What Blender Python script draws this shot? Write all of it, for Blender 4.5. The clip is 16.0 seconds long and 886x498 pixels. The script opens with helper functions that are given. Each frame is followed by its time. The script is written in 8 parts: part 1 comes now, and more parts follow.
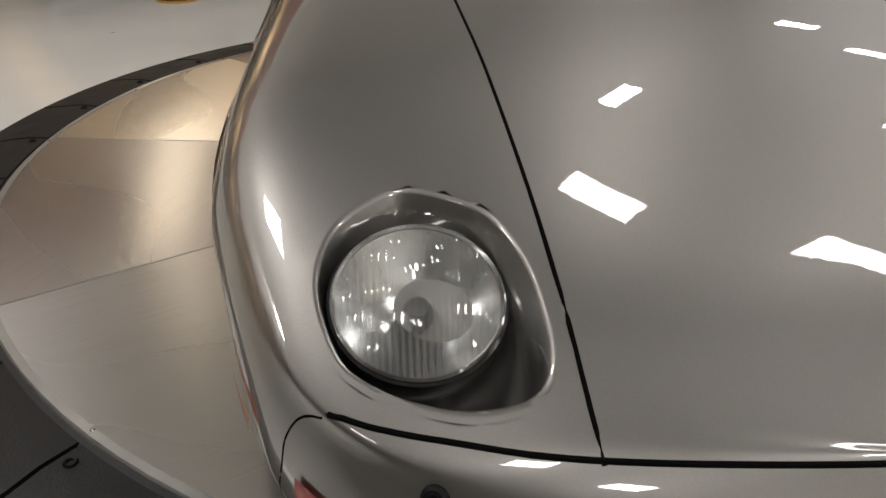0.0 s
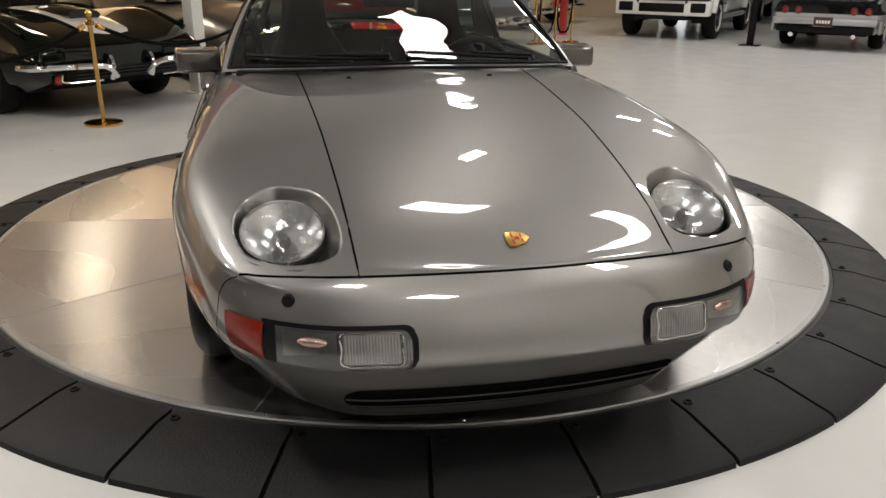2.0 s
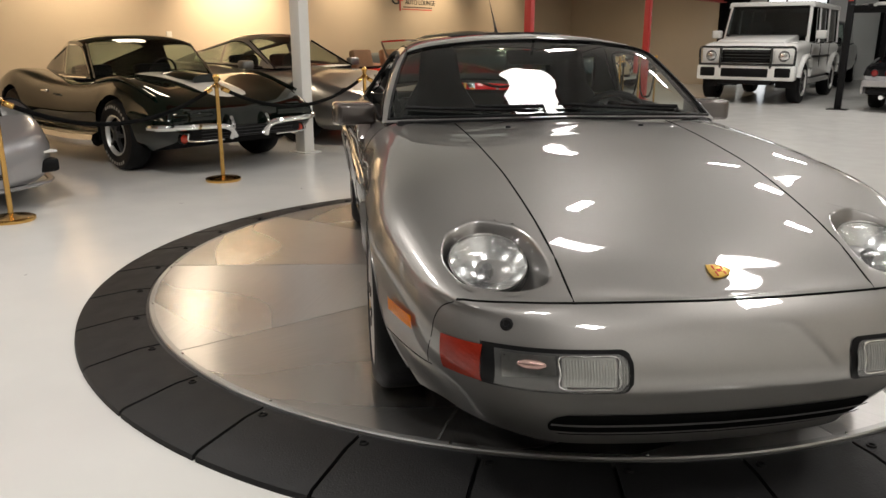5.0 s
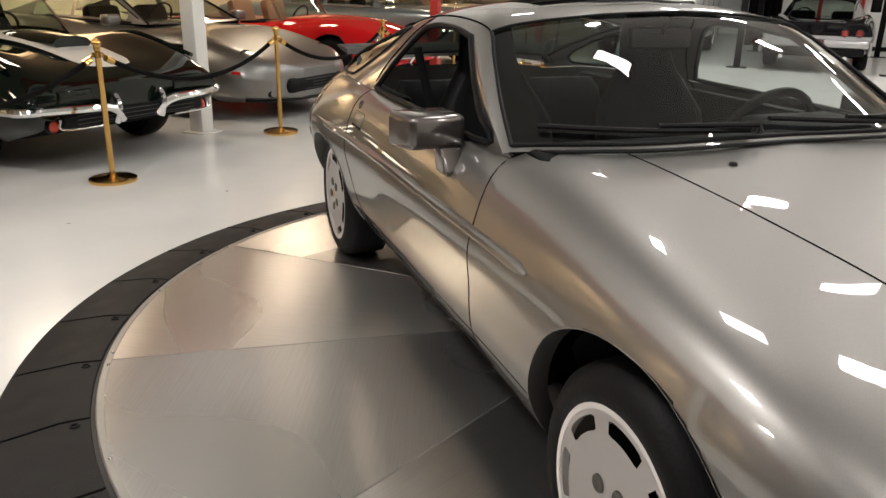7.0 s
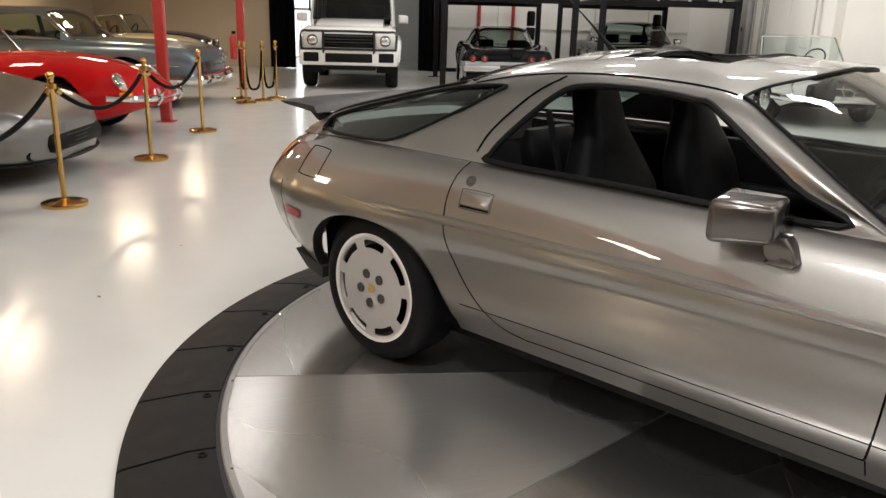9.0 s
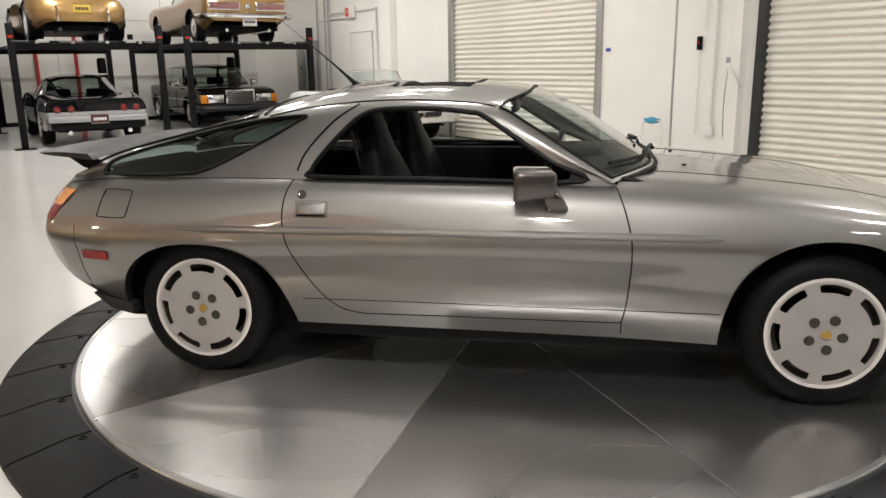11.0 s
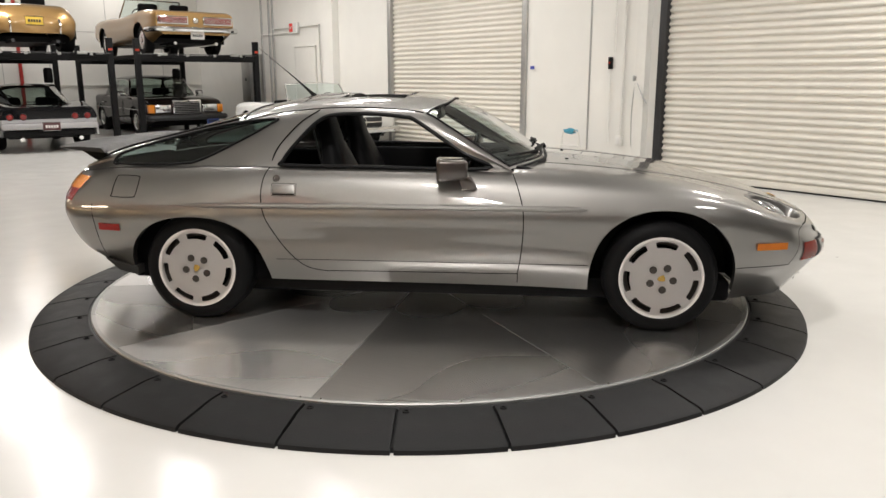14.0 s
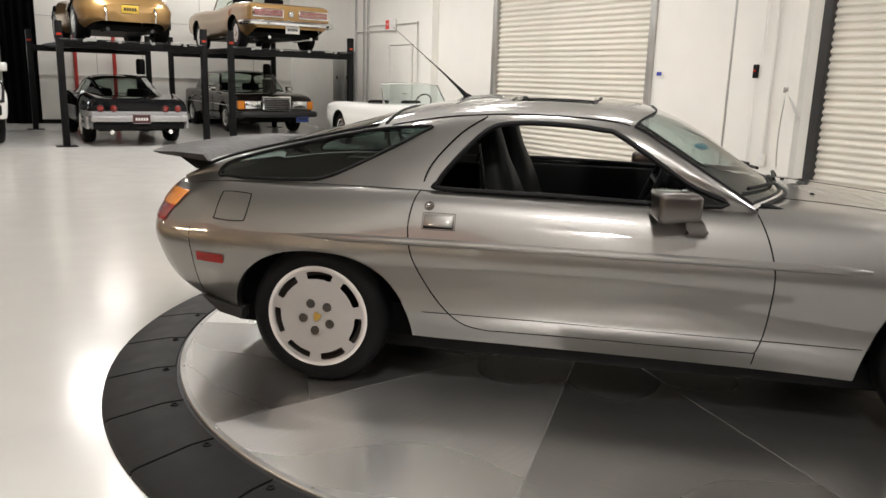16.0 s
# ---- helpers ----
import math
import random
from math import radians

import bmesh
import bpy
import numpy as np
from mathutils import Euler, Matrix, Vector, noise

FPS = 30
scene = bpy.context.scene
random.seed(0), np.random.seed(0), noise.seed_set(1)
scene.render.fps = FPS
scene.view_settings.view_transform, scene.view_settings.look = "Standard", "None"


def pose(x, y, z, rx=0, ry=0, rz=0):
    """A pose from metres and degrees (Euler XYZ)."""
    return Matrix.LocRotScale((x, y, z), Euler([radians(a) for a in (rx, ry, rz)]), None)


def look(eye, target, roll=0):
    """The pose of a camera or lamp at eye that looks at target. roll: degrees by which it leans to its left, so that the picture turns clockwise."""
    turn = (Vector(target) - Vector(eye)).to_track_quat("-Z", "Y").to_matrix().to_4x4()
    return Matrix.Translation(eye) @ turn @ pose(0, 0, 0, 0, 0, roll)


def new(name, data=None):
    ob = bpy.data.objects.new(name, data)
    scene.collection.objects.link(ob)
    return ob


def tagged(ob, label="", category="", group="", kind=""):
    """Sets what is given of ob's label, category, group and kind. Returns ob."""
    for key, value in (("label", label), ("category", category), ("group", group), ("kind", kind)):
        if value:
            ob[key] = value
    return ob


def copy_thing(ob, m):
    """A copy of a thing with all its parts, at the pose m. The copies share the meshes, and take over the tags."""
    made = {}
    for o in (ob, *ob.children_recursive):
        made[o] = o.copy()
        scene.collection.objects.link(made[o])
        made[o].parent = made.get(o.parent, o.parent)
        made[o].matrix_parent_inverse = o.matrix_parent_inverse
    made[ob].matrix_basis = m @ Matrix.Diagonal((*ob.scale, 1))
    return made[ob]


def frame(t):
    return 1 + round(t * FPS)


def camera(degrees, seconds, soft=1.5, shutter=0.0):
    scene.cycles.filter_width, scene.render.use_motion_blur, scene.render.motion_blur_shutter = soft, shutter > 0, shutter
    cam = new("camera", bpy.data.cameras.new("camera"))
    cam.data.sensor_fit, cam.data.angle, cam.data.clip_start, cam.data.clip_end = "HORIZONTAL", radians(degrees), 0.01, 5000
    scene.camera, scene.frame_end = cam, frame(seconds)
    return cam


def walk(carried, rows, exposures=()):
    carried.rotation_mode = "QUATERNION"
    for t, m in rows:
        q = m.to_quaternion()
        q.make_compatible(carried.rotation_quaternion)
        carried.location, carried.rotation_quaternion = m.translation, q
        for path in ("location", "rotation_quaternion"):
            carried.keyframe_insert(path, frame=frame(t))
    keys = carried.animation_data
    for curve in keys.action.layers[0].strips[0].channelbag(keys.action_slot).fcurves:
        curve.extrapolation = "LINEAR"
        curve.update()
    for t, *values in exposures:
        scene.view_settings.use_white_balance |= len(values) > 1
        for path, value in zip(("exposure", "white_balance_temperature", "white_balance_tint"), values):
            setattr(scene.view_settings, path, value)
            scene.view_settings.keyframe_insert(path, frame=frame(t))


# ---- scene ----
cam = camera(60.21, 16.0)


PATH = [
    (0.0, look((2.639, -0.626, 1.177), (0.907, -0.444, 0.195), 0.97)),
    (0.5, look((2.900, -0.581, 1.205), (1.146, -0.395, 0.261), 0.82)),
    (1.0, look((3.205, -0.574, 1.239), (1.431, -0.216, 0.386), 0.73)),
    (1.5, look((3.483, -0.563, 1.284), (1.690, -0.148, 0.501), 0.96)),
    (2.0, look((3.760, -0.585, 1.309), (1.932, -0.166, 0.614), 0.65)),
    (2.5, look((4.025, -0.703, 1.292), (2.166, -0.248, 0.711), 0.45)),
    (3.0, look((4.235, -0.752, 1.291), (2.360, -0.301, 0.758), 0.20)),
    (3.5, look((4.409, -0.766, 1.291), (2.520, -0.346, 0.787), 0.53)),
    (4.0, look((4.409, -0.794, 1.284), (2.512, -0.415, 0.776), 0.02)),
    (4.5, look((4.152, -0.877, 1.256), (2.249, -0.561, 0.729), 0.21)),
    (5.0, look((3.811, -0.974, 1.251), (1.902, -0.703, 0.717), 0.06)),
    (5.2, look((3.677, -0.994, 1.234), (1.769, -0.731, 0.698), 0.21)),
    (7.3, look((2.041, -1.832, 1.347), (0.325, -1.036, 0.699), 1.58)),
    (7.5, look((1.868, -2.000, 1.363), (0.205, -1.062, 0.767), 2.08)),
    (8.0, look((1.478, -2.248, 1.352), (-0.055, -1.112, 0.754), 1.51)),
    (8.5, look((1.170, -2.465, 1.357), (-0.260, -1.189, 0.785), 1.76)),
    (9.0, look((0.840, -2.769, 1.362), (-0.446, -1.351, 0.784), 1.60)),
    (9.5, look((0.499, -2.955, 1.355), (-0.463, -1.289, 0.807), -0.26)),
    (10.0, look((0.327, -3.167, 1.357), (-0.394, -1.380, 0.821), -1.00)),
    (10.2, look((0.283, -3.281, 1.351), (-0.299, -1.433, 0.852), -1.09)),
    (12.3, look((0.530, -4.497, 1.371), (0.273, -2.569, 0.903), -0.47)),
    (12.5, look((0.561, -4.575, 1.391), (0.310, -2.648, 0.915), -0.16)),
    (13.0, look((0.535, -4.708, 1.369), (0.319, -2.774, 0.908), -0.28)),
    (13.5, look((0.518, -4.831, 1.377), (0.314, -2.896, 0.915), -0.37)),
    (14.0, look((0.493, -4.800, 1.370), (0.304, -2.858, 0.930), -0.05)),
    (14.5, look((0.496, -4.603, 1.367), (0.262, -2.667, 0.923), -0.02)),
    (15.0, look((0.351, -4.353, 1.320), (0.013, -2.429, 0.889), 1.07)),
    (15.5, look((0.110, -4.094, 1.342), (-0.244, -2.173, 0.914), 2.16)),
    (16.0, look((-0.163, -3.798, 1.336), (-0.528, -1.880, 0.903), 1.80)),
]
walk(cam, PATH, [(0.0, -0.68), (1.0, -0.58), (2.0, -0.42), (3.5, -0.34), (5.0, -0.28), (7.5, 0.04), (9.0, 0.03), (12.5, -0.03), (16.0, 0.02)])

# ---- light ----
world = bpy.data.worlds.new("showroom_air")
world.use_nodes = True
world.node_tree.nodes["Background"].inputs[0].default_value = (0.9, 0.93, 1.0, 1)
world.node_tree.nodes["Background"].inputs[1].default_value = 0.003
scene.world = world
scene.view_settings.exposure = 0.0

ROOM = Matrix.Translation((0, 0, -0.015)) @ Matrix.Rotation(radians(45), 4, "Z")     # room axes: first across (towards the roller doors), second along the hall
ZT = 0.05                                       # top of the turntable over the floor


def room(n, s, z=0.0, turn=0.0):
    return ROOM @ Matrix.Translation((n, s, z)) @ Matrix.Rotation(radians(turn), 4, "Z")


def area_lamp(name, n, s, z, sx, sy, watts, colour, turn=0.0):
    la = bpy.data.lights.new(name, "AREA")
    la.shape, la.size, la.size_y, la.energy, la.color = "RECTANGLE", sx, sy, watts, colour
    ob = new(name, la)
    ob.matrix_world = room(n, s, z, turn)
    return ob


def spot_lamp(name, n, s, z, tn, ts, tz, watts, colour, angle=70):
    la = bpy.data.lights.new(name, "SPOT")
    la.energy, la.color, la.spot_size, la.spot_blend, la.shadow_soft_size = watts, colour, radians(angle), 0.8, 0.06
    ob = new(name, la)
    ob.matrix_world = look(ROOM @ Vector((n, s, z)), ROOM @ Vector((tn, ts, tz)))
    return ob


WHITE_LIGHT, WARM_LIGHT = (1.0, 0.96, 0.92), (1.0, 0.76, 0.50)
CEIL_Z, MEZZ_Z = 5.2, 2.75
# seven hanging hall fixtures, then added fill lamps: (across, along, width, depth, watts)
FIXTURES_AND_FILL = [(0.06, 0.98, 0.80, 0.42, 40), (2.05, 1.50, 0.80, 0.42, 40), (-0.83, 2.85, 0.18, 0.50, 40), (1.60, 4.10, 0.50, 0.26, 48),
            (0.50, 6.40, 0.50, 0.26, 48), (-0.82, 7.90, 0.50, 0.26, 60), (-3.60, 7.20, 0.50, 0.26, 28), (3.60, 6.20, 0.80, 0.42, 105),
            (3.20, 9.80, 0.80, 0.42, 85), (-0.60, 11.6, 0.80, 0.42, 150), (2.90, 12.0, 0.80, 0.42, 115), (-2.40, -2.40, 0.80, 0.42, 165),
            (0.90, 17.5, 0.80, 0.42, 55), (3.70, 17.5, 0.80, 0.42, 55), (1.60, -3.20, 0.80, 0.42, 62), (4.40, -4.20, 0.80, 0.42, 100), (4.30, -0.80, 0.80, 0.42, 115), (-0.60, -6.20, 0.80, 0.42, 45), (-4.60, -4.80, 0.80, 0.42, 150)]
for fn, fs, fw, fd, power in FIXTURES_AND_FILL:
    area_lamp("fixture_and_fill_lamp", fn, fs, 4.42, fw, fd, power * 0.8, WHITE_LIGHT)
# warm downlights under the mezzanine
for ws, power in ((-5.8, 140), (-2.9, 180), (0.0, 210), (2.9, 230), (5.8, 500), (8.7, 150), (11.6, 160), (14.5, 80)):
    spot_lamp("wall_washer", -8.45, ws, 2.70, -9.6, ws, 1.75, power, WARM_LIGHT, 110)
for ws in (-2.4, 2.2, 6.6, 11.2, 15.6):
    area_lamp("mezzanine_lamp", -6.4, ws, 2.70, 0.6, 0.6, 42, (1.0, 0.82, 0.6))
# daylight from the street window behind the off-road car
area_lamp("street_window_light", -2.6, 22.6, 2.4, 1.8, 1.6, 45, (0.95, 0.97, 1.0)).matrix_world = look(
    ROOM @ Vector((-4.3, 23.6, 2.4)), ROOM @ Vector((-3.4, 10.0, 0.8)))


# ---- materials ----
def nodes_of(name):
    m = bpy.data.materials.new(name)
    m.use_nodes = True
    return m, m.node_tree, m.node_tree.nodes["Principled BSDF"]


def material(name, colour, rough=0.5, metal=0.0, vary=0.12, scale=8.0, bump=0.0, bump_scale=60.0, coat=0.0, per_object=0.0, spread=0.1, second=None, shine=0.5):
    """Principled surface with colour drift at two scales, roughness drift and fine relief."""
    m, nt, b = nodes_of(name)
    tex = nt.nodes.new("ShaderNodeTexCoord")
    big = nt.nodes.new("ShaderNodeTexNoise")
    big.inputs["Scale"].default_value, big.inputs["Detail"].default_value = scale * 0.18, 3
    fine = nt.nodes.new("ShaderNodeTexNoise")
    fine.inputs["Scale"].default_value, fine.inputs["Detail"].default_value = scale * 2.2, 5
    nt.links.new(tex.outputs["Object"], big.inputs["Vector"])
    nt.links.new(tex.outputs["Object"], fine.inputs["Vector"])
    add = nt.nodes.new("ShaderNodeMath")
    add.operation = "MULTIPLY_ADD"
    add.inputs[1].default_value = 0.4
    nt.links.new(fine.outputs["Fac"], add.inputs[0])
    nt.links.new(big.outputs["Fac"], add.inputs[2])
    ramp = nt.nodes.new("ShaderNodeMapRange")
    ramp.inputs["From Min"].default_value, ramp.inputs["From Max"].default_value = 0.45, 0.95
    nt.links.new(add.outputs[0], ramp.inputs["Value"])
    mix = nt.nodes.new("ShaderNodeMix")
    mix.data_type = "RGBA"
    lo = tuple(max(0.0, c * (1 - vary)) for c in colour)
    hi = second or tuple(min(1.0, c * (1 + vary * 0.7)) for c in colour)
    mix.inputs["A"].default_value, mix.inputs["B"].default_value = (*lo, 1), (*hi, 1)
    nt.links.new(ramp.outputs["Result"], mix.inputs["Factor"])
    last = mix.outputs["Result"]
    if per_object:
        info = nt.nodes.new("ShaderNodeObjectInfo")
        hsv = nt.nodes.new("ShaderNodeHueSaturation")
        rng = nt.nodes.new("ShaderNodeMapRange")
        rng.inputs["To Min"].default_value, rng.inputs["To Max"].default_value = 1 - per_object, 1 + per_object
        nt.links.new(info.outputs["Random"], rng.inputs["Value"])
        nt.links.new(rng.outputs["Result"], hsv.inputs["Value"])
        nt.links.new(last, hsv.inputs["Color"])
        last = hsv.outputs["Color"]
    nt.links.new(last, b.inputs["Base Color"])
    rr = nt.nodes.new("ShaderNodeMapRange")
    rr.inputs["To Min"].default_value, rr.inputs["To Max"].default_value = max(0.02, rough * (1 - spread * 2)), min(1.0, rough * (1 + spread * 2))
    nt.links.new(fine.outputs["Fac"], rr.inputs["Value"])
    nt.links.new(rr.outputs["Result"], b.inputs["Roughness"])
    b.inputs["Metallic"].default_value = metal
    b.inputs["Specular IOR Level"].default_value = shine
    b.inputs["Coat Weight"].default_value = coat
    b.inputs["Coat Roughness"].default_value = 0.03
    if bump:
        bn = nt.nodes.new("ShaderNodeTexNoise")
        bn.inputs["Scale"].default_value, bn.inputs["Detail"].default_value = bump_scale, 4
        nt.links.new(tex.outputs["Object"], bn.inputs["Vector"])
        bp = nt.nodes.new("ShaderNodeBump")
        bp.inputs["Strength"].default_value, bp.inputs["Distance"].default_value = bump, 0.004
        nt.links.new(bn.outputs["Fac"], bp.inputs["Height"])
        nt.links.new(bp.outputs["Normal"], b.inputs["Normal"])
    return m


def glass(name, colour=(0.8, 0.9, 0.88), rough=0.0, mixed=0.25, milky=0.0, bounce=1.3):
    """Thin car glass: mostly clear, with a true glossy film."""
    m = bpy.data.materials.new(name)
    m.use_nodes = True
    nt = m.node_tree
    nt.nodes.clear()
    out = nt.nodes.new("ShaderNodeOutputMaterial")
    tr = nt.nodes.new("ShaderNodeBsdfTransparent")
    tr.inputs["Color"].default_value = (*colour, 1)
    gl = nt.nodes.new("ShaderNodeBsdfGlossy")
    gl.inputs["Roughness"].default_value = max(rough, 0.015)
    mx = nt.nodes.new("ShaderNodeMixShader")
    # two faces of a pane: the mirror share rises towards grazing view
    lw = nt.nodes.new("ShaderNodeLayerWeight")
    lw.inputs["Blend"].default_value = 0.5
    pw = nt.nodes.new("ShaderNodeMath")
    pw.operation, pw.inputs[1].default_value = "POWER", 5.0
    fr = nt.nodes.new("ShaderNodeMath")
    fr.operation, fr.inputs[1].default_value, fr.inputs[2].default_value = "MULTIPLY_ADD", bounce, 0.055 + mixed * 0.06
    fr.use_clamp = True
    nt.links.new(lw.outputs["Facing"], pw.inputs[0])
    nt.links.new(pw.outputs[0], fr.inputs[0])
    nt.links.new(fr.outputs[0], mx.inputs[0])
    clear = tr
    if milky:
        df = nt.nodes.new("ShaderNodeBsdfDiffuse")
        df.inputs["Color"].default_value = (0.85, 0.86, 0.86, 1)
        clear = nt.nodes.new("ShaderNodeMixShader")
        clear.inputs[0].default_value = milky
        nt.links.new(tr.outputs[0], clear.inputs[1])
        nt.links.new(df.outputs[0], clear.inputs[2])
    nt.links.new(clear.outputs[0], mx.inputs[1])
    nt.links.new(gl.outputs[0], mx.inputs[2])
    nt.links.new(mx.outputs[0], out.inputs[0])
    return m


def glow(name, colour, strength):
    m, nt, b = nodes_of(name)
    b.inputs["Base Color"].default_value = (*colour, 1)
    b.inputs["Emission Color"].default_value = (*colour, 1)
    b.inputs["Emission Strength"].default_value = strength
    return m


def flake_paint(name, colour, flake=0.06, metal=0.55, rough=0.36, gloss=1.65):
    """Metallic car paint: fine flakes under clear coat, faint orange peel."""
    m, nt, b = nodes_of(name)
    tex = nt.nodes.new("ShaderNodeTexCoord")
    vor = nt.nodes.new("ShaderNodeTexVoronoi")
    vor.inputs["Scale"].default_value = 900
    nt.links.new(tex.outputs["Object"], vor.inputs["Vector"])
    drift = nt.nodes.new("ShaderNodeTexNoise")
    drift.inputs["Scale"].default_value = 1.3
    nt.links.new(tex.outputs["Object"], drift.inputs["Vector"])
    hsv = nt.nodes.new("ShaderNodeHueSaturation")
    hsv.inputs["Color"].default_value = (*colour, 1)
    val = nt.nodes.new("ShaderNodeMapRange")
    val.inputs["To Min"].default_value, val.inputs["To Max"].default_value = 1 - flake, 1 + flake
    nt.links.new(vor.outputs["Color"], val.inputs["Value"])
    nt.links.new(val.outputs["Result"], hsv.inputs["Value"])
    nt.links.new(hsv.outputs["Color"], b.inputs["Base Color"])
    rr = nt.nodes.new("ShaderNodeMapRange")
    rr.inputs["To Min"].default_value, rr.inputs["To Max"].default_value = rough * 0.9, rough * 1.1
    nt.links.new(drift.outputs["Fac"], rr.inputs["Value"])
    nt.links.new(rr.outputs["Result"], b.inputs["Roughness"])
    b.inputs["Metallic"].default_value = metal
    b.inputs["Specular IOR Level"].default_value = 0.2 if metal else 0.0
    b.inputs["Coat Weight"].default_value = 1.0
    b.inputs["Coat Roughness"].default_value = 0.015
    b.inputs["Coat IOR"].default_value = gloss
    peel = nt.nodes.new("ShaderNodeTexNoise")
    peel.inputs["Scale"].default_value = 130
    nt.links.new(tex.outputs["Object"], peel.inputs["Vector"])
    bp = nt.nodes.new("ShaderNodeBump")
    bp.inputs["Strength"].default_value, bp.inputs["Distance"].default_value = 0.02, 0.001
    nt.links.new(peel.outputs["Fac"], bp.inputs["Height"])
    nt.links.new(bp.outputs["Normal"], b.inputs["Coat Normal"])
    return m


M_FLOOR = material("polished_floor_coating", (0.66, 0.655, 0.63), 0.18, 0.0, 0.07, 1.6, 0.008, 5, spread=0.08)
M_BEIGE = material("beige_wall_paint", (0.55, 0.47, 0.36), 0.75, vary=0.06, scale=1.5, bump=0.12, bump_scale=90)
M_WHITE_WALL = material("white_wall_paint", (0.80, 0.79, 0.75), 0.6, vary=0.06, scale=1.2, bump=0.12, bump_scale=80)
M_UNSEEN_WALL = material("unseen_wall_dark_grey", (0.06, 0.055, 0.05), 0.7, vary=0.1, scale=1.2)
M_CEIL = material("ceiling_paint", (0.46, 0.46, 0.45), 0.8, vary=0.1, scale=1.0)
M_MEZZ = material("mezzanine_soffit", (0.34, 0.29, 0.24), 0.8, vary=0.1, scale=1.0)
M_RED_STEEL = material("red_painted_steel", (0.42, 0.035, 0.03), 0.4, vary=0.12, scale=5, bump=0.1)
M_WHITE_STEEL = material("white_painted_steel", (0.76, 0.75, 0.71), 0.42, vary=0.06, scale=5, bump=0.08)
M_SHUTTER = material("roller_shutter_enamel", (0.72, 0.69, 0.62), 0.42, 0.0, 0.08, 3.0, 0.06, 50, per_object=0.03)
M_GALV = material("galvanised_steel", (0.45, 0.45, 0.44), 0.42, 0.85, 0.15, 14)
M_CURTAIN = material("black_drape", (0.006, 0.006, 0.007), 0.9, shine=0.1, vary=0.3, scale=6, bump=0.2, bump_scale=200)
M_RUBBER = material("rubber_ramp", (0.0105, 0.0105, 0.011), 0.55, shine=0.25, vary=0.25, scale=5, bump=0.35, bump_scale=160, per_object=0.12)
M_TYRE = material("tyre_rubber", (0.0065, 0.0065, 0.007), 0.55, shine=0.12, vary=0.25, scale=20, bump=0.2, bump_scale=120)
M_BLACK = material("black_plastic", (0.0055, 0.0055, 0.006), 0.5, shine=0.14, vary=0.2, scale=30, bump=0.1, bump_scale=200)
M_GLOSS_BLACK = material("gloss_black", (0.008, 0.008, 0.009), 0.12, vary=0.2, scale=30, coat=0.5)
# near-black of real panel gaps, also painted shade inside recesses
M_SEAM_AND_SHADE = material("panel_gap_and_shade_black", (0.004, 0.004, 0.004), 0.9, shine=0.02, vary=0.2, scale=30)
M_LEATHER = material("black_leather", (0.0045, 0.0046, 0.005), 0.5, shine=0.06, vary=0.25, scale=14)
M_CARPET = material("dark_carpet", (0.005, 0.005, 0.0055), 0.95, shine=0.05, vary=0.3, scale=40, bump=0.4, bump_scale=300)
M_CHROME = material("chrome", (0.78, 0.78, 0.78), 0.09, 1.0, 0.04, 10)
M_BRASS = material("polished_brass", (0.62, 0.38, 0.12), 0.2, 1.0, 0.12, 12)
M_GOLD = material("gold_enamel", (0.62, 0.40, 0.10), 0.3, 0.8, 0.2, 40)
M_ROPE = material("black_velour_rope", (0.004, 0.004, 0.004), 0.85, shine=0.08, vary=0.3, scale=60, bump=0.4, bump_scale=300)
M_ALU = material("brushed_alloy", (0.66, 0.66, 0.64), 0.38, 0.75, 0.06, 10, 0.06, 200)
M_WHEEL = material("silver_wheel_lacquer", (0.76, 0.725, 0.70), 0.40, 0.12, 0.05, 9, 0.04, 160, coat=0.4)
M_NUT = material("bronze_grey_wheel_metal", (0.075, 0.066, 0.058), 0.45, 0.6, 0.2, 20)
M_DARK_METAL = material("dark_metal", (0.05, 0.05, 0.052), 0.45, 0.6, 0.2, 12)
M_PAINT = flake_paint("silver_grey_metallic_paint", (0.238, 0.230, 0.219), metal=1.0, rough=0.43, gloss=1.78)
M_MIRROR = flake_paint("brownish_grey_paint", (0.085, 0.072, 0.066), metal=0.8, rough=0.36)
M_WING = material("dark_grey_urethane", (0.030, 0.029, 0.028), 0.5, shine=0.25, vary=0.12, scale=9, bump=0.05)
M_GLASS = glass("windscreen_glass", (0.80, 0.89, 0.87), bounce=1.6)
M_GLASS_DARK = glass("tinted_glass", (0.28, 0.36, 0.34), mixed=0.3)
M_LENS = glass("clear_lens", (0.95, 0.96, 0.96), 0.03, 0.2)
M_FLUTED = glass("fluted_lamp_glass", (0.95, 0.96, 0.96), 0.03, 0.8, 0.08)
M_REFLECTOR = material("lamp_reflector", (0.88, 0.89, 0.90), 0.12, 1.0, 0.08, 30)
M_AMBER = material("amber_lens", (0.95, 0.30, 0.015), 0.16, vary=0.15, scale=60, bump=0.3, bump_scale=200, coat=0.6)
M_TAIL = material("dark_red_lens", (0.22, 0.012, 0.01), 0.16, vary=0.15, scale=60, coat=0.6)
M_LAMP_GREY = material("grey_lamp_bowl", (0.10, 0.10, 0.098), 0.35, 0.5, 0.2, 40)
M_BOWL = material("headlamp_bowl", (0.80, 0.81, 0.81), 0.19, 1.0, 0.1, 30)
# metal with the lamp's red reflection put into its colour
M_RED_GLEAM = material("bulb_shade_red_reflection", (0.45, 0.30, 0.27), 0.25, 0.8, 0.4, 60)
M_LAMP_SILVER = material("lamp_silvering", (0.30, 0.30, 0.29), 0.3, 0.9, 0.3, 40)
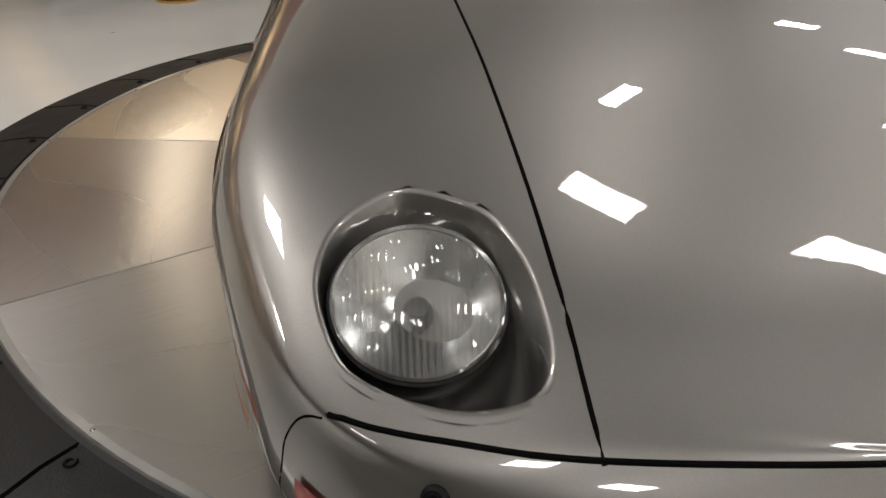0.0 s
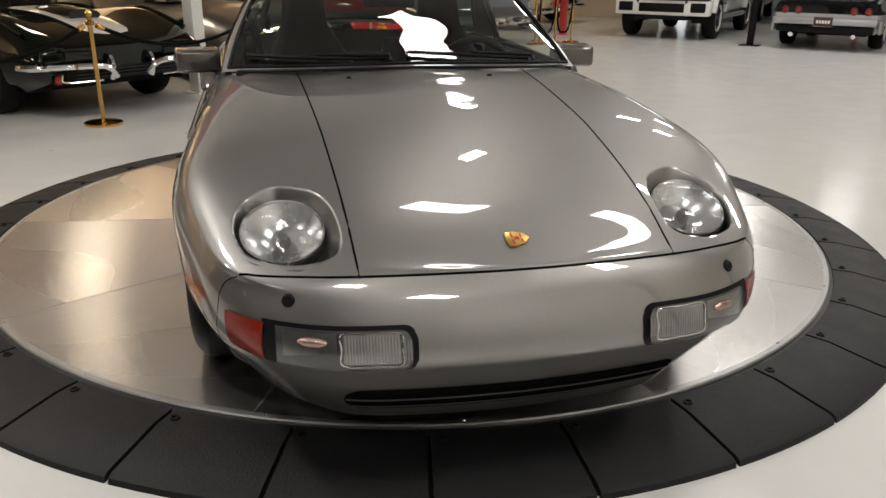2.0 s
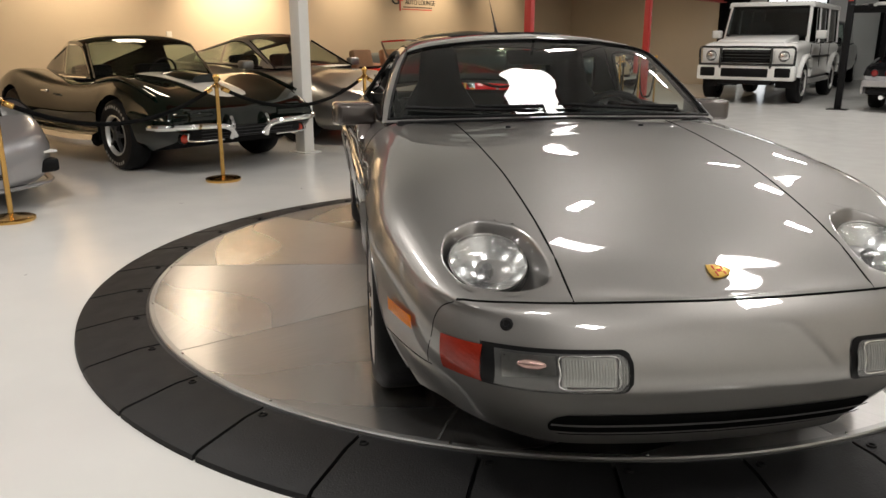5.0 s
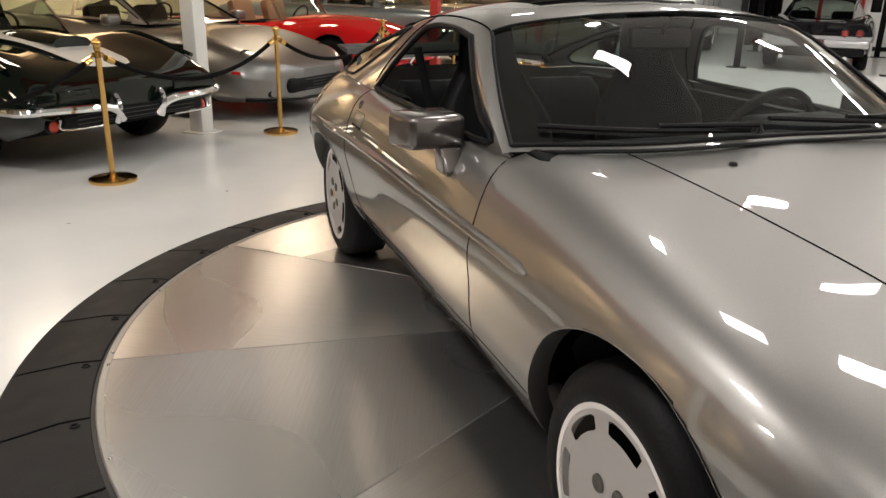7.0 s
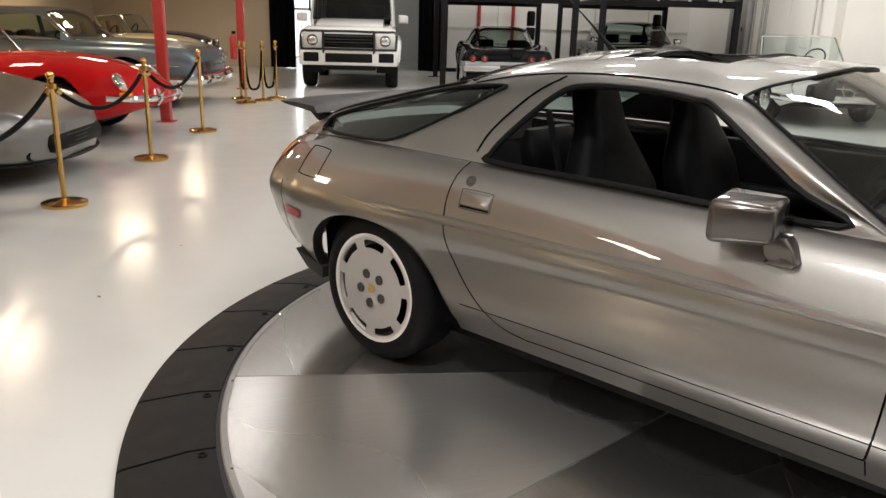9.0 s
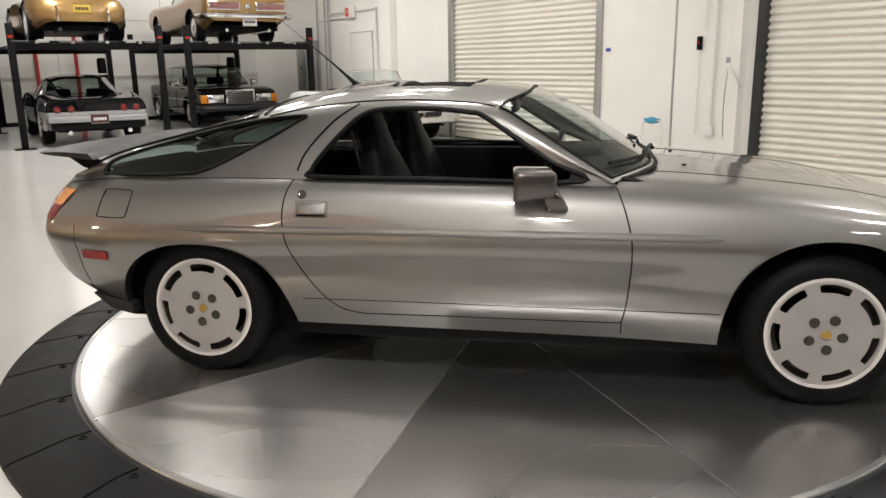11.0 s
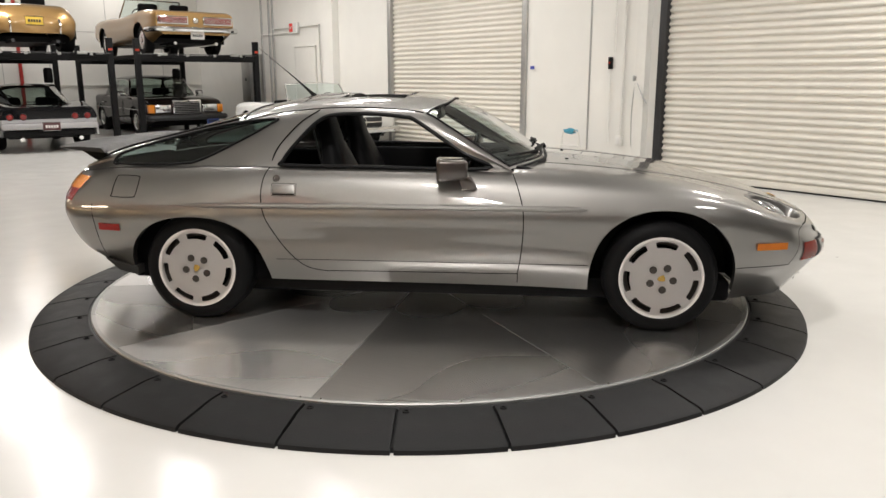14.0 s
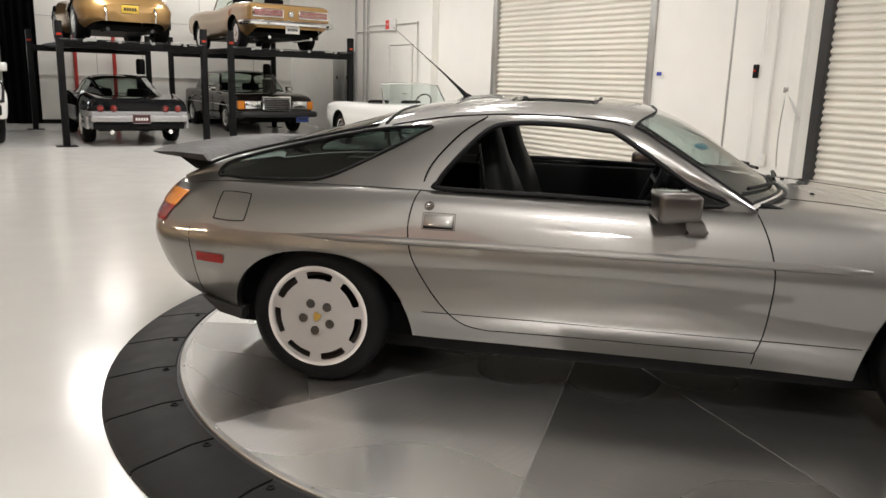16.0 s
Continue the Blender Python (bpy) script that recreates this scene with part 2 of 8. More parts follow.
M_RIB_GLASS = material("ribbed_lamp_glass", (0.34, 0.34, 0.32), 0.14, 0.4, 0.2, 30, coat=0.6)
M_RED_LENS = material("red_lens", (0.52, 0.015, 0.012), 0.16, vary=0.15, scale=60, bump=0.3, bump_scale=200, coat=0.6)
M_ORANGE_RED = material("red_orange_lens", (0.40, 0.03, 0.012), 0.16, vary=0.15, scale=60, bump=0.3, bump_scale=200, coat=0.6)
M_PLATE = material("white_plate", (0.75, 0.74, 0.72), 0.4, vary=0.05)
M_TYRE_MARK = material("worn_white_tyre_print", (0.30, 0.29, 0.27), 0.7, vary=0.3, scale=30)
M_INK = material("dark_ink", (0.02, 0.02, 0.022), 0.6, vary=0.1)
M_INK_RED = material("red_ink", (0.5, 0.03, 0.025), 0.5, vary=0.1)
M_DAY = glow("street_daylight", (0.93, 0.97, 1.0), 1.3)


def steel_panel(name):
    """Brushed steel deck plate with a grain that runs its own way on each plate, with smears."""
    m, nt, b = nodes_of(name)
    tex = nt.nodes.new("ShaderNodeTexCoord")
    info = nt.nodes.new("ShaderNodeObjectInfo")
    rot = nt.nodes.new("ShaderNodeVectorRotate")
    rot.rotation_type = "Z_AXIS"
    ang = nt.nodes.new("ShaderNodeMath")
    ang.operation, ang.inputs[1].default_value = "MULTIPLY", 6.28
    nt.links.new(info.outputs["Random"], ang.inputs[0])
    nt.links.new(tex.outputs["Object"], rot.inputs["Vector"])
    nt.links.new(ang.outputs[0], rot.inputs["Angle"])
    scl = nt.nodes.new("ShaderNodeMapping")
    scl.inputs["Scale"].default_value = (2.0, 90.0, 1.0)
    nt.links.new(rot.outputs[0], scl.inputs["Vector"])
    grain = nt.nodes.new("ShaderNodeTexNoise")
    grain.inputs["Scale"].default_value, grain.inputs["Detail"].default_value = 2.0, 6
    nt.links.new(scl.outputs[0], grain.inputs["Vector"])
    smear = nt.nodes.new("ShaderNodeTexNoise")
    smear.inputs["Scale"].default_value, smear.inputs["Detail"].default_value, smear.inputs["Distortion"].default_value = 1.1, 0.0, 0.0
    nt.links.new(tex.outputs["Object"], smear.inputs["Vector"])
    col = nt.nodes.new("ShaderNodeMix")
    col.data_type = "RGBA"
    col.inputs["A"].default_value, col.inputs["B"].default_value = (0.54, 0.53, 0.515, 1), (0.70, 0.69, 0.67, 1)
    nt.links.new(grain.outputs["Fac"], col.inputs["Factor"])
    # random tone per plate puts part of the differing sheen into the colour
    tone = nt.nodes.new("ShaderNodeHueSaturation")
    lift = nt.nodes.new("ShaderNodeMapRange")
    lift.inputs["To Min"].default_value, lift.inputs["To Max"].default_value = 0.78, 1.1
    nt.links.new(info.outputs["Random"], lift.inputs["Value"])
    nt.links.new(lift.outputs["Result"], tone.inputs["Value"])
    haze = nt.nodes.new("ShaderNodeMapRange")
    haze.inputs["From Min"].default_value, haze.inputs["From Max"].default_value = 0.25, 0.75
    haze.interpolation_type = "SMOOTHSTEP"
    haze.inputs["To Min"].default_value, haze.inputs["To Max"].default_value = 0.93, 1.07
    nt.links.new(smear.outputs["Fac"], haze.inputs["Value"])
    dull = nt.nodes.new("ShaderNodeVectorMath")
    dull.operation = "SCALE"
    nt.links.new(col.outputs["Result"], dull.inputs[0])
    nt.links.new(haze.outputs["Result"], dull.inputs["Scale"])
    nt.links.new(dull.outputs[0], tone.inputs["Color"])
    nt.links.new(tone.outputs["Color"], b.inputs["Base Color"])
    rr = nt.nodes.new("ShaderNodeMapRange")
    rr.inputs["From Min"].default_value, rr.inputs["From Max"].default_value = 0.25, 0.75
    rr.interpolation_type = "SMOOTHSTEP"
    rr.inputs["To Min"].default_value, rr.inputs["To Max"].default_value = 0.26, 0.32
    nt.links.new(smear.outputs["Fac"], rr.inputs["Value"])
    nt.links.new(rr.outputs["Result"], b.inputs["Roughness"])
    b.inputs["Metallic"].default_value = 0.95
    b.inputs["Anisotropic"].default_value = 0.74
    # the grain runs across each plate's own axis
    run = nt.nodes.new("ShaderNodeVectorTransform")
    run.vector_type, run.convert_from, run.convert_to = "VECTOR", "OBJECT", "WORLD"
    run.inputs[0].default_value = (0.31, 0.95, 0.0)
    nt.links.new(run.outputs[0], b.inputs["Tangent"])
    return m


M_DECK = steel_panel("brushed_steel_deck")


# ---- mesh helpers ----
def part(name, bm, mat, parent=None, label="", smooth=True, angle=35):
    me = bpy.data.meshes.new(name)
    bmesh.ops.recalc_face_normals(bm, faces=bm.faces[:])
    bm.to_mesh(me)
    bm.free()
    me.materials.append(mat)
    if smooth:
        me.shade_smooth()
        me.set_sharp_from_angle(angle=radians(angle))
    ob = new(name, me)
    if parent is not None:
        ob.parent = parent
    if label:
        ob["label"] = label
    return ob


def thing(name, label, category, m=None, group="", kind=""):
    ob = new(name)
    ob.empty_display_size = 0.1
    if m is not None:
        ob.matrix_world = m
    return tagged(ob, label, category, group, kind)


def box(x0, y0, z0, x1, y1, z1, bevel=0.0, seg=2, bm=None):
    b = bm or bmesh.new()
    r = bmesh.ops.create_cube(b, size=1.0)
    vs = r["verts"]
    bmesh.ops.transform(b, verts=vs, matrix=Matrix.Translation(((x0 + x1) / 2, (y0 + y1) / 2, (z0 + z1) / 2)) @ Matrix.Diagonal((abs(x1 - x0), abs(y1 - y0), abs(z1 - z0), 1)))
    if bevel:
        es = list({e for v in vs for e in v.link_edges})
        bmesh.ops.bevel(b, geom=es, offset=bevel, segments=seg, affect="EDGES", profile=0.5)
    return b


def add_mesh(bm, verts, faces):
    vs = [bm.verts.new(v) for v in verts]
    for f in faces:
        if len({i for i in f}) >= 3:
            try:
                bm.faces.new([vs[i] for i in f])
            except ValueError:
                pass
    return vs


def lathe(profile, n=32, axis="Z", bm=None, close=False):
    """Turn (radius, height) pairs round an axis."""
    b = bm or bmesh.new()
    verts, faces = [], []
    k = len(profile)
    for i in range(n):
        a = 2 * math.pi * i / n
        for r, h in profile:
            p = (r * math.cos(a), r * math.sin(a), h)
            verts.append(p if axis == "Z" else (p[0], p[2], p[1]) if axis == "Y" else (p[2], p[0], p[1]))
    for i in range(n):
        j = (i + 1) % n
        for q in range(k - (0 if close else 1)):
            w = (q + 1) % k
            faces.append((i * k + q, j * k + q, j * k + w, i * k + w))
    add_mesh(b, verts, faces)
    bmesh.ops.remove_doubles(b, verts=b.verts[:], dist=1e-5)
    return b


def smooth_path(points, per=6, closed=False):
    """Catmull-Rom through the points."""
    P = [Vector(p) for p in points]
    n = len(P)
    out = []
    for i in range(n if closed else n - 1):
        p1, p2 = P[i], P[(i + 1) % n]
        p0 = P[i - 1] if (closed or i > 0) else p1 * 2 - p2
        p3 = P[(i + 2) % n] if (closed or i + 2 < n) else p2 * 2 - p1
        for k in range(per):
            t = k / per
            out.append(0.5 * ((2 * p1) + (p2 - p0) * t + (2 * p0 - 5 * p1 + 4 * p2 - p3) * t * t + (3 * p1 - p0 - 3 * p2 + p3) * t ** 3))
    if not closed:
        out.append(P[-1])
    return out


def tube(points, radius, n=8, closed=False, bm=None, flat=1.0, up=(0, 0, 1)):
    b = bm or bmesh.new()
    P = [Vector(p) for p in points]
    rings = []
    for i, p in enumerate(P):
        a = P[(i - 1) % len(P)] if (closed or i) else p
        c = P[(i + 1) % len(P)] if (closed or i + 1 < len(P)) else p
        d = (c - a).normalized() if (c - a).length > 1e-9 else Vector((1, 0, 0))
        u = Vector(up)
        if abs(d.dot(u)) > 0.95:
            u = Vector((1, 0, 0))
        e = d.cross(u).normalized()
        f = e.cross(d).normalized()
        r = radius[i] if isinstance(radius, (list, tuple)) else radius
        rings.append([b.verts.new(p + e * (r * math.cos(2 * math.pi * k / n)) + f * (r * flat * math.sin(2 * math.pi * k / n))) for k in range(n)])
    m = len(rings)
    for i in range(m if closed else m - 1):
        A, B = rings[i], rings[(i + 1) % m]
        for k in range(n):
            b.faces.new((A[k], A[(k + 1) % n], B[(k + 1) % n], B[k]))
    if not closed:
        b.faces.new(rings[0])
        b.faces.new(rings[-1])
    return b


def prism(outline, depth, axis="Y", at=0.0, bevel=0.0, bm=None):
    """Extrude a closed outline of pairs along an axis."""
    b = bm or bmesh.new()
    put = {"Y": lambda u, v, d: (u, d, v), "Z": lambda u, v, d: (u, v, d), "X": lambda u, v, d: (d, u, v)}[axis]
    lo = [b.verts.new(put(u, v, at)) for u, v in outline]
    hi = [b.verts.new(put(u, v, at + depth)) for u, v in outline]
    n = len(outline)
    fs = [b.faces.new(lo), b.faces.new(hi)]
    for i in range(n):
        b.faces.new((lo[i], lo[(i + 1) % n], hi[(i + 1) % n], hi[i]))
    if bevel:
        es = list({e for f in fs for e in f.edges})
        bmesh.ops.bevel(b, geom=es, offset=bevel, segments=2, affect="EDGES", profile=0.5)
    return b


def spread(table, per):
    """Catmull-Rom refinement of an array along its first axis."""
    A = np.asarray(table, float)
    n = len(A)
    E = np.concatenate([[2 * A[0] - A[1]], A, [2 * A[-1] - A[-2]]])
    out = []
    for i in range(n - 1):
        p0, p1, p2, p3 = E[i], E[i + 1], E[i + 2], E[i + 3]
        for k in range(per):
            t = k / per
            out.append(0.5 * (2 * p1 + (p2 - p0) * t + (2 * p0 - 5 * p1 + 4 * p2 - p3) * t * t + (3 * p1 - p0 - 3 * p2 + p3) * t ** 3))
    out.append(A[-1])
    return np.array(out)


def inside(poly, x, y):
    hit = False
    n = len(poly)
    for i in range(n):
        (x0, y0), (x1, y1) = poly[i], poly[(i + 1) % n]
        if (y0 > y) != (y1 > y) and x < (x1 - x0) * (y - y0) / (y1 - y0) + x0:
            hit = not hit
    return hit


def nearest_on(poly, x, y):
    best, at = 1e9, (x, y)
    n = len(poly)
    for i in range(n):
        (x0, y0), (x1, y1) = poly[i], poly[(i + 1) % n]
        dx, dy = x1 - x0, y1 - y0
        t = max(0.0, min(1.0, ((x - x0) * dx + (y - y0) * dy) / (dx * dx + dy * dy + 1e-12)))
        px, py = x0 + t * dx, y0 + t * dy
        d = (px - x) ** 2 + (py - y) ** 2
        if d < best:
            best, at = d, (px, py)
    return at, best ** 0.5


def copies(ob, name, parent, m):
    """One more object on the same mesh."""
    o = new(name, ob.data)
    o.parent = parent
    o.matrix_local = m
    return o


# ---- the hall ----
WALL_N, BEIGE_N, END_S, BACK_S = 6.12, -9.6, 18.6, -9.0
DOOR_1, DOOR_2 = (5.26, 9.07), (-1.6, 2.7)


def slab(name, a, b, mat, label="", kind="structure", category="", m=None, bevel=0.0):
    ob = part(name, box(*a, *b, bevel=bevel), mat, None, smooth=False)
    ob.matrix_world = ROOM if m is None else m
    return tagged(ob, label, category, kind=kind)


slab("floor", (-10.2, -9.6, -0.2), (7.0, 26.0, 0.0), M_FLOOR, "glossy pale grey coated concrete floor with faint scuffs", category="floor")
slab("wall_beige", (-9.8, BACK_S, 0), (BEIGE_N, END_S, CEIL_Z), M_BEIGE, "beige painted wall washed by warm spots", category="wall")
# unseen closing wall; its dark colour stands in for the dim hall end
slab("wall_back_unseen", (-9.8, BACK_S - 0.2, 0), (WALL_N + 0.2, BACK_S, CEIL_Z), M_UNSEEN_WALL, "unseen closing wall, coloured dark for the reflections in the car", category="wall")
DOOR_H = 3.9
for i, (s0, s1, z0) in enumerate(((BACK_S, DOOR_2[0], 0), (DOOR_2[1], DOOR_1[0], 0), (DOOR_1[1], END_S, 0), (DOOR_2[0], DOOR_2[1], DOOR_H), (DOOR_1[0], DOOR_1[1], DOOR_H))):
    slab("wall_doors_%d" % (i + 1), (WALL_N, s0, z0), (WALL_N + 0.2, s1, CEIL_Z), M_WHITE_WALL, "white painted concrete wall beside roller doors", category="wall")
slab("wall_end_right", (-0.9, END_S, 0), (WALL_N + 0.2, END_S + 0.2, CEIL_Z), M_WHITE_WALL, "white painted wall behind the car lifts", category="wall")
slab("wall_end_left", (-9.8, END_S, 0), (-5.0, END_S + 0.2, CEIL_Z), M_BEIGE, "beige wall under the mezzanine in shade", category="wall")
slab("wall_end_over", (-5.0, END_S, 3.3), (-0.9, END_S + 0.2, CEIL_Z), M_WHITE_WALL, "white wall over the wide opening", category="wall")
for nm, a, b in (("wall_porch_left", (-6.0, 18.8, 0), (-5.8, 24.2, 3.6)), ("wall_porch_right", (0.2, 18.8, 0), (0.4, 24.2, 3.6))):
    slab(nm, a, b, M_WHITE_WALL, "white wall of the entrance bay", category="wall")
slab("ceiling_porch", (-6.0, 18.8, 3.6), (0.4, 24.2, 3.75), M_CEIL, "grey ceiling of the entrance bay", category="ceiling")
slab("ceiling", (-4.7, BACK_S - 0.2, CEIL_Z), (WALL_N + 0.2, END_S + 0.2, CEIL_Z + 0.2), M_CEIL, "grey ceiling of the high hall", category="ceiling")
slab("ceiling_mezzanine", (-9.8, BACK_S, MEZZ_Z), (-4.72, END_S, MEZZ_Z + 0.15), M_MEZZ, "tan soffit under the mezzanine floor", category="ceiling")
slab("wall_mezzanine_front", (-4.78, BACK_S, MEZZ_Z + 0.15), (-4.7, END_S, CEIL_Z), M_WHITE_WALL, "white parapet above the red steel beam", category="wall")

# street window and glazed door bright with daylight
slab("wall_street", (-6.0, 24.0, 0), (0.4, 24.2, 3.6), M_WHITE_WALL, "white outer wall of the entrance bay", category="wall")
win = thing("window_1", "street window bright with daylight beyond the drapes", "window", ROOM, kind="structure")
part("window_pane", box(-5.25, 23.96, 1.55, -3.45, 23.98, 3.3), M_DAY, win, "overexposed daylight", smooth=False)
for wx in (-5.25, -4.67, -3.45):
    part("window_bar", box(wx - 0.03, 23.9, 1.5, wx + 0.03, 23.96, 3.35), M_DARK_METAL, win, smooth=False)
for wz in (1.55, 2.63, 3.3):
    part("window_bar", box(-5.25, 23.905, wz - 0.025, -3.45, 23.955, wz + 0.025), M_DARK_METAL, win, smooth=False)
gd = thing("door_4", "glazed street door bright with daylight", "door", ROOM, kind="structure")
part("door_pane", box(-5.55, 23.96, 0.05, -4.62, 23.98, 1.48), M_DAY, gd, "overexposed daylight", smooth=False)
for wx in (-5.55, -4.62):
    part("door_frame", box(wx - 0.04, 23.9, 0.0, wx + 0.04, 23.96, 1.49), M_DARK_METAL, gd, smooth=False)

# red beam and posts of the mezzanine edge
beam = thing("mezzanine_beam", "red painted steel beam along the mezzanine edge", "beam", ROOM, kind="structure")
bmb = bmesh.new()
box(-4.72, BACK_S, 2.13, -4.52, 17.4, 2.15, bm=bmb)
box(-4.63, BACK_S, 2.15, -4.61, 17.4, 2.42, bm=bmb)
box(-4.72, BACK_S, 2.42, -4.52, 17.4, 2.44, bm=bmb)
part("flange", bmb, M_RED_STEEL, beam, smooth=False)
slab("trim_fascia", (-4.76, BACK_S, 2.445), (-4.50, 17.4, 2.78), M_WHITE_STEEL, "white fascia above the red beam", category="fascia")
for ps, mt, lb, w in ((-2.9, M_WHITE_STEEL, "white", 0.11), (2.65, M_WHITE_STEEL, "white", 0.11), (7.55, M_RED_STEEL, "red", 0.085), (12.3, M_RED_STEEL, "red", 0.085)):
    p = thing("post", "%s painted square steel post standing on the floor" % lb, "post", room(-4.5, ps), "mezzanine posts", "structure")
    part("shaft", box(-w / 2 - 0.02, -w / 2 - 0.02, 0.01, w / 2 + 0.02, w / 2 + 0.02, 2.12, 0.012), mt, p)
    part("base_plate", box(-w - 0.02, -w - 0.02, 0.0, w + 0.02, w + 0.02, 0.012, 0.003), mt, p)

# panel joints and a cable rail on the end wall
for i, (n0, n1, z0, z1) in enumerate(((-.9, WALL_N, 1.16, 1.19), (-.9, WALL_N, 2.55, 2.562), (.95, .965, .1, CEIL_Z), (2.05, 2.065, .1, CEIL_Z), (3.55, 3.565, .1, CEIL_Z), (5.0, 5.015, .1, CEIL_Z))):
    slab("trim_end_%d" % (i + 1), (n0, END_S - (.03 if i == 0 else .006), z0), (n1, END_S, z1), M_WHITE_STEEL if i == 0 else M_GALV, "cable rail on the wall" if i == 0 else "narrow grey wall panel joint", category="trim")

# baseboard along the beige wall and the white walls
slab("baseboard_1", (BEIGE_N, BACK_S, 0), (BEIGE_N + 0.015, END_S, 0.1), M_BLACK, "black rubber baseboard", category="baseboard")
slab("baseboard_2", (-0.9, END_S - 0.015, 0), (WALL_N, END_S, 0.1), M_BLACK, "black rubber baseboard", category="baseboard")


def roller_door(idx, s0, s1):
    d = thing("door_%d" % idx, "closed cream steel roller shutter door", "roller door", ROOM, kind="structure")
    pitch = 0.088
    prof = [(0.0, 0.0), (0.0, 0.012), (-0.026, 0.022), (-0.034, 0.040), (-0.026, 0.060), (0.0, 0.076), (0.0, pitch)]
    bm = bmesh.new()
    y0, y1 = s0 + 0.02, s1 - 0.02
    vs = []
    for dn, dz in prof:
        vs.append((bm.verts.new((dn, y0, dz)), bm.verts.new((dn, y1, dz))))
    for a, b in zip(vs, vs[1:]):
        bm.faces.new((a[0], a[1], b[1], b[0]))
    first = part("slat", bm, M_SHUTTER, d, angle=60)
    first.location = (WALL_N + 0.06, 0, 0.1)
    for k in range(1, int((DOOR_H - 0.1) / pitch)):
        copies(first, "slat", d, Matrix.Translation((WALL_N + 0.06, 0, 0.1 + k * pitch)))
    part("bottom_bar", box(WALL_N + 0.03, y0, 0.02, WALL_N + 0.07, y1, 0.1, 0.006), M_SHUTTER, d)
    part("rubber_seal", box(WALL_N + 0.035, y0, 0.0, WALL_N + 0.065, y1, 0.02), M_BLACK, d, smooth=False)
    for y in (s0 - 0.02, s1 - 0.09):
        part("guide_rail", box(WALL_N - 0.04, y, 0.0, WALL_N + 0.1, y + 0.11, DOOR_H, 0.006), M_DARK_METAL if idx == 2 else M_GALV, d)
    part("backing", box(WALL_N + 0.12, s0 - 0.1, 0, WALL_N + 0.14, s1 + 0.1, DOOR_H + 0.1), M_DARK_METAL, d, smooth=False)
    return d


roller_door(1, *DOOR_1)
roller_door(2, *DOOR_2)

# pilasters and steel strips of the door wall
slab("trim_pilaster_1", (WALL_N - 0.16, 10.95, 0), (WALL_N, 11.35, CEIL_Z), M_WHITE_WALL, "white painted pilaster", category="pilaster")
slab("trim_pilaster_2", (WALL_N - 0.12, 2.86, 0), (WALL_N, 3.02, CEIL_Z), M_WHITE_STEEL, "white painted steel channel", category="pilaster")
slab("trim_joint", (WALL_N - 0.006, 3.92, 0), (WALL_N, 3.95, CEIL_Z), M_GALV, "narrow grey wall joint strip", category="trim")


# small scuffs and chips in the floor coating
rs = random.Random(7)
M_CHIP = material("bare_concrete_chip", (0.16, 0.155, 0.145), 0.8, vary=0.2, scale=40)
for n, s_ in ((-2.45, -2.35), (-2.25, -1.55), (-1.1, -2.9), (-3.2, .1), (1.9, -2.75), (2.65, -2.2), (3.05, -1.2), (3.0, 1.2), (2.9, 2.6), (2.3, -2.9), (.2, -3.0), (-2.9, 1.1), (-2.75, 2.0), (3.3, -.3)):
    b = bmesh.new()
    k = rs.randint(5, 8)
    r0 = rs.uniform(.006, .014)
    add_mesh(b, [(r0 * rs.uniform(.5, 1.9) * math.cos(2 * math.pi * q / k), r0 * rs.uniform(.3, 1.0) * math.sin(2 * math.pi * q / k), .0012) for q in range(k)], [tuple(range(k))])
    ob = part("floor_chip", b, M_CHIP, None, smooth=False)
    ob.matrix_world = room(n, s_, 0.0, rs.uniform(0, 180))
    tagged(ob, "small dark chip in the floor coating", "floor mark", "floor chips", "structure")


# ---- turntable ----
TC, R_DISC, R_OUT, TILES, T0 = Vector((-0.124, 0.140, 0.0)), 2.04, 2.355, 33, -95.76
turntable = thing("turntable", "round car turntable with brushed steel deck and black rubber ramp", "turntable", Matrix.Translation(TC))
part("drum", lathe([(0.0, -0.015), (R_DISC + 0.02, -0.015), (R_DISC + 0.02, ZT - 0.012), (0.0, ZT - 0.012)], 96), M_DARK_METAL, turntable, "dark steel drum")


def pie(r0, r1, a0, a1, z0, z1, n=14):
    b = bmesh.new()
    vs = []
    for z in (z0, z1):
        for k in range(n + 1):
            a = radians(a0 + (a1 - a0) * k / n)
            vs.append((r0 * math.cos(a), r0 * math.sin(a), z))
            vs.append((r1 * math.cos(a), r1 * math.sin(a), z))
    m = 2 * (n + 1)
    fs = []
    for k in range(n):
        i = 2 * k
        fs.append((i, i + 1, i + 3, i + 2))
        fs.append((m + i, m + i + 2, m + i + 3, m + i + 1))
        fs.append((i, i + 2, m + i + 2, m + i))
        fs.append((i + 1, m + i + 1, m + i + 3, i + 3))
    fs.append((0, m, m + 1, 1))
    fs.append((2 * n, 2 * n + 1, m + 2 * n + 1, m + 2 * n))
    add_mesh(b, vs, fs)
    bmesh.ops.remove_doubles(b, verts=b.verts[:], dist=1e-5)
    return b


deck_piece = part("deck_plate", pie(0.03, R_DISC - 0.0245, 0.14, 35.86, ZT - 0.012, ZT, 24), M_DECK, turntable, smooth=False)
deck_piece.matrix_local = Matrix.Rotation(radians(-96.4), 4, "Z")
for k in range(1, 10):
    copies(deck_piece, "deck_plate", turntable, Matrix.Rotation(radians(-96.4 + 36 * k), 4, "Z"))
# thin pale strips added as the highlights along the plate edges
strip_ = part("seam_glint_strip", box(0.04, -0.003, ZT - 0.006, R_DISC - 0.025, 0.003, ZT + 0.0008), M_GALV, turntable, smooth=False)
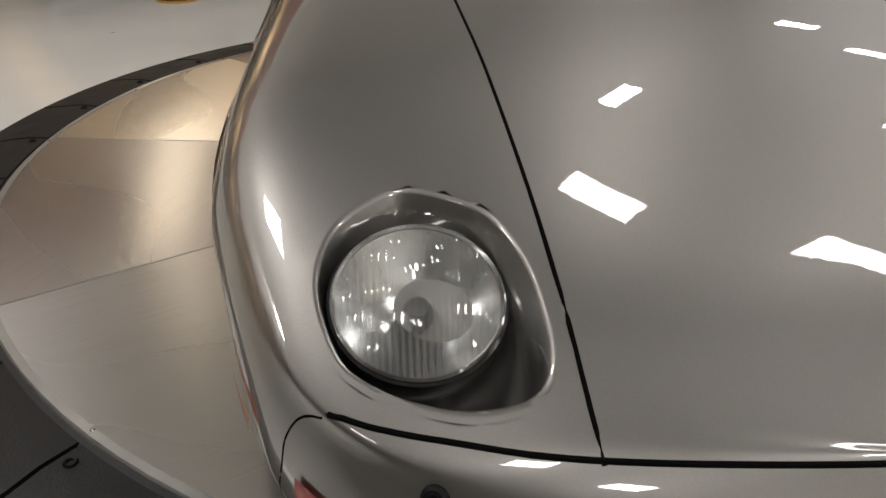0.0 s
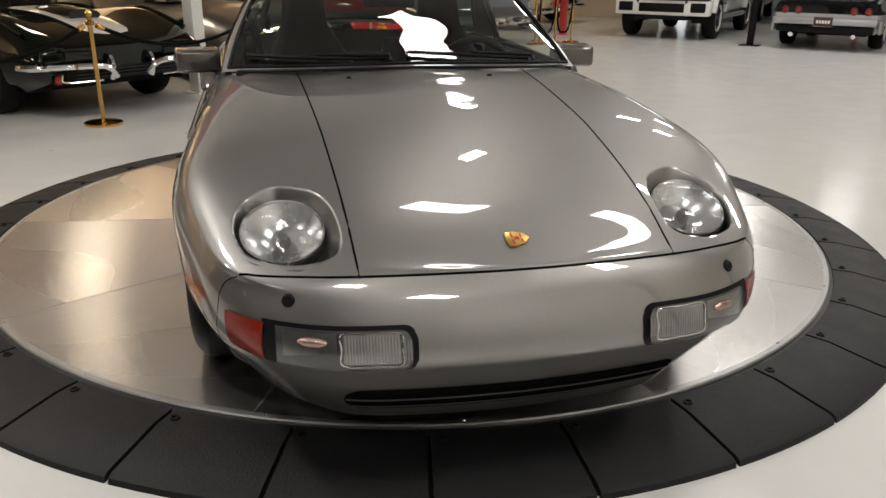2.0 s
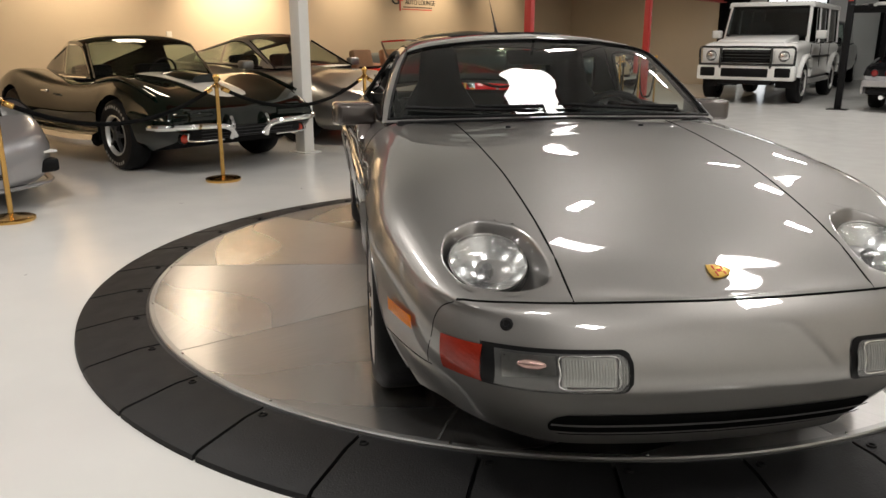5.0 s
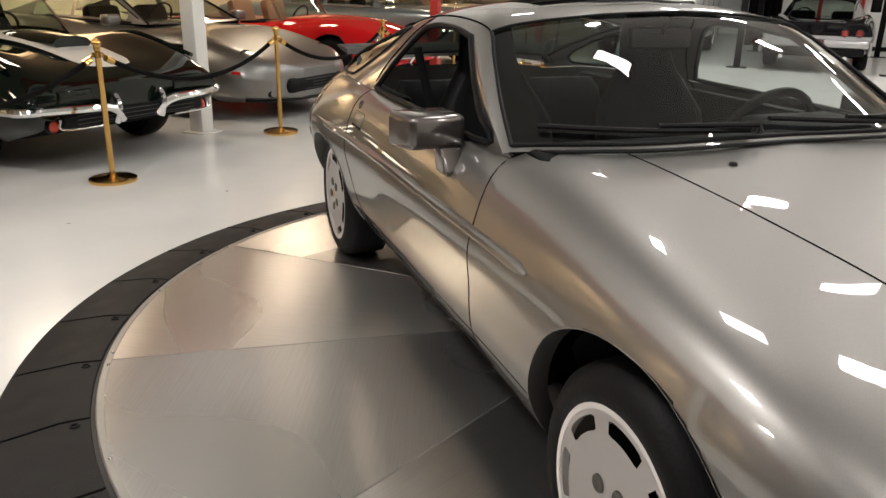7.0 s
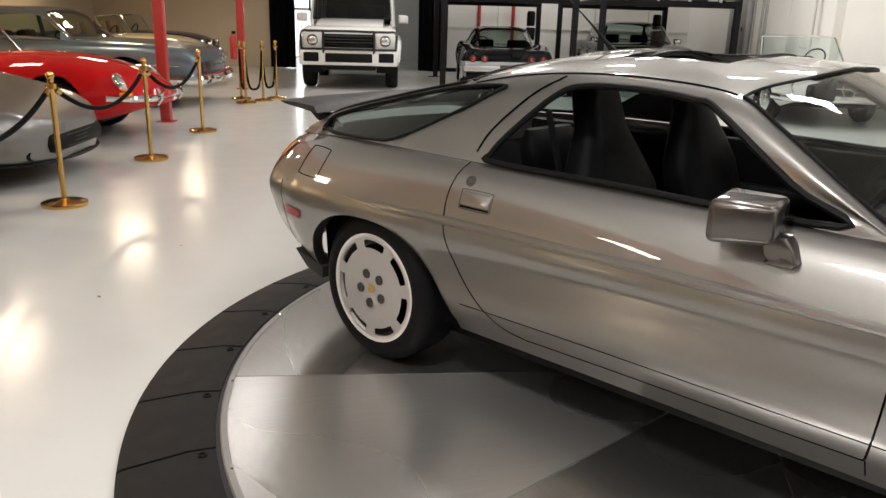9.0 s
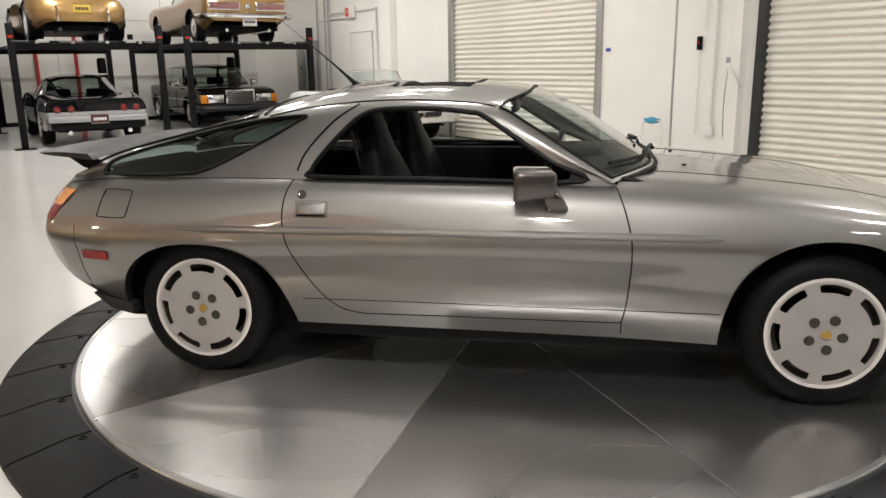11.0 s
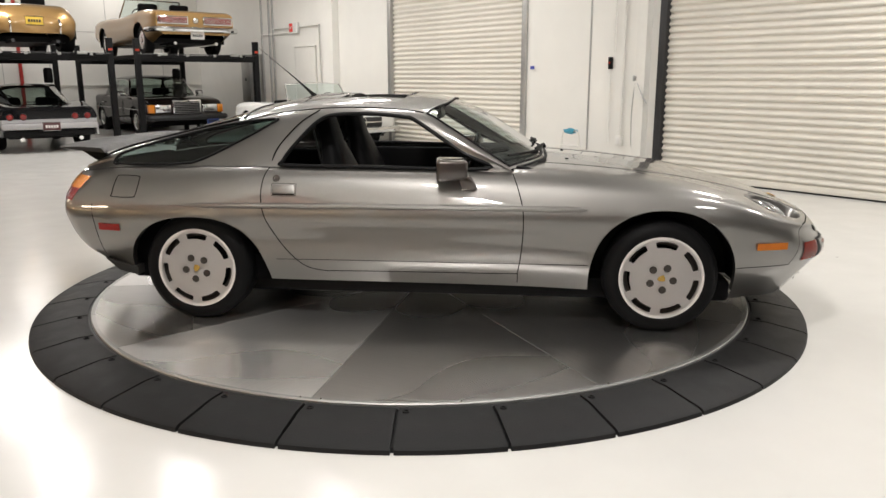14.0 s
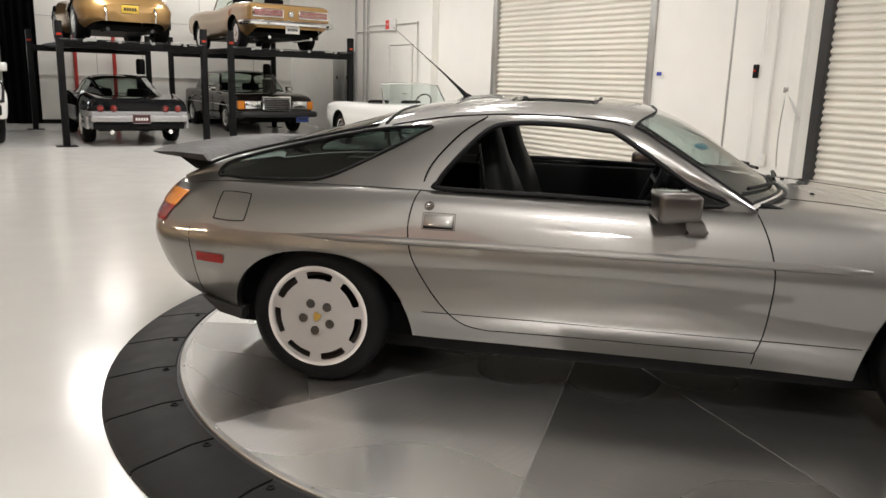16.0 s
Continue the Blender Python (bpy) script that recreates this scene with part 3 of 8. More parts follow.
strip_.matrix_local = Matrix.Rotation(radians(-96.4), 4, "Z")
for k in range(1, 10):
    copies(strip_, "seam_glint_strip", turntable, Matrix.Rotation(radians(-96.4 + 36 * k), 4, "Z"))
part("rim_band", lathe([(R_DISC - 0.024, ZT - 0.012), (R_DISC - 0.024, ZT + 0.002), (R_DISC - 0.004, ZT + 0.002), (R_DISC, ZT - 0.003), (R_DISC, ZT - 0.03)], 128), M_GALV, turntable, "bright edge band")
rivet = part("rivet", lathe([(0.0, 0.004), (0.004, 0.0035), (0.006, 0.0)], 8), M_CHROME, turntable)
rivet.location = (0, 0, -1)
for k in range(20):
    a = radians(-96.4 + 18 * k + (1.2 if k % 2 == 0 else 0))
    copies(rivet, "rivet", turntable, Matrix.Translation(((R_DISC - 0.018) * math.cos(a), (R_DISC - 0.018) * math.sin(a), ZT + 0.002)))
rivet.matrix_local = Matrix.Translation(((R_DISC - 0.018) * math.cos(radians(-97.8)), (R_DISC - 0.018) * math.sin(radians(-97.8)), ZT + 0.002))

step = 360.0 / TILES


def ramp_tile():
    b = bmesh.new()
    n, gap = 5, 0.17
    prof = [(R_DISC + 0.012, ZT - 0.018), (R_DISC + 0.016, ZT - 0.006), (R_DISC + 0.10, ZT - 0.007), (R_OUT - 0.02, 0.012), (R_OUT - 0.004, 0.003), (R_OUT, -0.015)]
    vs = []
    for k in range(n + 1):
        a = radians(gap + (step - 2 * gap) * k / n)
        for r, z in prof:
            vs.append((r * math.cos(a), r * math.sin(a), z))
    m = len(prof)
    fs = [(k * m + q, (k + 1) * m + q, (k + 1) * m + q + 1, k * m + q + 1) for k in range(n) for q in range(m - 1)]
    vs += [(prof[0][0] * math.cos(radians(g)), prof[0][0] * math.sin(radians(g)), 0.0) for g in (gap, step - gap)]
    fs.append((len(vs) - 2, *range(m - 1, -1, -1)))
    fs.append((len(vs) - 1, *range(n * m, n * m + m)))
    add_mesh(b, vs, fs)
    return b


tile = part("ramp_tile", ramp_tile(), M_RUBBER, turntable, angle=25)
hole = part("bolt", lathe([(0.0, -0.004), (0.008, -0.004), (0.0085, 0.002), (0.013, 0.003), (0.015, 0.0), (0.016, -0.002)], 12), M_BLACK, turntable)
core = None
for k in range(TILES):
    a = T0 + step * k - 1.0
    m = Matrix.Rotation(radians(a), 4, "Z")
    mb = Matrix.Rotation(radians(a + 1.0), 4, "Z") @ Matrix.Translation((2.098, 0, ZT - 0.004))
    if k == 0:
        tile.matrix_local, hole.matrix_local = m, mb
    else:
        copies(tile, "ramp_tile", turntable, m)
        copies(hole, "bolt", turntable, mb)
part("ramp_bed", lathe([(R_DISC + 0.02, 0.0), (R_DISC + 0.02, ZT - 0.02), (R_OUT - 0.03, 0.0), (R_OUT - 0.02, -0.015)], 96), M_BLACK, turntable)


# ---- the coupe on the turntable ----
# half of the body as level lines, nose centre to tail centre (x forward, y out, z over the floor)
LINE_A = [(2.060, 0, .193), (2.050, .20, .193), (2.012, .41, .193), (1.925, .54, .197), (1.825, .625, .202), (1.725, .682, .208), (1.615, .752, .215), (1.45, .795, .23),
          (1.25, .81, .24), (.95, .785, .25), (.60, .775, .26), (.20, .775, .265), (-.30, .775, .267), (-.75, .782, .27), (-1.0, .80, .28),
          (-1.25, .81, .28), (-1.60, .79, .28), (-1.80, .72, .32), (-1.93, .60, .345), (-2.02, .42, .36), (-2.07, .20, .36), (-2.08, 0, .36)]
LINE_B = [(2.180, 0, .372), (2.170, .22, .372), (2.140, .45, .374), (2.067, .603, .382), (1.966, .708, .40), (1.845, .770, .395), (1.62, .838, .40), (1.45, .862, .40),
          (1.25, .868, .40), (.95, .862, .40), (.60, .858, .40), (.20, .86, .40), (-.30, .86, .405), (-.75, .868, .41), (-1.0, .878, .41),
          (-1.25, .882, .41), (-1.60, .865, .41), (-1.80, .82, .42), (-1.96, .73, .43), (-2.08, .50, .44), (-2.15, .25, .44), (-2.17, 0, .44)]
LINE_C = [(2.222, 0, .455), (2.212, .24, .455), (2.182, .47, .456), (2.105, .627, .465), (1.99, .728, .49), (1.865, .790, .51), (1.62, .857, .55), (1.45, .880, .56),
          (1.25, .888, .56), (.95, .882, .55), (.60, .880, .55), (.20, .885, .55), (-.30, .888, .55), (-.75, .895, .55), (-1.0, .908, .55),
          (-1.25, .915, .55), (-1.60, .905, .55), (-1.80, .868, .56), (-2.00, .785, .56), (-2.13, .55, .56), (-2.21, .27, .56), (-2.23, 0, .56)]
LINE_D = [(2.178, 0, .565), (2.168, .23, .565), (2.138, .46, .566), (2.066, .612, .573), (1.965, .714, .590), (1.85, .780, .612), (1.62, .850, .668), (1.45, .872, .69),
          (1.25, .880, .70), (.95, .878, .70), (.60, .878, .70), (.20, .884, .70), (-.30, .888, .70), (-.75, .896, .70), (-1.0, .910, .70),
          (-1.25, .915, .70), (-1.60, .900, .70), (-1.80, .862, .69), (-2.01, .785, .685), (-2.15, .55, .685), (-2.22, .27, .685), (-2.24, 0, .685)]
LINE_E = [(2.130, 0, .624), (2.122, .20, .624), (2.095, .42, .622), (2.051, .558, .616), (1.962, .664, .632), (1.80, .712, .690), (1.62, .757, .751), (1.45, .772, .792),
          (1.25, .772, .820), (.95, .765, .850), (.60, .752, .872), (.20, .765, .882), (-.30, .775, .888), (-.75, .788, .893), (-1.0, .788, .895),
          (-1.25, .770, .893), (-1.60, .735, .882), (-1.80, .695, .868), (-1.97, .62, .845), (-2.08, .45, .835), (-2.14, .22, .835), (-2.155, 0, .835)]
LINE_F = [(2.12, 0, .629), (2.103, .12, .633), (2.05, .26, .651), (1.95, .36, .693), (1.83, .41, .730), (1.68, .42, .769), (1.52, .42, .804), (1.38, .42, .830),
          (1.20, .42, .853), (.92, .42, .882), (.62, .42, .903), (.20, .42, .915), (-.30, .42, .915), (-.75, .42, .915), (-1.0, .42, .915),
          (-1.25, .42, .912), (-1.60, .42, .905), (-1.80, .40, .895), (-1.92, .34, .878), (-2.02, .25, .865), (-2.07, .12, .862), (-2.09, 0, .86)]
LINE_G = [(2.11, 0, .634), (2.09, 0, .641), (2.02, 0, .672), (1.90, 0, .720), (1.77, 0, .757), (1.60, 0, .799), (1.45, 0, .829), (1.30, 0, .853),
          (1.12, 0, .873), (.88, 0, .900), (.64, 0, .922), (.20, 0, .925), (-.30, 0, .925), (-.75, 0, .925), (-1.0, 0, .925),
          (-1.25, 0, .92), (-1.60, 0, .912), (-1.78, 0, .902), (-1.90, 0, .888), (-1.98, 0, .875), (-2.02, 0, .872), (-2.05, 0, .868)]
PER_U, PER_V = 9, 7
NV = 6 * PER_V + 1
body_grid = spread(np.stack([spread(np.array(l), PER_U) for l in (LINE_A, LINE_B, LINE_C, LINE_D, LINE_E, LINE_F, LINE_G)]), PER_V)  # (v, u, 3)
NU = body_grid.shape[1]
# crisp feature lines: shallow shadow line on the crease, tucked sill
HUB_F, HUB_R, HUB_Z, TYRE_R = 1.25, -1.25, ZT + 0.295, 0.298


def oval(cx, cz, rx, rz, n=72, p=2.0):
    return [(cx + rx * math.copysign(abs(math.cos(a)) ** (2 / p), math.cos(a)), cz + rz * math.copysign(abs(math.sin(a)) ** (2 / p), math.sin(a)))
            for a in (2 * math.pi * k / n for k in range(n))]


ARCH_F, ARCH_R = oval(1.255, .315, .378, .392, p=2.25), oval(-1.243, .285, .387, .358, p=2.35)
LAMP_X, LAMP_Y = 1.850, .577
POD_X, POD_Y = 1.868, .568
# egg-shaped recess of the pop-up lamp, in plan
POD = [(q[0], q[1]) for q in smooth_path([(1.713, .575, 0), (1.765, .49, 0), (1.83, .455, 0), (1.90, .439, 0), (1.985, .436, 0), (2.025, .46, 0), (2.03, .52, 0),
                                          (2.01, .58, 0), (1.975, .635, 0), (1.93, .672, 0), (1.84, .696, 0), (1.765, .678, 0), (1.725, .63, 0)], 5, True)]
POD_CUT = [(POD_X + (px - POD_X) * 1.03, POD_Y + (py - POD_Y) * 1.03) for px, py in POD]
DOOR = [(.458, .90), (.500, .80), (.526, .70), (.531, .62), (.528, .54), (.519, .44), (.508, .37), (.500, .346), (.47, .343), (.2, .341), (-.2, .338), (-.48, .335), (-.55, .336), (-.645, .365), (-.742, .47), (-.832, .62), (-.862, .74), (-.855, .84), (-.835, .90)]


def hood_edge(x):
    return .405 + (2.09 - x) * .043


def zone(x, y, z, v, u):
    """Which body panel a spot belongs to (v: level line index, u: station index)."""
    if v < 4 and u < 4.6 or (v < 1 and u < 6.2):
        return "front_bumper"
    if u > 17.0 and v < 4 or (u > 17.6 and v < 4.6):
        return "rear_bumper"
    if v >= 4 and x > .45 and y < hood_edge(x):
        return "hood"
    if v < 1 and -.83 < x < .9:
        return "sill"
    if inside(DOOR, x, z) and v < 4.7:
        return "door"
    return "front_fender" if x > 0 else "rear_quarter"


def cabin(x, y, z, v):
    """The part of the level surface that the greenhouse covers."""
    if v < 4.05:
        return False
    front = .47 + .19 * (1 - (y / .755) ** 2)
    return x < front - .015 and x > -2.0


coupe = thing("sports_coupe", "silver-grey metallic sports coupe with open windows, parked on the turntable", "car")


def side_parts(sign):
    """Panels of one half of the body, each with the normals of the whole surface."""
    P = body_grid.copy()
    P[..., 1] *= sign
    # keep the centre seam closed and move edges onto the openings' outlines
    drop = np.zeros((NV - 1, NU - 1), bool)
    for poly, kind in ((ARCH_F, "arch"), (ARCH_R, "arch"), (POD_CUT, "pod")):
        for i in range(NV - 1):
            for j in range(NU - 1):
                c = P[i:i + 2, j:j + 2].reshape(4, 3).mean(0)
                if kind == "arch" and i < 3.6 * PER_V and abs(c[1]) > .5 and inside(poly, c[0], c[2]):
                    drop[i, j] = True
                if kind == "pod" and i >= 3.7 * PER_V and c[0] > 1.5 and inside(poly, c[0], abs(c[1])):
                    drop[i, j] = True
    for i in range(NV - 1):
        for j in range(NU - 1):
            c = P[i:i + 2, j:j + 2].reshape(4, 3).mean(0)
            if cabin(c[0], abs(c[1]), c[2], (i + .5) / PER_V):
                drop[i, j] = True
    du, dv = np.gradient(P, axis=1), np.gradient(P, axis=0)
    N = np.cross(du, dv)
    N /= np.linalg.norm(N, axis=2, keepdims=True) + 1e-12
    for i in range(NV):
        N[i, 0] = N[i, 1] * (1, 0, 1)
        N[i, 0] /= np.linalg.norm(N[i, 0])
        N[i, -1] = N[i, -2] * (1, 0, 1)
        N[i, -1] /= np.linalg.norm(N[i, -1])
    N[NV - 1] *= (1, 0, 1)
    N[NV - 1] /= np.linalg.norm(N[NV - 1], axis=1, keepdims=True)
    ctr = P.mean(axis=(0, 1)) * (1, 0, 1)
    flip = np.sign((N * (P - ctr)).sum(2).mean())
    N *= flip
    # snap
    Q = P.copy()
    for i in range(NV):
        for j in range(NU):
            near = drop[max(0, i - 1):i + 1, max(0, j - 1):j + 1]
            if near.any() and not near.all():
                x, y, z = P[i, j]
                if i < 3.8 * PER_V and (abs(x - 1.25) < .5 or abs(x + 1.2) < .5) and abs(y) > .5:
                    (nx, nz), d = nearest_on(ARCH_F if x > 0 else ARCH_R, x, z)
                    if d < .085:
                        Q[i, j] = (nx, y, nz)
                elif x > 1.5 and i >= 3.5 * PER_V:
                    (nx, ny), d = nearest_on(POD_CUT, x, abs(y))
                    if d < .04:
                        Q[i, j] = (nx, ny * sign, z)
    groups = {}
    for i in range(NV - 1):
        for j in range(NU - 1):
            if not drop[i, j]:
                c = P[i:i + 2, j:j + 2].reshape(4, 3).mean(0)
                groups.setdefault(zone(c[0], abs(c[1]), c[2], (i + .5) / PER_V, (j + .5) / PER_U), []).append((i, j))
    made = {}
    for name, cells in groups.items():
        ids, verts, norms, faces = {}, [], [], []
        for i, j in cells:
            f = []
            for a, b in ((i, j), (i, j + 1), (i + 1, j + 1), (i + 1, j)):
                if (a, b) not in ids:
                    ids[a, b] = len(verts)
                    verts.append(tuple(Q[a, b]))
                    norms.append(tuple(N[a, b]))
                f.append(ids[a, b])
            faces.append(f if flip > 0 else f[::-1])
        made[name] = (verts, norms, faces)
    return made


left, right = side_parts(1), side_parts(-1)


def panel(name, chunks, mat, label=""):
    verts, norms, faces = [], [], []
    for v, n, f in chunks:
        k = len(verts)
        verts += v
        norms += n
        faces += [[q + k for q in g] for g in f]
    me = bpy.data.meshes.new(name)
    me.from_pydata(verts, [], faces)
    me.materials.append(mat)
    me.shade_smooth()
    me.normals_split_custom_set_from_vertices(norms)
    ob = new(name, me)
    ob.parent = coupe
    if label:
        ob["label"] = label
    return ob


panels = {}
for nm in ("front_bumper", "rear_bumper", "hood"):
    panels[nm] = panel(nm, [left[nm], right[nm]], M_PAINT)
for nm in ("front_fender", "rear_quarter", "door", "sill"):
    for half in (left, right):
        panels[nm] = panel(nm, [half[nm]], M_PAINT)


# surface lookups for lines that lie on the body
from mathutils.bvhtree import BVHTree

bv, bf = [], []
for sgn in (1, -1):
    k = len(bv)
    G = body_grid.copy()
    G[..., 1] *= sgn
    bv += [Vector(p) for p in G.reshape(-1, 3)]
    bf += [(k + i * NU + j, k + i * NU + j + 1, k + (i + 1) * NU + j + 1, k + (i + 1) * NU + j) for i in range(NV - 1) for j in range(NU - 1)]
BODY_TREE = BVHTree.FromPolygons(bv, bf)


def on_side(x, z, sign=-1):
    hit = BODY_TREE.ray_cast(Vector((x, 3.0 * sign, z)), Vector((0, -sign, 0)))
    return (hit[0], hit[1] * math.copysign(1, hit[1].y * sign)) if hit[0] is not None else (Vector((x, .85 * sign, z)), Vector((0, sign, 0)))


def on_top(x, y):
    hit = BODY_TREE.ray_cast(Vector((x, y, 3.0)), Vector((0, 0, -1)))
    return (hit[0], hit[1] * math.copysign(1, hit[1].z)) if hit[0] is not None else (Vector((x, y, .8)), Vector((0, 0, 1)))


def on_front(y, z):
    hit = BODY_TREE.ray_cast(Vector((4.0, y, z)), Vector((-1, 0, 0)))
    return (hit[0], hit[1] * math.copysign(1, hit[1].x)) if hit[0] is not None else (Vector((2.1, y, z)), Vector((1, 0, 0)))


def seam(points, r=.0031):
    sunk = []
    for p in points:
        loc, nn, k, d = BODY_TREE.find_nearest(p)
        out = nn * math.copysign(1, nn.dot(p - Vector((p.x * .8, 0, .45))))
        sunk.append(loc - out * r * .55 if d < .03 else p)
    return part("panel_gap_and_crease", tube(sunk, r * 1.15, 8), M_SEAM_AND_SHADE, coupe)


for sgn in (-1, 1):
    seam([on_side(x, z, sgn)[0] for x, z in (p[:2] for p in smooth_path([(x, z, 0) for x, z in DOOR], 6))])
    seam([on_top(x, sgn * hood_edge(x))[0] for x in np.linspace(.60, 2.103, 40)])
    # flank crease, put in as a dark tube; no gap runs here
    seam([on_side(x, .405, sgn)[0] for x in np.linspace(-.80, .87, 24)], .0022)
    seam([BODY_TREE.find_nearest(Vector((p[0], sgn * p[1], p[2])))[0] for p in smooth_path([(1.988, .678, .603), (1.966, .712, .582), (1.963, .733, .55), (1.965, .742, .50), (1.925, .750, .41)], 6)], .0017)
    # crease from arch to bumper lamp, also added as a dark tube
    seam([on_side(x, .40 + .02 * (x - 1.62), sgn)[0] for x in np.linspace(1.63, 1.93, 12)], .0024)
    seam([on_side(-1.80 - .03 * t, .40 + .29 * t, sgn)[0] for t in np.linspace(0, 1, 12)], .0028)
    seam([on_side(.505, z, sgn)[0] for z in np.linspace(.285, .345, 6)], .0025)
seam([p for p in smooth_path([(l[0] + .002, l[1] * s, l[2] + .001) for s, part_ in ((-1, [(1.988, .678, .603), (2.018, .629, .606)] + LINE_E[3:0:-1]), (1, LINE_E[:4] + [(2.018, .629, .606), (1.988, .678, .603)])) for l in part_], 6)], .0038)

# wheel-arch lips
for sgn in (-1, 1):
    for poly, lo in ((ARCH_F, .262), (ARCH_R, .285)):
        pts = [on_side(x, z, sgn)[0] for x, z in poly if z > lo]
        k = max(range(len(pts)), key=lambda q: (pts[q] - pts[q - 1]).length)
        pts = pts[k:] + pts[:k]
        b = bmesh.new()
        rows = []
        for p in pts:
            rows.append([b.verts.new(p + Vector((0, sgn * d, 0)) + Vector((0, 0, -h))) for d, h in ((.003, 0), (.002, .004), (-.012, .006), (-.05, .004))])
        for a, c in zip(rows, rows[1:]):
            for q in range(3):
                b.faces.new((a[q], a[q + 1], c[q + 1], c[q]))
        part("arch_lip", b, M_PAINT, coupe)
        cx = 1.255 if poly is ARCH_F else -1.243
        rr = .41
        w = bmesh.new()
        ring = [(cx + rr * math.cos(a), .30 + rr * math.sin(a)) for a in np.linspace(-.02, math.pi + .02, 26)]
        rows = [[w.verts.new((x, sgn * y, z)) for y in (.70 + .09 * min(1, max(0, (z - .40) / .15)), .50)] for x, z in ring]
        for a, c in zip(rows, rows[1:]):
            w.faces.new((a[0], a[1], c[1], c[0]))
        w.faces.new([r[1] for r in rows])
        part("wheel_well", w, M_BLACK, coupe, "black wheel well liner")

# floor pan and dark underside
part("underbody", box(-1.60, -.66, .165, 1.66, .66, .29, .03), M_BLACK, coupe, "black underbody")
part("chin_spoiler", prism([(1.88, .18), (1.98, .178), (2.02, .21), (1.88, .21)], .76, "Y", -.38, .008), M_BLACK, coupe, "black chin spoiler")
part("exhaust_box", box(-1.92, -.34, .27, -1.60, .34, .38, .04), M_DARK_METAL, coupe)
for sgn in (-1, 1):
    part("rear_flap", prism([(-1.80, .378), (-1.655, .345), (-1.612, .335), (-1.615, .285), (-1.72, .31)], .10, "Y", sgn * .775 - .05, .004), M_WING, coupe)

# ---- greenhouse ----
G_BELT = [(.478, .752, .872), (.30, .763, .880), (.12, .768, .884), (-.02, .770, .886), (-.25, .775, .889), (-.52, .782, .893), (-.80, .789, .896), (-1.05, .788, .898), (-1.40, .760, .893), (-1.75, .708, .876), (-2.0, .61, .845)]
G_MID = [(.474, .748, .882), (.30, .745, .940), (.12, .722, 1.00), (-.02, .703, 1.045), (-.25, .700, 1.06), (-.52, .702, 1.06), (-.80, .700, 1.045), (-1.05, .690, 1.02), (-1.40, .680, .972), (-1.75, .660, .912), (-1.99, .59, .862)]
G_RAIL = [(.468, .742, .894), (.30, .706, .998), (.12, .655, 1.108), (-.02, .612, 1.178), (-.25, .592, 1.202), (-.52, .585, 1.203), (-.80, .572, 1.178), (-1.05, .560, 1.130), (-1.40, .570, 1.055), (-1.75, .590, .968), (-1.98, .56, .880)]
G_TOP = [(.632, .42, .917), (.480, .395, 1.015), (.275, .36, 1.147), (.066, .335, 1.232), (-.22, .33, 1.258), (-.50, .33, 1.258), (-.80, .32, 1.232), (-1.05, .31, 1.182), (-1.40, .31, 1.088), (-1.75, .31, .990), (-1.96, .30, .915)]
G_CTR = [(.655, 0, .925), (.50, 0, 1.026), (.295, 0, 1.159), (.075, 0, 1.248), (-.20, 0, 1.275), (-.50, 0, 1.274), (-.80, 0, 1.248), (-1.05, 0, 1.198), (-1.40, 0, 1.103), (-1.75, 0, 1.002), (-1.95, 0, .925)]
GU, GV = 9, 8
house = spread(np.stack([spread(np.array(l), GU) for l in (G_BELT, G_MID, G_RAIL, G_TOP, G_CTR)]), GV)
HV, HU = house.shape[:2]
SIDE_WIN = [(p[0], p[1]) for p in smooth_path([(.335, .895, 0), (.20, .975, 0), (-.05, 1.135, 0), (-.13, 1.158, 0), (-.30, 1.172, 0), (-.50, 1.168, 0), (-.60, 1.13, 0), (-.72, 1.00, 0), (-.765, .93, 0), (-.745, .905, 0), (-.30, .900, 0)], 5, True)]
REAR_WIN = [(p[0], p[1]) for p in smooth_path([(-.845, 1.142, 0), (-1.08, 1.116, 0), (-1.40, 1.046, 0), (-1.72, .957, 0), (-1.78, .90, 0), (-1.70, .893, 0), (-1.36, .905, 0), (-1.24, .925, 0), (-1.08, 1.00, 0), (-.87, 1.115, 0)], 5, True)]
SUNROOF = [(-.16, -.37), (-.52, -.37), (-.52, .37), (-.16, .37)]


def side_of_house(x, z):
    """Outward reach of the greenhouse side at a spot of the side view."""
    u = np.abs(house[0, :, 0] - x).argmin()
    col = house[:2 * GV + 1, u]
    return float(np.interp(z, col[:, 2], col[:, 1]))


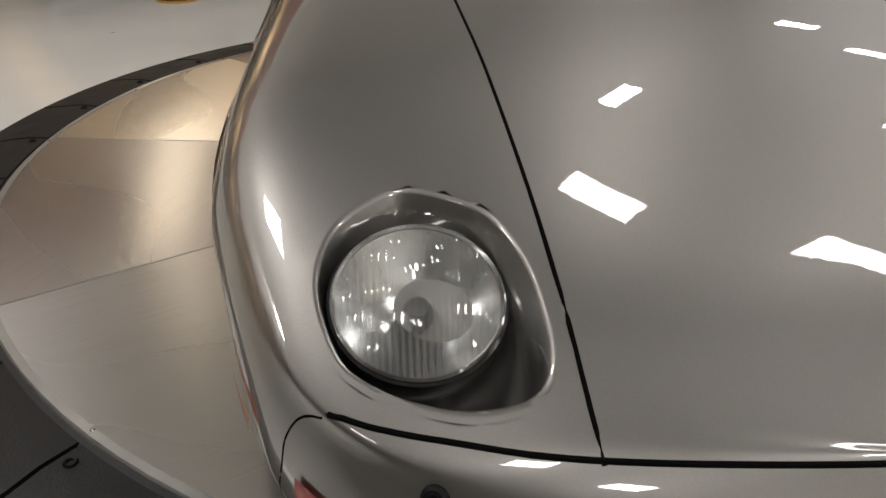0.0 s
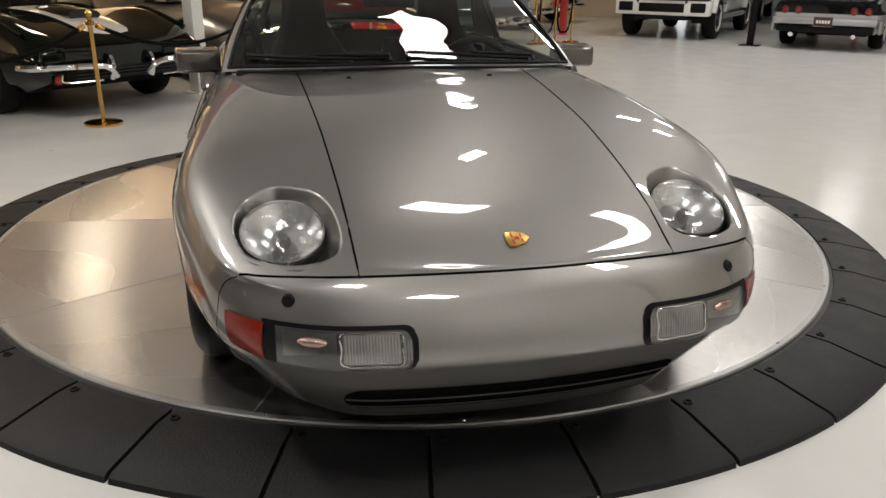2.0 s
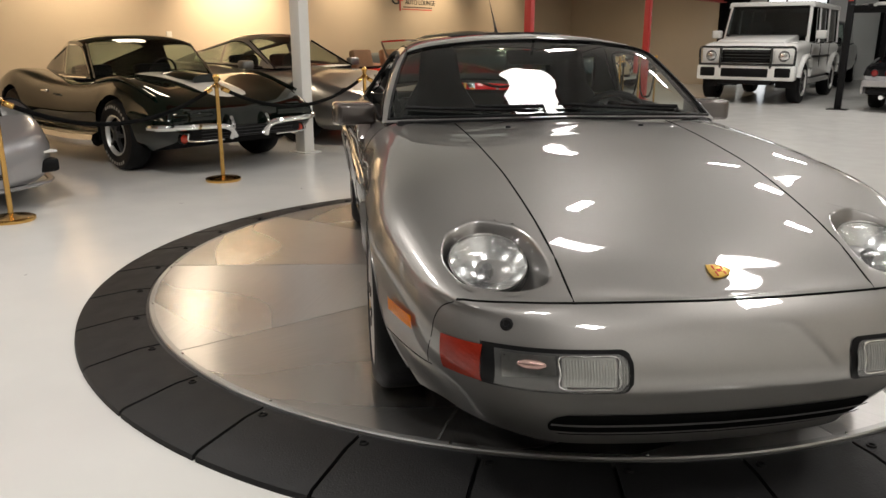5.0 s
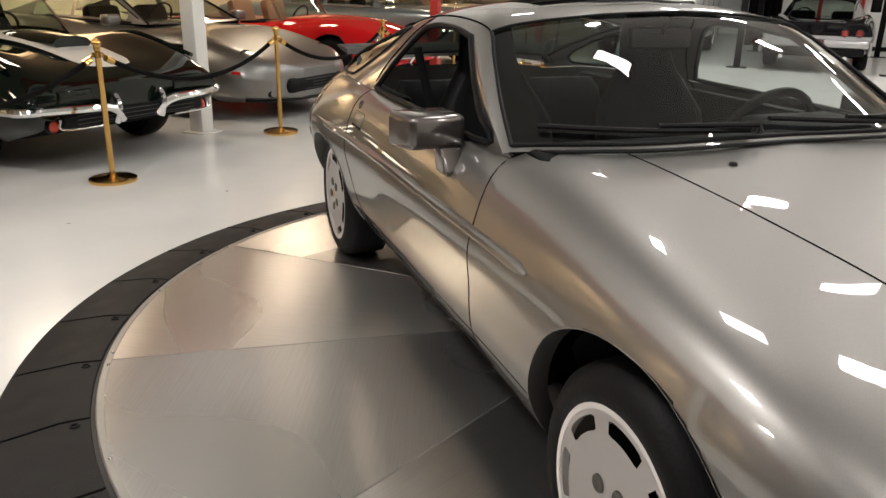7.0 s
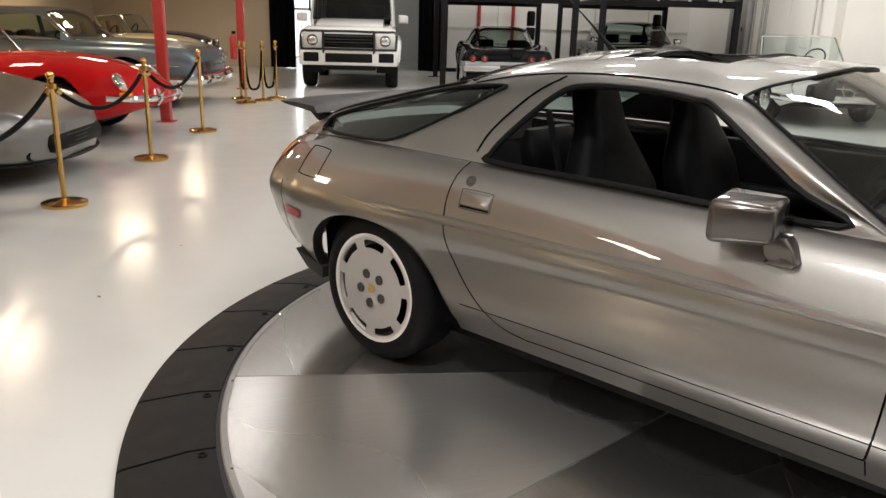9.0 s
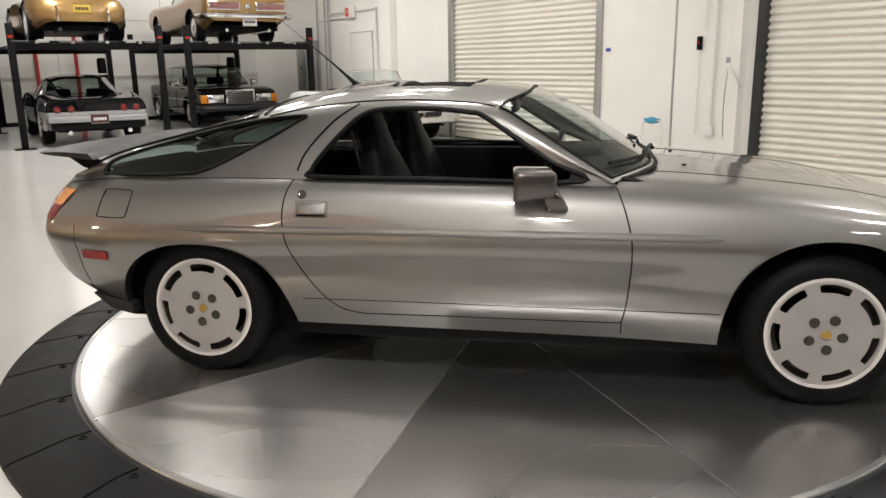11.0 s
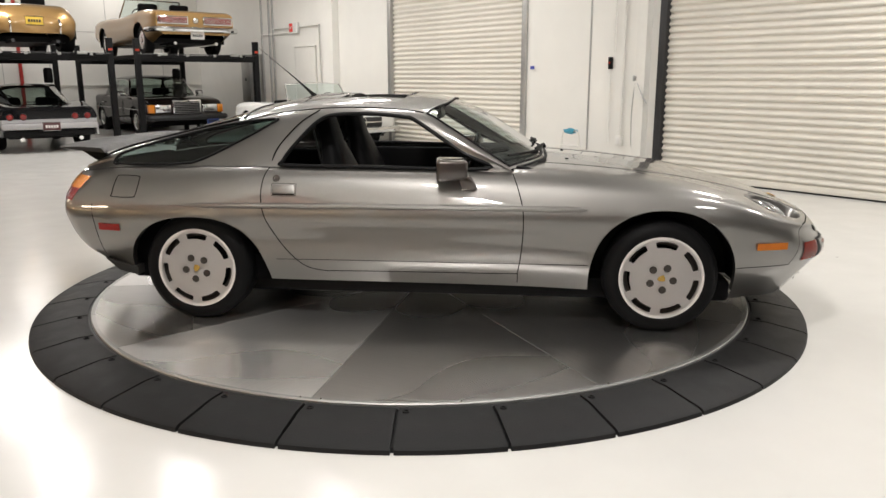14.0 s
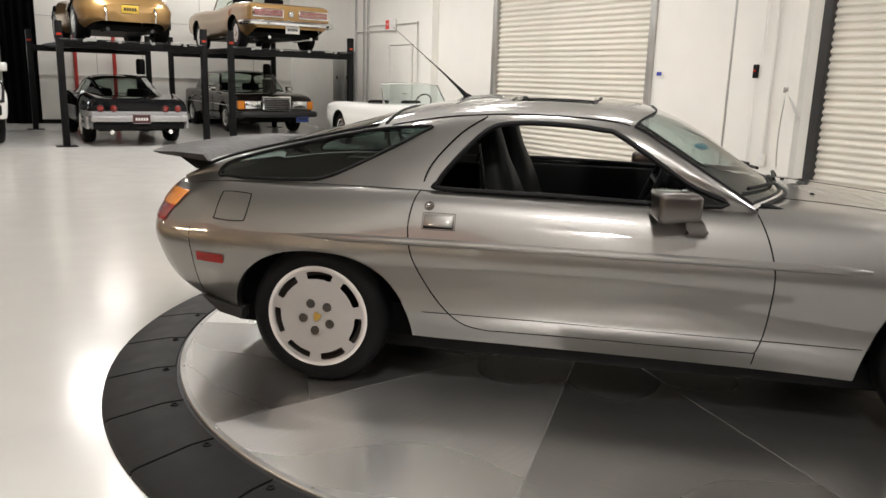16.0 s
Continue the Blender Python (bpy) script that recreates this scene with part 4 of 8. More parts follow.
def house_parts(sign):
    P = house.copy()
    P[..., 1] *= sign
    kind = np.empty((HV - 1, HU - 1), object)
    for i in range(HV - 1):
        for j in range(HU - 1):
            c = P[i:i + 2, j:j + 2].reshape(4, 3).mean(0)
            v, u = (i + .5) / GV, (j + .5) / GU
            k = "pillar"
            if v > 2.0 and .12 < u < 2.92:
                k = "windscreen"
            elif v > 2.0 and 2.92 < u < 6.95:
                k = "roof"
                if inside(SUNROOF, c[0], c[1]):
                    k = "hole"
            elif v > 2.10 and 7.1 < u < 9.6:
                k = "hatch_glass"
            elif v > 2.0 and u > 6.95:
                k = "hatch_frame"
            elif v < 2.0 and inside(SIDE_WIN, c[0], c[2]):
                k = "hole"
            elif v < 2.0 and inside(REAR_WIN, c[0], c[2]):
                k = "quarter_window"
            kind[i, j] = k
    du, dv = np.gradient(P, axis=1), np.gradient(P, axis=0)
    N = np.cross(du, dv)
    N /= np.linalg.norm(N, axis=2, keepdims=True) + 1e-12
    N[-1] *= (1, 0, 1)
    N[-1] /= np.linalg.norm(N[-1], axis=1, keepdims=True)
    flip = np.sign((N * (P - (-.6, 0, .9))).sum(2).mean())
    N *= flip
    Q = P.copy()
    for i in range(1, 2 * GV):
        for j in range(1, HU - 1):
            if len(set(kind[i - 1:i + 1, j - 1:j + 1].ravel())) > 1:
                x, y, z = P[i, j]
                (nx, nz), d = nearest_on(SIDE_WIN if x > -.81 else REAR_WIN, x, z)
                if d < .03:
                    Q[i, j] = (nx, sign * side_of_house(nx, nz), nz)
    made = {}
    for i in range(HV - 1):
        for j in range(HU - 1):
            k = kind[i, j]
            if k == "hole":
                continue
            g = made.setdefault(k, ({}, [], [], []))
            f = []
            for a, b in ((i, j), (i, j + 1), (i + 1, j + 1), (i + 1, j)):
                if (a, b) not in g[0]:
                    g[0][a, b] = len(g[1])
                    off = N[a, b] * (-.004 if k in ("windscreen", "hatch_glass", "quarter_window") else 0)
                    g[1].append(tuple(Q[a, b] + off))
                    g[2].append(tuple(N[a, b]))
                f.append(g[0][a, b])
            g[3].append(f if flip > 0 else f[::-1])
    return {k: g[1:] for k, g in made.items()}


hl, hr = house_parts(1), house_parts(-1)
for nm, mt in (("roof", M_PAINT), ("windscreen", M_GLASS), ("hatch_glass", M_GLASS_DARK), ("hatch_frame", M_PAINT)):
    ob = panel(nm, [hl[nm], hr[nm]], mt)
    if "glass" in nm or nm == "windscreen":
        ob.visible_shadow = False
for half in (hl, hr):
    panel("pillar", [half["pillar"]], M_PAINT)
    panel("quarter_window", [half["quarter_window"]], M_GLASS_DARK, "tinted rear quarter window").visible_shadow = False
for sgn in (-1, 1):
    for poly, r, nm in ((SIDE_WIN, .011, "window_trim"), (REAR_WIN, .008, "window_trim")):
        pts = [Vector((x, sgn * (side_of_house(x, z) + .001), z)) for x, z in poly]
        part(nm, tube(pts, r, 8, True, up=(0, 1, 0)), M_BLACK, coupe, "black rubber window trim")
    # windscreen edge, roof gutter line, hatch edges
    part("windscreen_trim", tube([Vector((p[0], p[1] * sgn, p[2] + .002)) for p in house[2 * GV, 1:27]], .006, 8), M_BLACK, coupe, "black windscreen rubber")
    part("hatch_trim", tube([Vector((p[0], p[1] * sgn, p[2] + .001)) for p in house[2 * GV + 1, 64:87]], .009, 8), M_BLACK, coupe)
    seam([Vector((p[0], p[1] * sgn, p[2])) for p in house[2 * GV, 27:63]], .003)
    seam([Vector((x, sgn * (side_of_house(x, z) + .0005), z)) for x, z in [(q[0], q[1]) for q in smooth_path([(-.835, .90, 0), (-.80, 1.0, 0), (-.70, 1.12, 0), (-.60, 1.19, 0)], 6)]], .0036)
for j, nm, r in ((1, "windscreen_trim", .006), (26, "windscreen_trim", .005), (63, "hatch_trim", .007), (86, "hatch_trim", .009)):
    col = house[2 * GV + (0 if nm == "windscreen_trim" else 1):, j]
    pts = [Vector((p[0], p[1], p[2] + .002)) for p in col] + [Vector((p[0], -p[1], p[2] + .002)) for p in col[-2::-1]]
    part(nm, tube(pts, r, 8), M_BLACK, coupe)

# sunroof, slid and tilted open
part("sunroof_frame", tube([Vector((x, y, 1.264 - .045 * (abs(y) / .37) ** 2 - (.004 if x < -.3 else .002))) for x, y in [(q[0], q[1]) for q in smooth_path([(-.16, 0, 0), (-.16, .30, 0), (-.20, .37, 0), (-.48, .37, 0), (-.52, .30, 0), (-.52, 0, 0), (-.52, -.30, 0), (-.48, -.37, 0), (-.20, -.37, 0), (-.16, -.30, 0)], 6, True)]], .010, 8, True), M_BLACK, coupe, "black sunroof rubber")
bm = bmesh.new()
rows = []
for x, lift in ((-.50, .001), (-.60, .006), (-.70, .008), (-.80, .006)):
    rows.append([bm.verts.new((x, y, 1.270 - .045 * (abs(y) / .37) ** 2 + lift - .09 * max(0, -.60 - x))) for y in np.linspace(-.36, .36, 11)])
for a, c in zip(rows, rows[1:]):
    for q in range(10):
        bm.faces.new((a[q], a[q + 1], c[q + 1], c[q]))
bmesh.ops.solidify(bm, geom=bm.faces[:], thickness=.012)
part("sunroof_panel", bm, M_PAINT, coupe, "sunroof panel slid back over the roof")
part("wind_deflector", tube(smooth_path([(-.18, -.36, 1.222), (-.15, -.20, 1.257), (-.14, 0, 1.267), (-.15, .20, 1.257), (-.18, .36, 1.222)], 6), .009, 8, flat=1.2), M_BLACK, coupe, "black wind deflector")

# aerial on the roof, leaning back
part("aerial", tube([(-.775, 0, 1.245), (-.80, 0, 1.268), (-.835, 0, 1.300), (-.905, 0, 1.362), (-1.03, 0, 1.465), (-1.17, 0, 1.580)], [.022, .012, .0075, .0042, .0018, .0008], 8), M_BLACK, coupe, "thin black roof aerial")

# ---- interior ----
part("cabin_tub", prism([(.62, .26), (.62, .62), (.50, .66), (-.2, .36), (-1.3, .42), (-1.62, .74), (-1.70, .74), (-1.66, .26)], 1.50, "Y", -.75), M_CARPET, coupe, "dark carpeted cabin", smooth=False)
for sgn in (-1, 1):
    part("door_card", box(-.80, sgn * .70, .40, .46, sgn * .745, .875, .015), M_LEATHER, coupe, "black door card")
    part("door_armrest", box(-.55, sgn * .60, .62, .20, sgn * .70, .69, .03, 3), M_LEATHER, coupe)
    part("side_trim", box(-1.62, sgn * .62, .55, -.80, sgn * .70, .865, .02), M_LEATHER, coupe)
bm = prism([(.70, .60), (.66, .875), (.50, .905), (.34, .885), (.28, .80), (.33, .62)], 1.42, "Y", -.71, .02)
part("dashboard", bm, M_LEATHER, coupe, "black leather dashboard")
part("instrument_hood", box(.22, .18, .80, .44, .58, .925, .04, 3), M_LEATHER, coupe)
part("centre_console", box(-.80, -.12, .36, .40, .12, .60, .04, 3), M_LEATHER, coupe)
part("gear_lever", tube([(.05, 0, .58), (.03, 0, .68), (.03, 0, .72)], [.010, .010, .022], 10), M_BLACK, coupe)
ring = [Vector((.16 + .07 * math.sin(a), .37 + .185 * math.cos(a), .82 + .172 * math.sin(a))) for a in np.linspace(0, 2 * math.pi, 33)[:-1]]
wheel = part("steering_wheel", tube(ring, .016, 8, True, up=(1, 0, 0)), M_LEATHER, coupe, "black leather steering wheel")
hubm = bmesh.new()
for a in (0.2, math.pi - .2, -math.pi / 2 - .3, -math.pi / 2 + .3):
    tube([(.20, .37, .82), (.16 + .07 * math.sin(a), .37 + .18 * math.cos(a), .82 + .165 * math.sin(a))], .017, 6, bm=hubm)
part("spokes", hubm, M_LEATHER, wheel)
part("inner_mirror", box(.0, -.12, 1.12, .03, .12, 1.19, .012), M_BLACK, coupe)
part("mirror_stem", tube([(.03, 0, 1.17), (.07, 0, 1.235)], .008, 6), M_BLACK, coupe)


def seat(x, y, wide=.25, tall=.62, headrest=True):
    s = new("front_seat" if headrest else "rear_seat")
    s.parent = coupe
    s.location = (x, y, 0)
    b = bmesh.new()
    box(-.27, -wide, .36, .27, wide, .50, .05, 3, b)
    part("cushion", b, M_LEATHER, s)
    for sg in (-1, 1):
        part("bolster", tube(smooth_path([(-.26, sg * wide * .92, .52), (-.05, sg * wide * .95, .545), (.22, sg * wide * .92, .51)], 4), .055, 8), M_LEATHER, s)
    # tapering backrest grown together with the head restraint
    rows, bm = [], bmesh.new()
    prof = [(0.0, 1.0, .075), (.18, 1.04, .095), (.36, 1.0, .09), (.48, .70, .075), (.56, .50, .06), (.65, .45, .056), (.73, .42, .05), (.77, .30, .03)] if headrest else [(0.0, 1.0, .07), (.2, 1.0, .08), (.36, .96, .07), (.42, .8, .03)]
    for h, wf, th in prof:
        cx, cz = -.22 - h * .27, .46 + h * .97
        ringv = []
        for k in range(16):
            a = 2 * math.pi * k / 16
            ca, sa = math.cos(a), math.sin(a)
            ringv.append(bm.verts.new((cx + th * math.copysign(abs(sa) ** .7, sa), wide * wf * math.copysign(abs(ca) ** .55, ca), cz)))
        rows.append(ringv)
    for a, c in zip(rows, rows[1:]):
        for q in range(16):
            bm.faces.new((a[q], a[(q + 1) % 16], c[(q + 1) % 16], c[q]))
    bm.faces.new(rows[0])
    bm.faces.new(rows[-1])
    part("backrest", bm, M_LEATHER, s)
    return s


for sy in (-.37, .37):
    seat(-.22, sy)
    seat(-.98, sy * .95, .22, headrest=False)
part("belt_strap", tube([(-.62, -.66, 1.08), (-.58, -.60, .80), (-.50, -.56, .48)], .018, 6, flat=.2), M_BLACK, coupe)

# ---- lamps ----
for sgn in (-1, 1):
    cx, cy = LAMP_X, sgn * LAMP_Y
    # recess: rim follows the body, floor sinks
    bm = bmesh.new()
    rows = []
    for f, drop in ((1.09, .0002), (1.05, -.0010), (1.01, -.0013), (.985, .004), (.95, .022), (.90, .05), (.80, .08), (.35, .10)):
        ringv = []
        for px, py in POD:
            qx, qy = POD_X + (px - POD_X) * f, POD_Y + (py - POD_Y) * f
            z = on_top(qx, sgn * qy)[0].z if f > 1 else on_top(px, sgn * py)[0].z
            ringv.append(bm.verts.new((qx, sgn * qy, z - drop)))
        rows.append(ringv)
    for a, c in zip(rows, rows[1:]):
        for q in range(len(POD)):
            bm.faces.new((a[q], a[(q + 1) % len(POD)], c[(q + 1) % len(POD)], c[q]))
    bm.faces.new(rows[-1])
    lampbox = part("headlamp_recess", bm, M_PAINT, coupe, "painted recess round the lamp")
    # the rim takes the normals of the fender round it
    norms = []
    for v in lampbox.data.vertices:
        x_, y_ = v.co.x, v.co.y
        if v.index < 2 * len(POD):
            gx = (on_top(x_ + .025, y_)[0].z - on_top(x_ - .025, y_)[0].z) / .05
            gy = (on_top(x_, y_ + .025)[0].z - on_top(x_, y_ - .025)[0].z) / .05
            norms.append(Vector((-gx, -gy, 1)).normalized())
        else:
            norms.append(v.normal.copy())
    lampbox.data.normals_split_custom_set_from_vertices(norms)
    lamp = new("headlamp")
    lamp.parent = coupe
    lamp["label"] = "round exposed pop-up headlamp lying back"
    z0 = on_top(cx + .01, cy)[0].z
    lamp.matrix_local = Matrix.Translation((cx + .004, cy + sgn * -.004, z0 - .034)) @ Euler((0, radians(30), 0)).to_matrix().to_4x4()
    part("rim", lathe([(.112, -.05), (.115, -.01), (.112, .003), (.108, .004), (.104, -.004), (.104, -.03)], 48), M_GLOSS_BLACK, lamp, "black lamp ring")
    part("chrome_ring", lathe([(.1075, -.01), (.108, .008), (.105, .012), (.102, .007)], 48), M_CHROME, lamp)
    rf = bmesh.new()
    cols = []
    for y in np.linspace(-.1018, .1018, 121):
        h = math.sqrt(max(1e-6, .102 ** 2 - y * y))
        cols.append([rf.verts.new((x, y, .004 - .058 * (1 - min(1, (x * x + y * y) / .102 ** 2)))) for x in np.linspace(-h, h, 21)])
    for a, c in zip(cols, cols[1:]):
        for q in range(20):
            rf.faces.new((a[q], a[q + 1], c[q + 1], c[q]))
    part("reflector", rf, M_BOWL, lamp, "silver reflector bowl")
    part("bulb_shield", lathe([(.0, -.010), (.014, -.014), (.020, -.03), (.022, -.050)], 20), M_DARK_METAL, lamp, "dark bulb shield")
    ln = bmesh.new()
    # fluted lens
    cols = []
    for y in np.linspace(-.1035, .1035, 105):
        h = math.sqrt(max(1e-6, .104 ** 2 - y * y))
        cols.append([ln.verts.new((x, y, .030 * (1 - min(1, (x * x + y * y) / .104 ** 2)) + .010 + (.0009 * math.cos(y * 785) if abs(x) < .9 * h and abs(y) < .09 else 0))) for x in np.linspace(-h, h, 17)])
    for a, c in zip(cols, cols[1:]):
        for q in range(16):
            ln.faces.new((a[q], a[q + 1], c[q + 1], c[q]))
    o = part("lens", ln, M_FLUTED, lamp, "ribbed clear glass lens")
    o.visible_shadow = False
    # fog and driving lamp unit in the bumper
    def front_patch(y0, y1, z0, z1, lift, n=10, m=4, bm=None, rnd=.0):
        b = bm or bmesh.new()
        rws = []
        for zi in np.linspace(0, 1, m):
            rws.append([])
            for yi in np.linspace(0, 1, n):
                y, z = y0 + (y1 - y0) * yi, z0 + (z1 - z0) * zi
                if rnd and y - y0 < rnd:
                    q = 1 - (y - y0) / rnd
                    z = (z0 + z1) / 2 + (z - (z0 + z1) / 2) * (1 - (1 - math.sqrt(1 - q * q)) * min(1, 2 * rnd / (z1 - z0)))
                p, nn = on_front(sgn * y, z)
                rws[-1].append(b.verts.new(p + Vector((lift, 0, 0)) + nn * 0))
        for a, c in zip(rws, rws[1:]):
            for q in range(n - 1):
                b.faces.new((a[q], a[q + 1], c[q + 1], c[q]))
        return b

    unit = new("bumper_lamp")
    unit.parent = coupe
    unit["label"] = "rectangular clear fog and driving lamp set in the bumper"
    part("surround", front_patch(.283, .636, .418, .529, .0025, 40, 7, rnd=.03), M_BLACK, unit, "black lamp surround")
    part("housing", front_patch(.294, .628, .424, .523, .004, 36, 7, rnd=.026), M_BLACK, unit, "dark lamp housing")
    part("back_plate", front_patch(.300, .606, .428, .520, .0055, 36, 7, rnd=.024), M_LAMP_GREY, unit, "grey plate behind the clear cover")
    fog = part("fog_lamp", front_patch(.326, .456, .444, .513, .008, 20, 5), M_RIB_GLASS, unit, "upright-ribbed fog lamp glass")
    for y in np.linspace(.331, .451, 18):
        part("lens_rib", tube([on_front(sgn * y, z)[0] + Vector((.0095, 0, 0)) for z in np.linspace(.447, .510, 4)], .0024, 6), M_RIB_GLASS, fog)
    part("frame", tube([on_front(sgn * y, z)[0] + Vector((.009, 0, 0)) for y, z in [(q[0], q[1]) for q in smooth_path([(.324, .442, 0), (.39, .439, 0), (.458, .442, 0), (.460, .478, 0), (.458, .514, 0), (.39, .516, 0), (.324, .514, 0), (.322, .478, 0)], 4, True)]], .0025, 6, True), M_CHROME, fog)
    drive = bmesh.new()
    rws = []
    for zi in np.linspace(0, 1, 7):
        rws.append([])
        for yi in np.linspace(0, 1, 14):
            y = .470 + .122 * yi
            z0_ = .474 - .018 * yi
            z = z0_ + (.516 - z0_) * zi
            rws[-1].append(drive.verts.new(on_front(sgn * y, z)[0] + Vector((.0065 + .004 * ((2 * zi - 1) ** 2 + (2 * yi - 1) ** 2) / 2, 0, 0))))
    for a, c in zip(rws, rws[1:]):
        for q in range(13):
            drive.faces.new((a[q], a[q + 1], c[q + 1], c[q]))
    dl = part("driving_lamp", drive, M_LAMP_SILVER, unit, "silver driving lamp reflector")
    part("bulb", tube([on_front(sgn * y, .494)[0] + Vector((.008, 0, 0)) for y in (.492, .508, .538, .556)], [.005, .011, .012, .005], 10), M_RED_GLEAM, dl, "bulb shade with a red reflection put into its colour")
    for y in (.302, .309, .316):
        part("end_rib", tube([on_front(sgn * y, z)[0] + Vector((.009, 0, 0)) for z in np.linspace(.452, .500, 4)], .0024, 6), M_RIB_GLASS, unit)
    part("cover_lens", front_patch(.297, .608, .427, .521, .013, 44, 7, rnd=.024), M_LENS, unit, "clear wrap-round lamp cover").visible_shadow = False
    # turn lamp wrapping the corner
    def corner_patch(ua, ub, z0, z1, lift, n=12, m=5):
        b = bmesh.new()
        rws = []
        for zi in np.linspace(z0, z1, m):
            rws.append([])
            for u in np.linspace(ua, ub, n):
                ang = radians(u)
                o_ = Vector((1.2 + 2 * math.cos(ang), sgn * 2 * math.sin(ang), zi))
                d_ = Vector((-math.cos(ang), -sgn * math.sin(ang), 0))
                h_ = BODY_TREE.ray_cast(o_, d_)
                rws[-1].append(b.verts.new(h_[0] - d_ * lift))
        for a, c in zip(rws, rws[1:]):
            for q in range(n - 1):
                b.faces.new((a[q], a[q + 1], c[q + 1], c[q]))
        bmesh.ops.solidify(b, geom=b.faces[:], thickness=.006)
        return b
    part("turn_lamp", corner_patch(35.4, 42.2, .424, .522, .005, 16), M_ORANGE_RED, coupe, "red-orange turn lamp wrapping the bumper corner")
    # side marker lamps
    def side_patch(x0, x1, z0, z1, lift, n=8, m=4, slope=0.0, thick=.008):
        b = bmesh.new()
        rws = []
        for zi in np.linspace(z0, z1, m):
            rws.append([b.verts.new(on_side(x, zi + slope * (x - x0), sgn)[0] + Vector((0, sgn * lift, 0))) for x in np.linspace(x0, x1, n)])
        for a, c in zip(rws, rws[1:]):
            for q in range(n - 1):
                b.faces.new((a[q], a[q + 1], c[q + 1], c[q]))
        if thick:
            bmesh.ops.solidify(b, geom=b.faces[:], thickness=thick)
        return b
    part("side_marker", side_patch(1.728, 1.895, .496, .533, .009, 30, 6), M_AMBER, coupe, "amber side marker lamp")
    part("side_marker", side_patch(-1.79, -1.655, .552, .590, .005), M_RED_LENS, coupe, "red rear side marker lamp")
    # rub strip along the side
    xs = np.linspace(-1.40, .86, 60)
    part("rub_strip", tube([on_side(x, .700 + .004 * math.cos(x), sgn)[0] for x in xs], [max(.0015, .0155 * min(1, (x + 1.40) / .25, (.875 - x) / .06)) for x in xs], 10, flat=1.0), M_PAINT, coupe, "body-coloured rub strip")
    # fuel flap on the right, door hardware
    if sgn < 0:
        out = [(-1.705, .735), (-1.585, .735), (-1.565, .75), (-1.562, .825), (-1.58, .84), (-1.69, .84), (-1.708, .825), (-1.712, .75)]
        pts = [on_side(q[0], q[1], sgn)[0] for q in smooth_path([(x, z, 0) for x, z in out], 4, True)]
        part("fuel_flap_gap", tube(pts, .0024, 6, True), M_SEAM_AND_SHADE, coupe)
    hx, hz = -.735, .785
    rim_ = [(hx + dx_, hz + dz_) for dx_, dz_ in ((-.062, -.031), (.050, -.031), (.059, -.022), (.059, .022), (.050, .031), (-.062, .031), (-.071, .022), (-.071, -.022))]
    # flat near-black patch puts in the shade below the grip
    part("handle_recess_shade", side_patch(hx - .066, hx + .054, hz - .028, hz + .0, .0012, thick=0), M_SEAM_AND_SHADE, coupe, "flat near-black patch for the shade under the door handle")
    part("handle_gap", tube([on_side(q[0], q[1], sgn)[0] for q in smooth_path([(x, z, 0) for x, z in rim_], 4, True)], .0011, 6, True), M_SEAM_AND_SHADE, coupe)
    grip = box(-.061, -.007, -.028, .061, .007, .022, .0065, 3)
    for v in grip.verts:
        v.co.y -= .004 * (v.co.x / .06) ** 2 * (1 if v.co.y > 0 else 0)
    gr = part("door_handle", grip, M_PAINT, coupe, "body-coloured pull handle", angle=60)
    p, nn = on_side(hx - .006, hz + .005, sgn)
    ax_x = Vector((sgn, 0, 0))
    ax_z = ax_x.cross(nn).normalized()
    gr.matrix_local = Matrix.Translation(p) @ Matrix((nn.cross(ax_z).normalized(), nn, ax_z)).transposed().to_4x4()
    p, nn = on_side(-.785, .842, sgn)
    lk = part("door_lock", lathe([(0, .002), (.008, .002), (.009, .0), (.013, .001), (.014, .004), (.018, .004), (.020, 0)], 18), M_MIRROR, coupe)
    lk.matrix_local = Matrix.Translation(p) @ nn.to_track_quat("Z", "Y").to_matrix().to_4x4()
    # headlamp washer in the bumper top
    p, nn = on_front(sgn * .572, .572)
    ws = part("washer_cap", lathe([(0, .004), (.006, .004), (.008, .006), (.012, .006), (.016, .003), (.0175, -.002)], 18), M_BLACK, coupe, "black washer nozzle cap")
    ws.matrix_local = Matrix.Translation(p) @ nn.to_track_quat("Z", "Y").to_matrix().to_4x4()
    # rear lamps
    b = bmesh.new()
    rws = []
    for zi in np.linspace(.70, .825, 5):
        rws.append([])
        for ang in np.linspace(134, 168, 10):
            a = radians(ang)
            o_ = Vector((-1.2 + 2 * math.cos(a), sgn * 2 * math.sin(a), zi))
            d_ = Vector((-math.cos(a), -sgn * math.sin(a), 0))
            rws[-1].append(b.verts.new(BODY_TREE.ray_cast(o_, d_)[0] - d_ * .005))
    for a, c in zip(rws, rws[1:]):
        for q in range(9):
            b.faces.new((a[q], a[q + 1], c[q + 1], c[q]))
    bmesh.ops.solidify(b, geom=b.faces[:], thickness=.008)
    part("tail_lamp", b, M_RED_LENS, coupe, "red tail lamp wrapping the rear corner")
    b = bmesh.new()
    rws = []
    for zi in np.linspace(.765, .827, 3):
        rws.append([])
        for ang in np.linspace(133.5, 152, 8):
            a = radians(ang)
            o_ = Vector((-1.2 + 2 * math.cos(a), sgn * 2 * math.sin(a), zi))
            d_ = Vector((-math.cos(a), -sgn * math.sin(a), 0))
            rws[-1].append(b.verts.new(BODY_TREE.ray_cast(o_, d_)[0] - d_ * .009))
    for a, c in zip(rws, rws[1:]):
        for q in range(7):
            b.faces.new((a[q], a[q + 1], c[q + 1], c[q]))
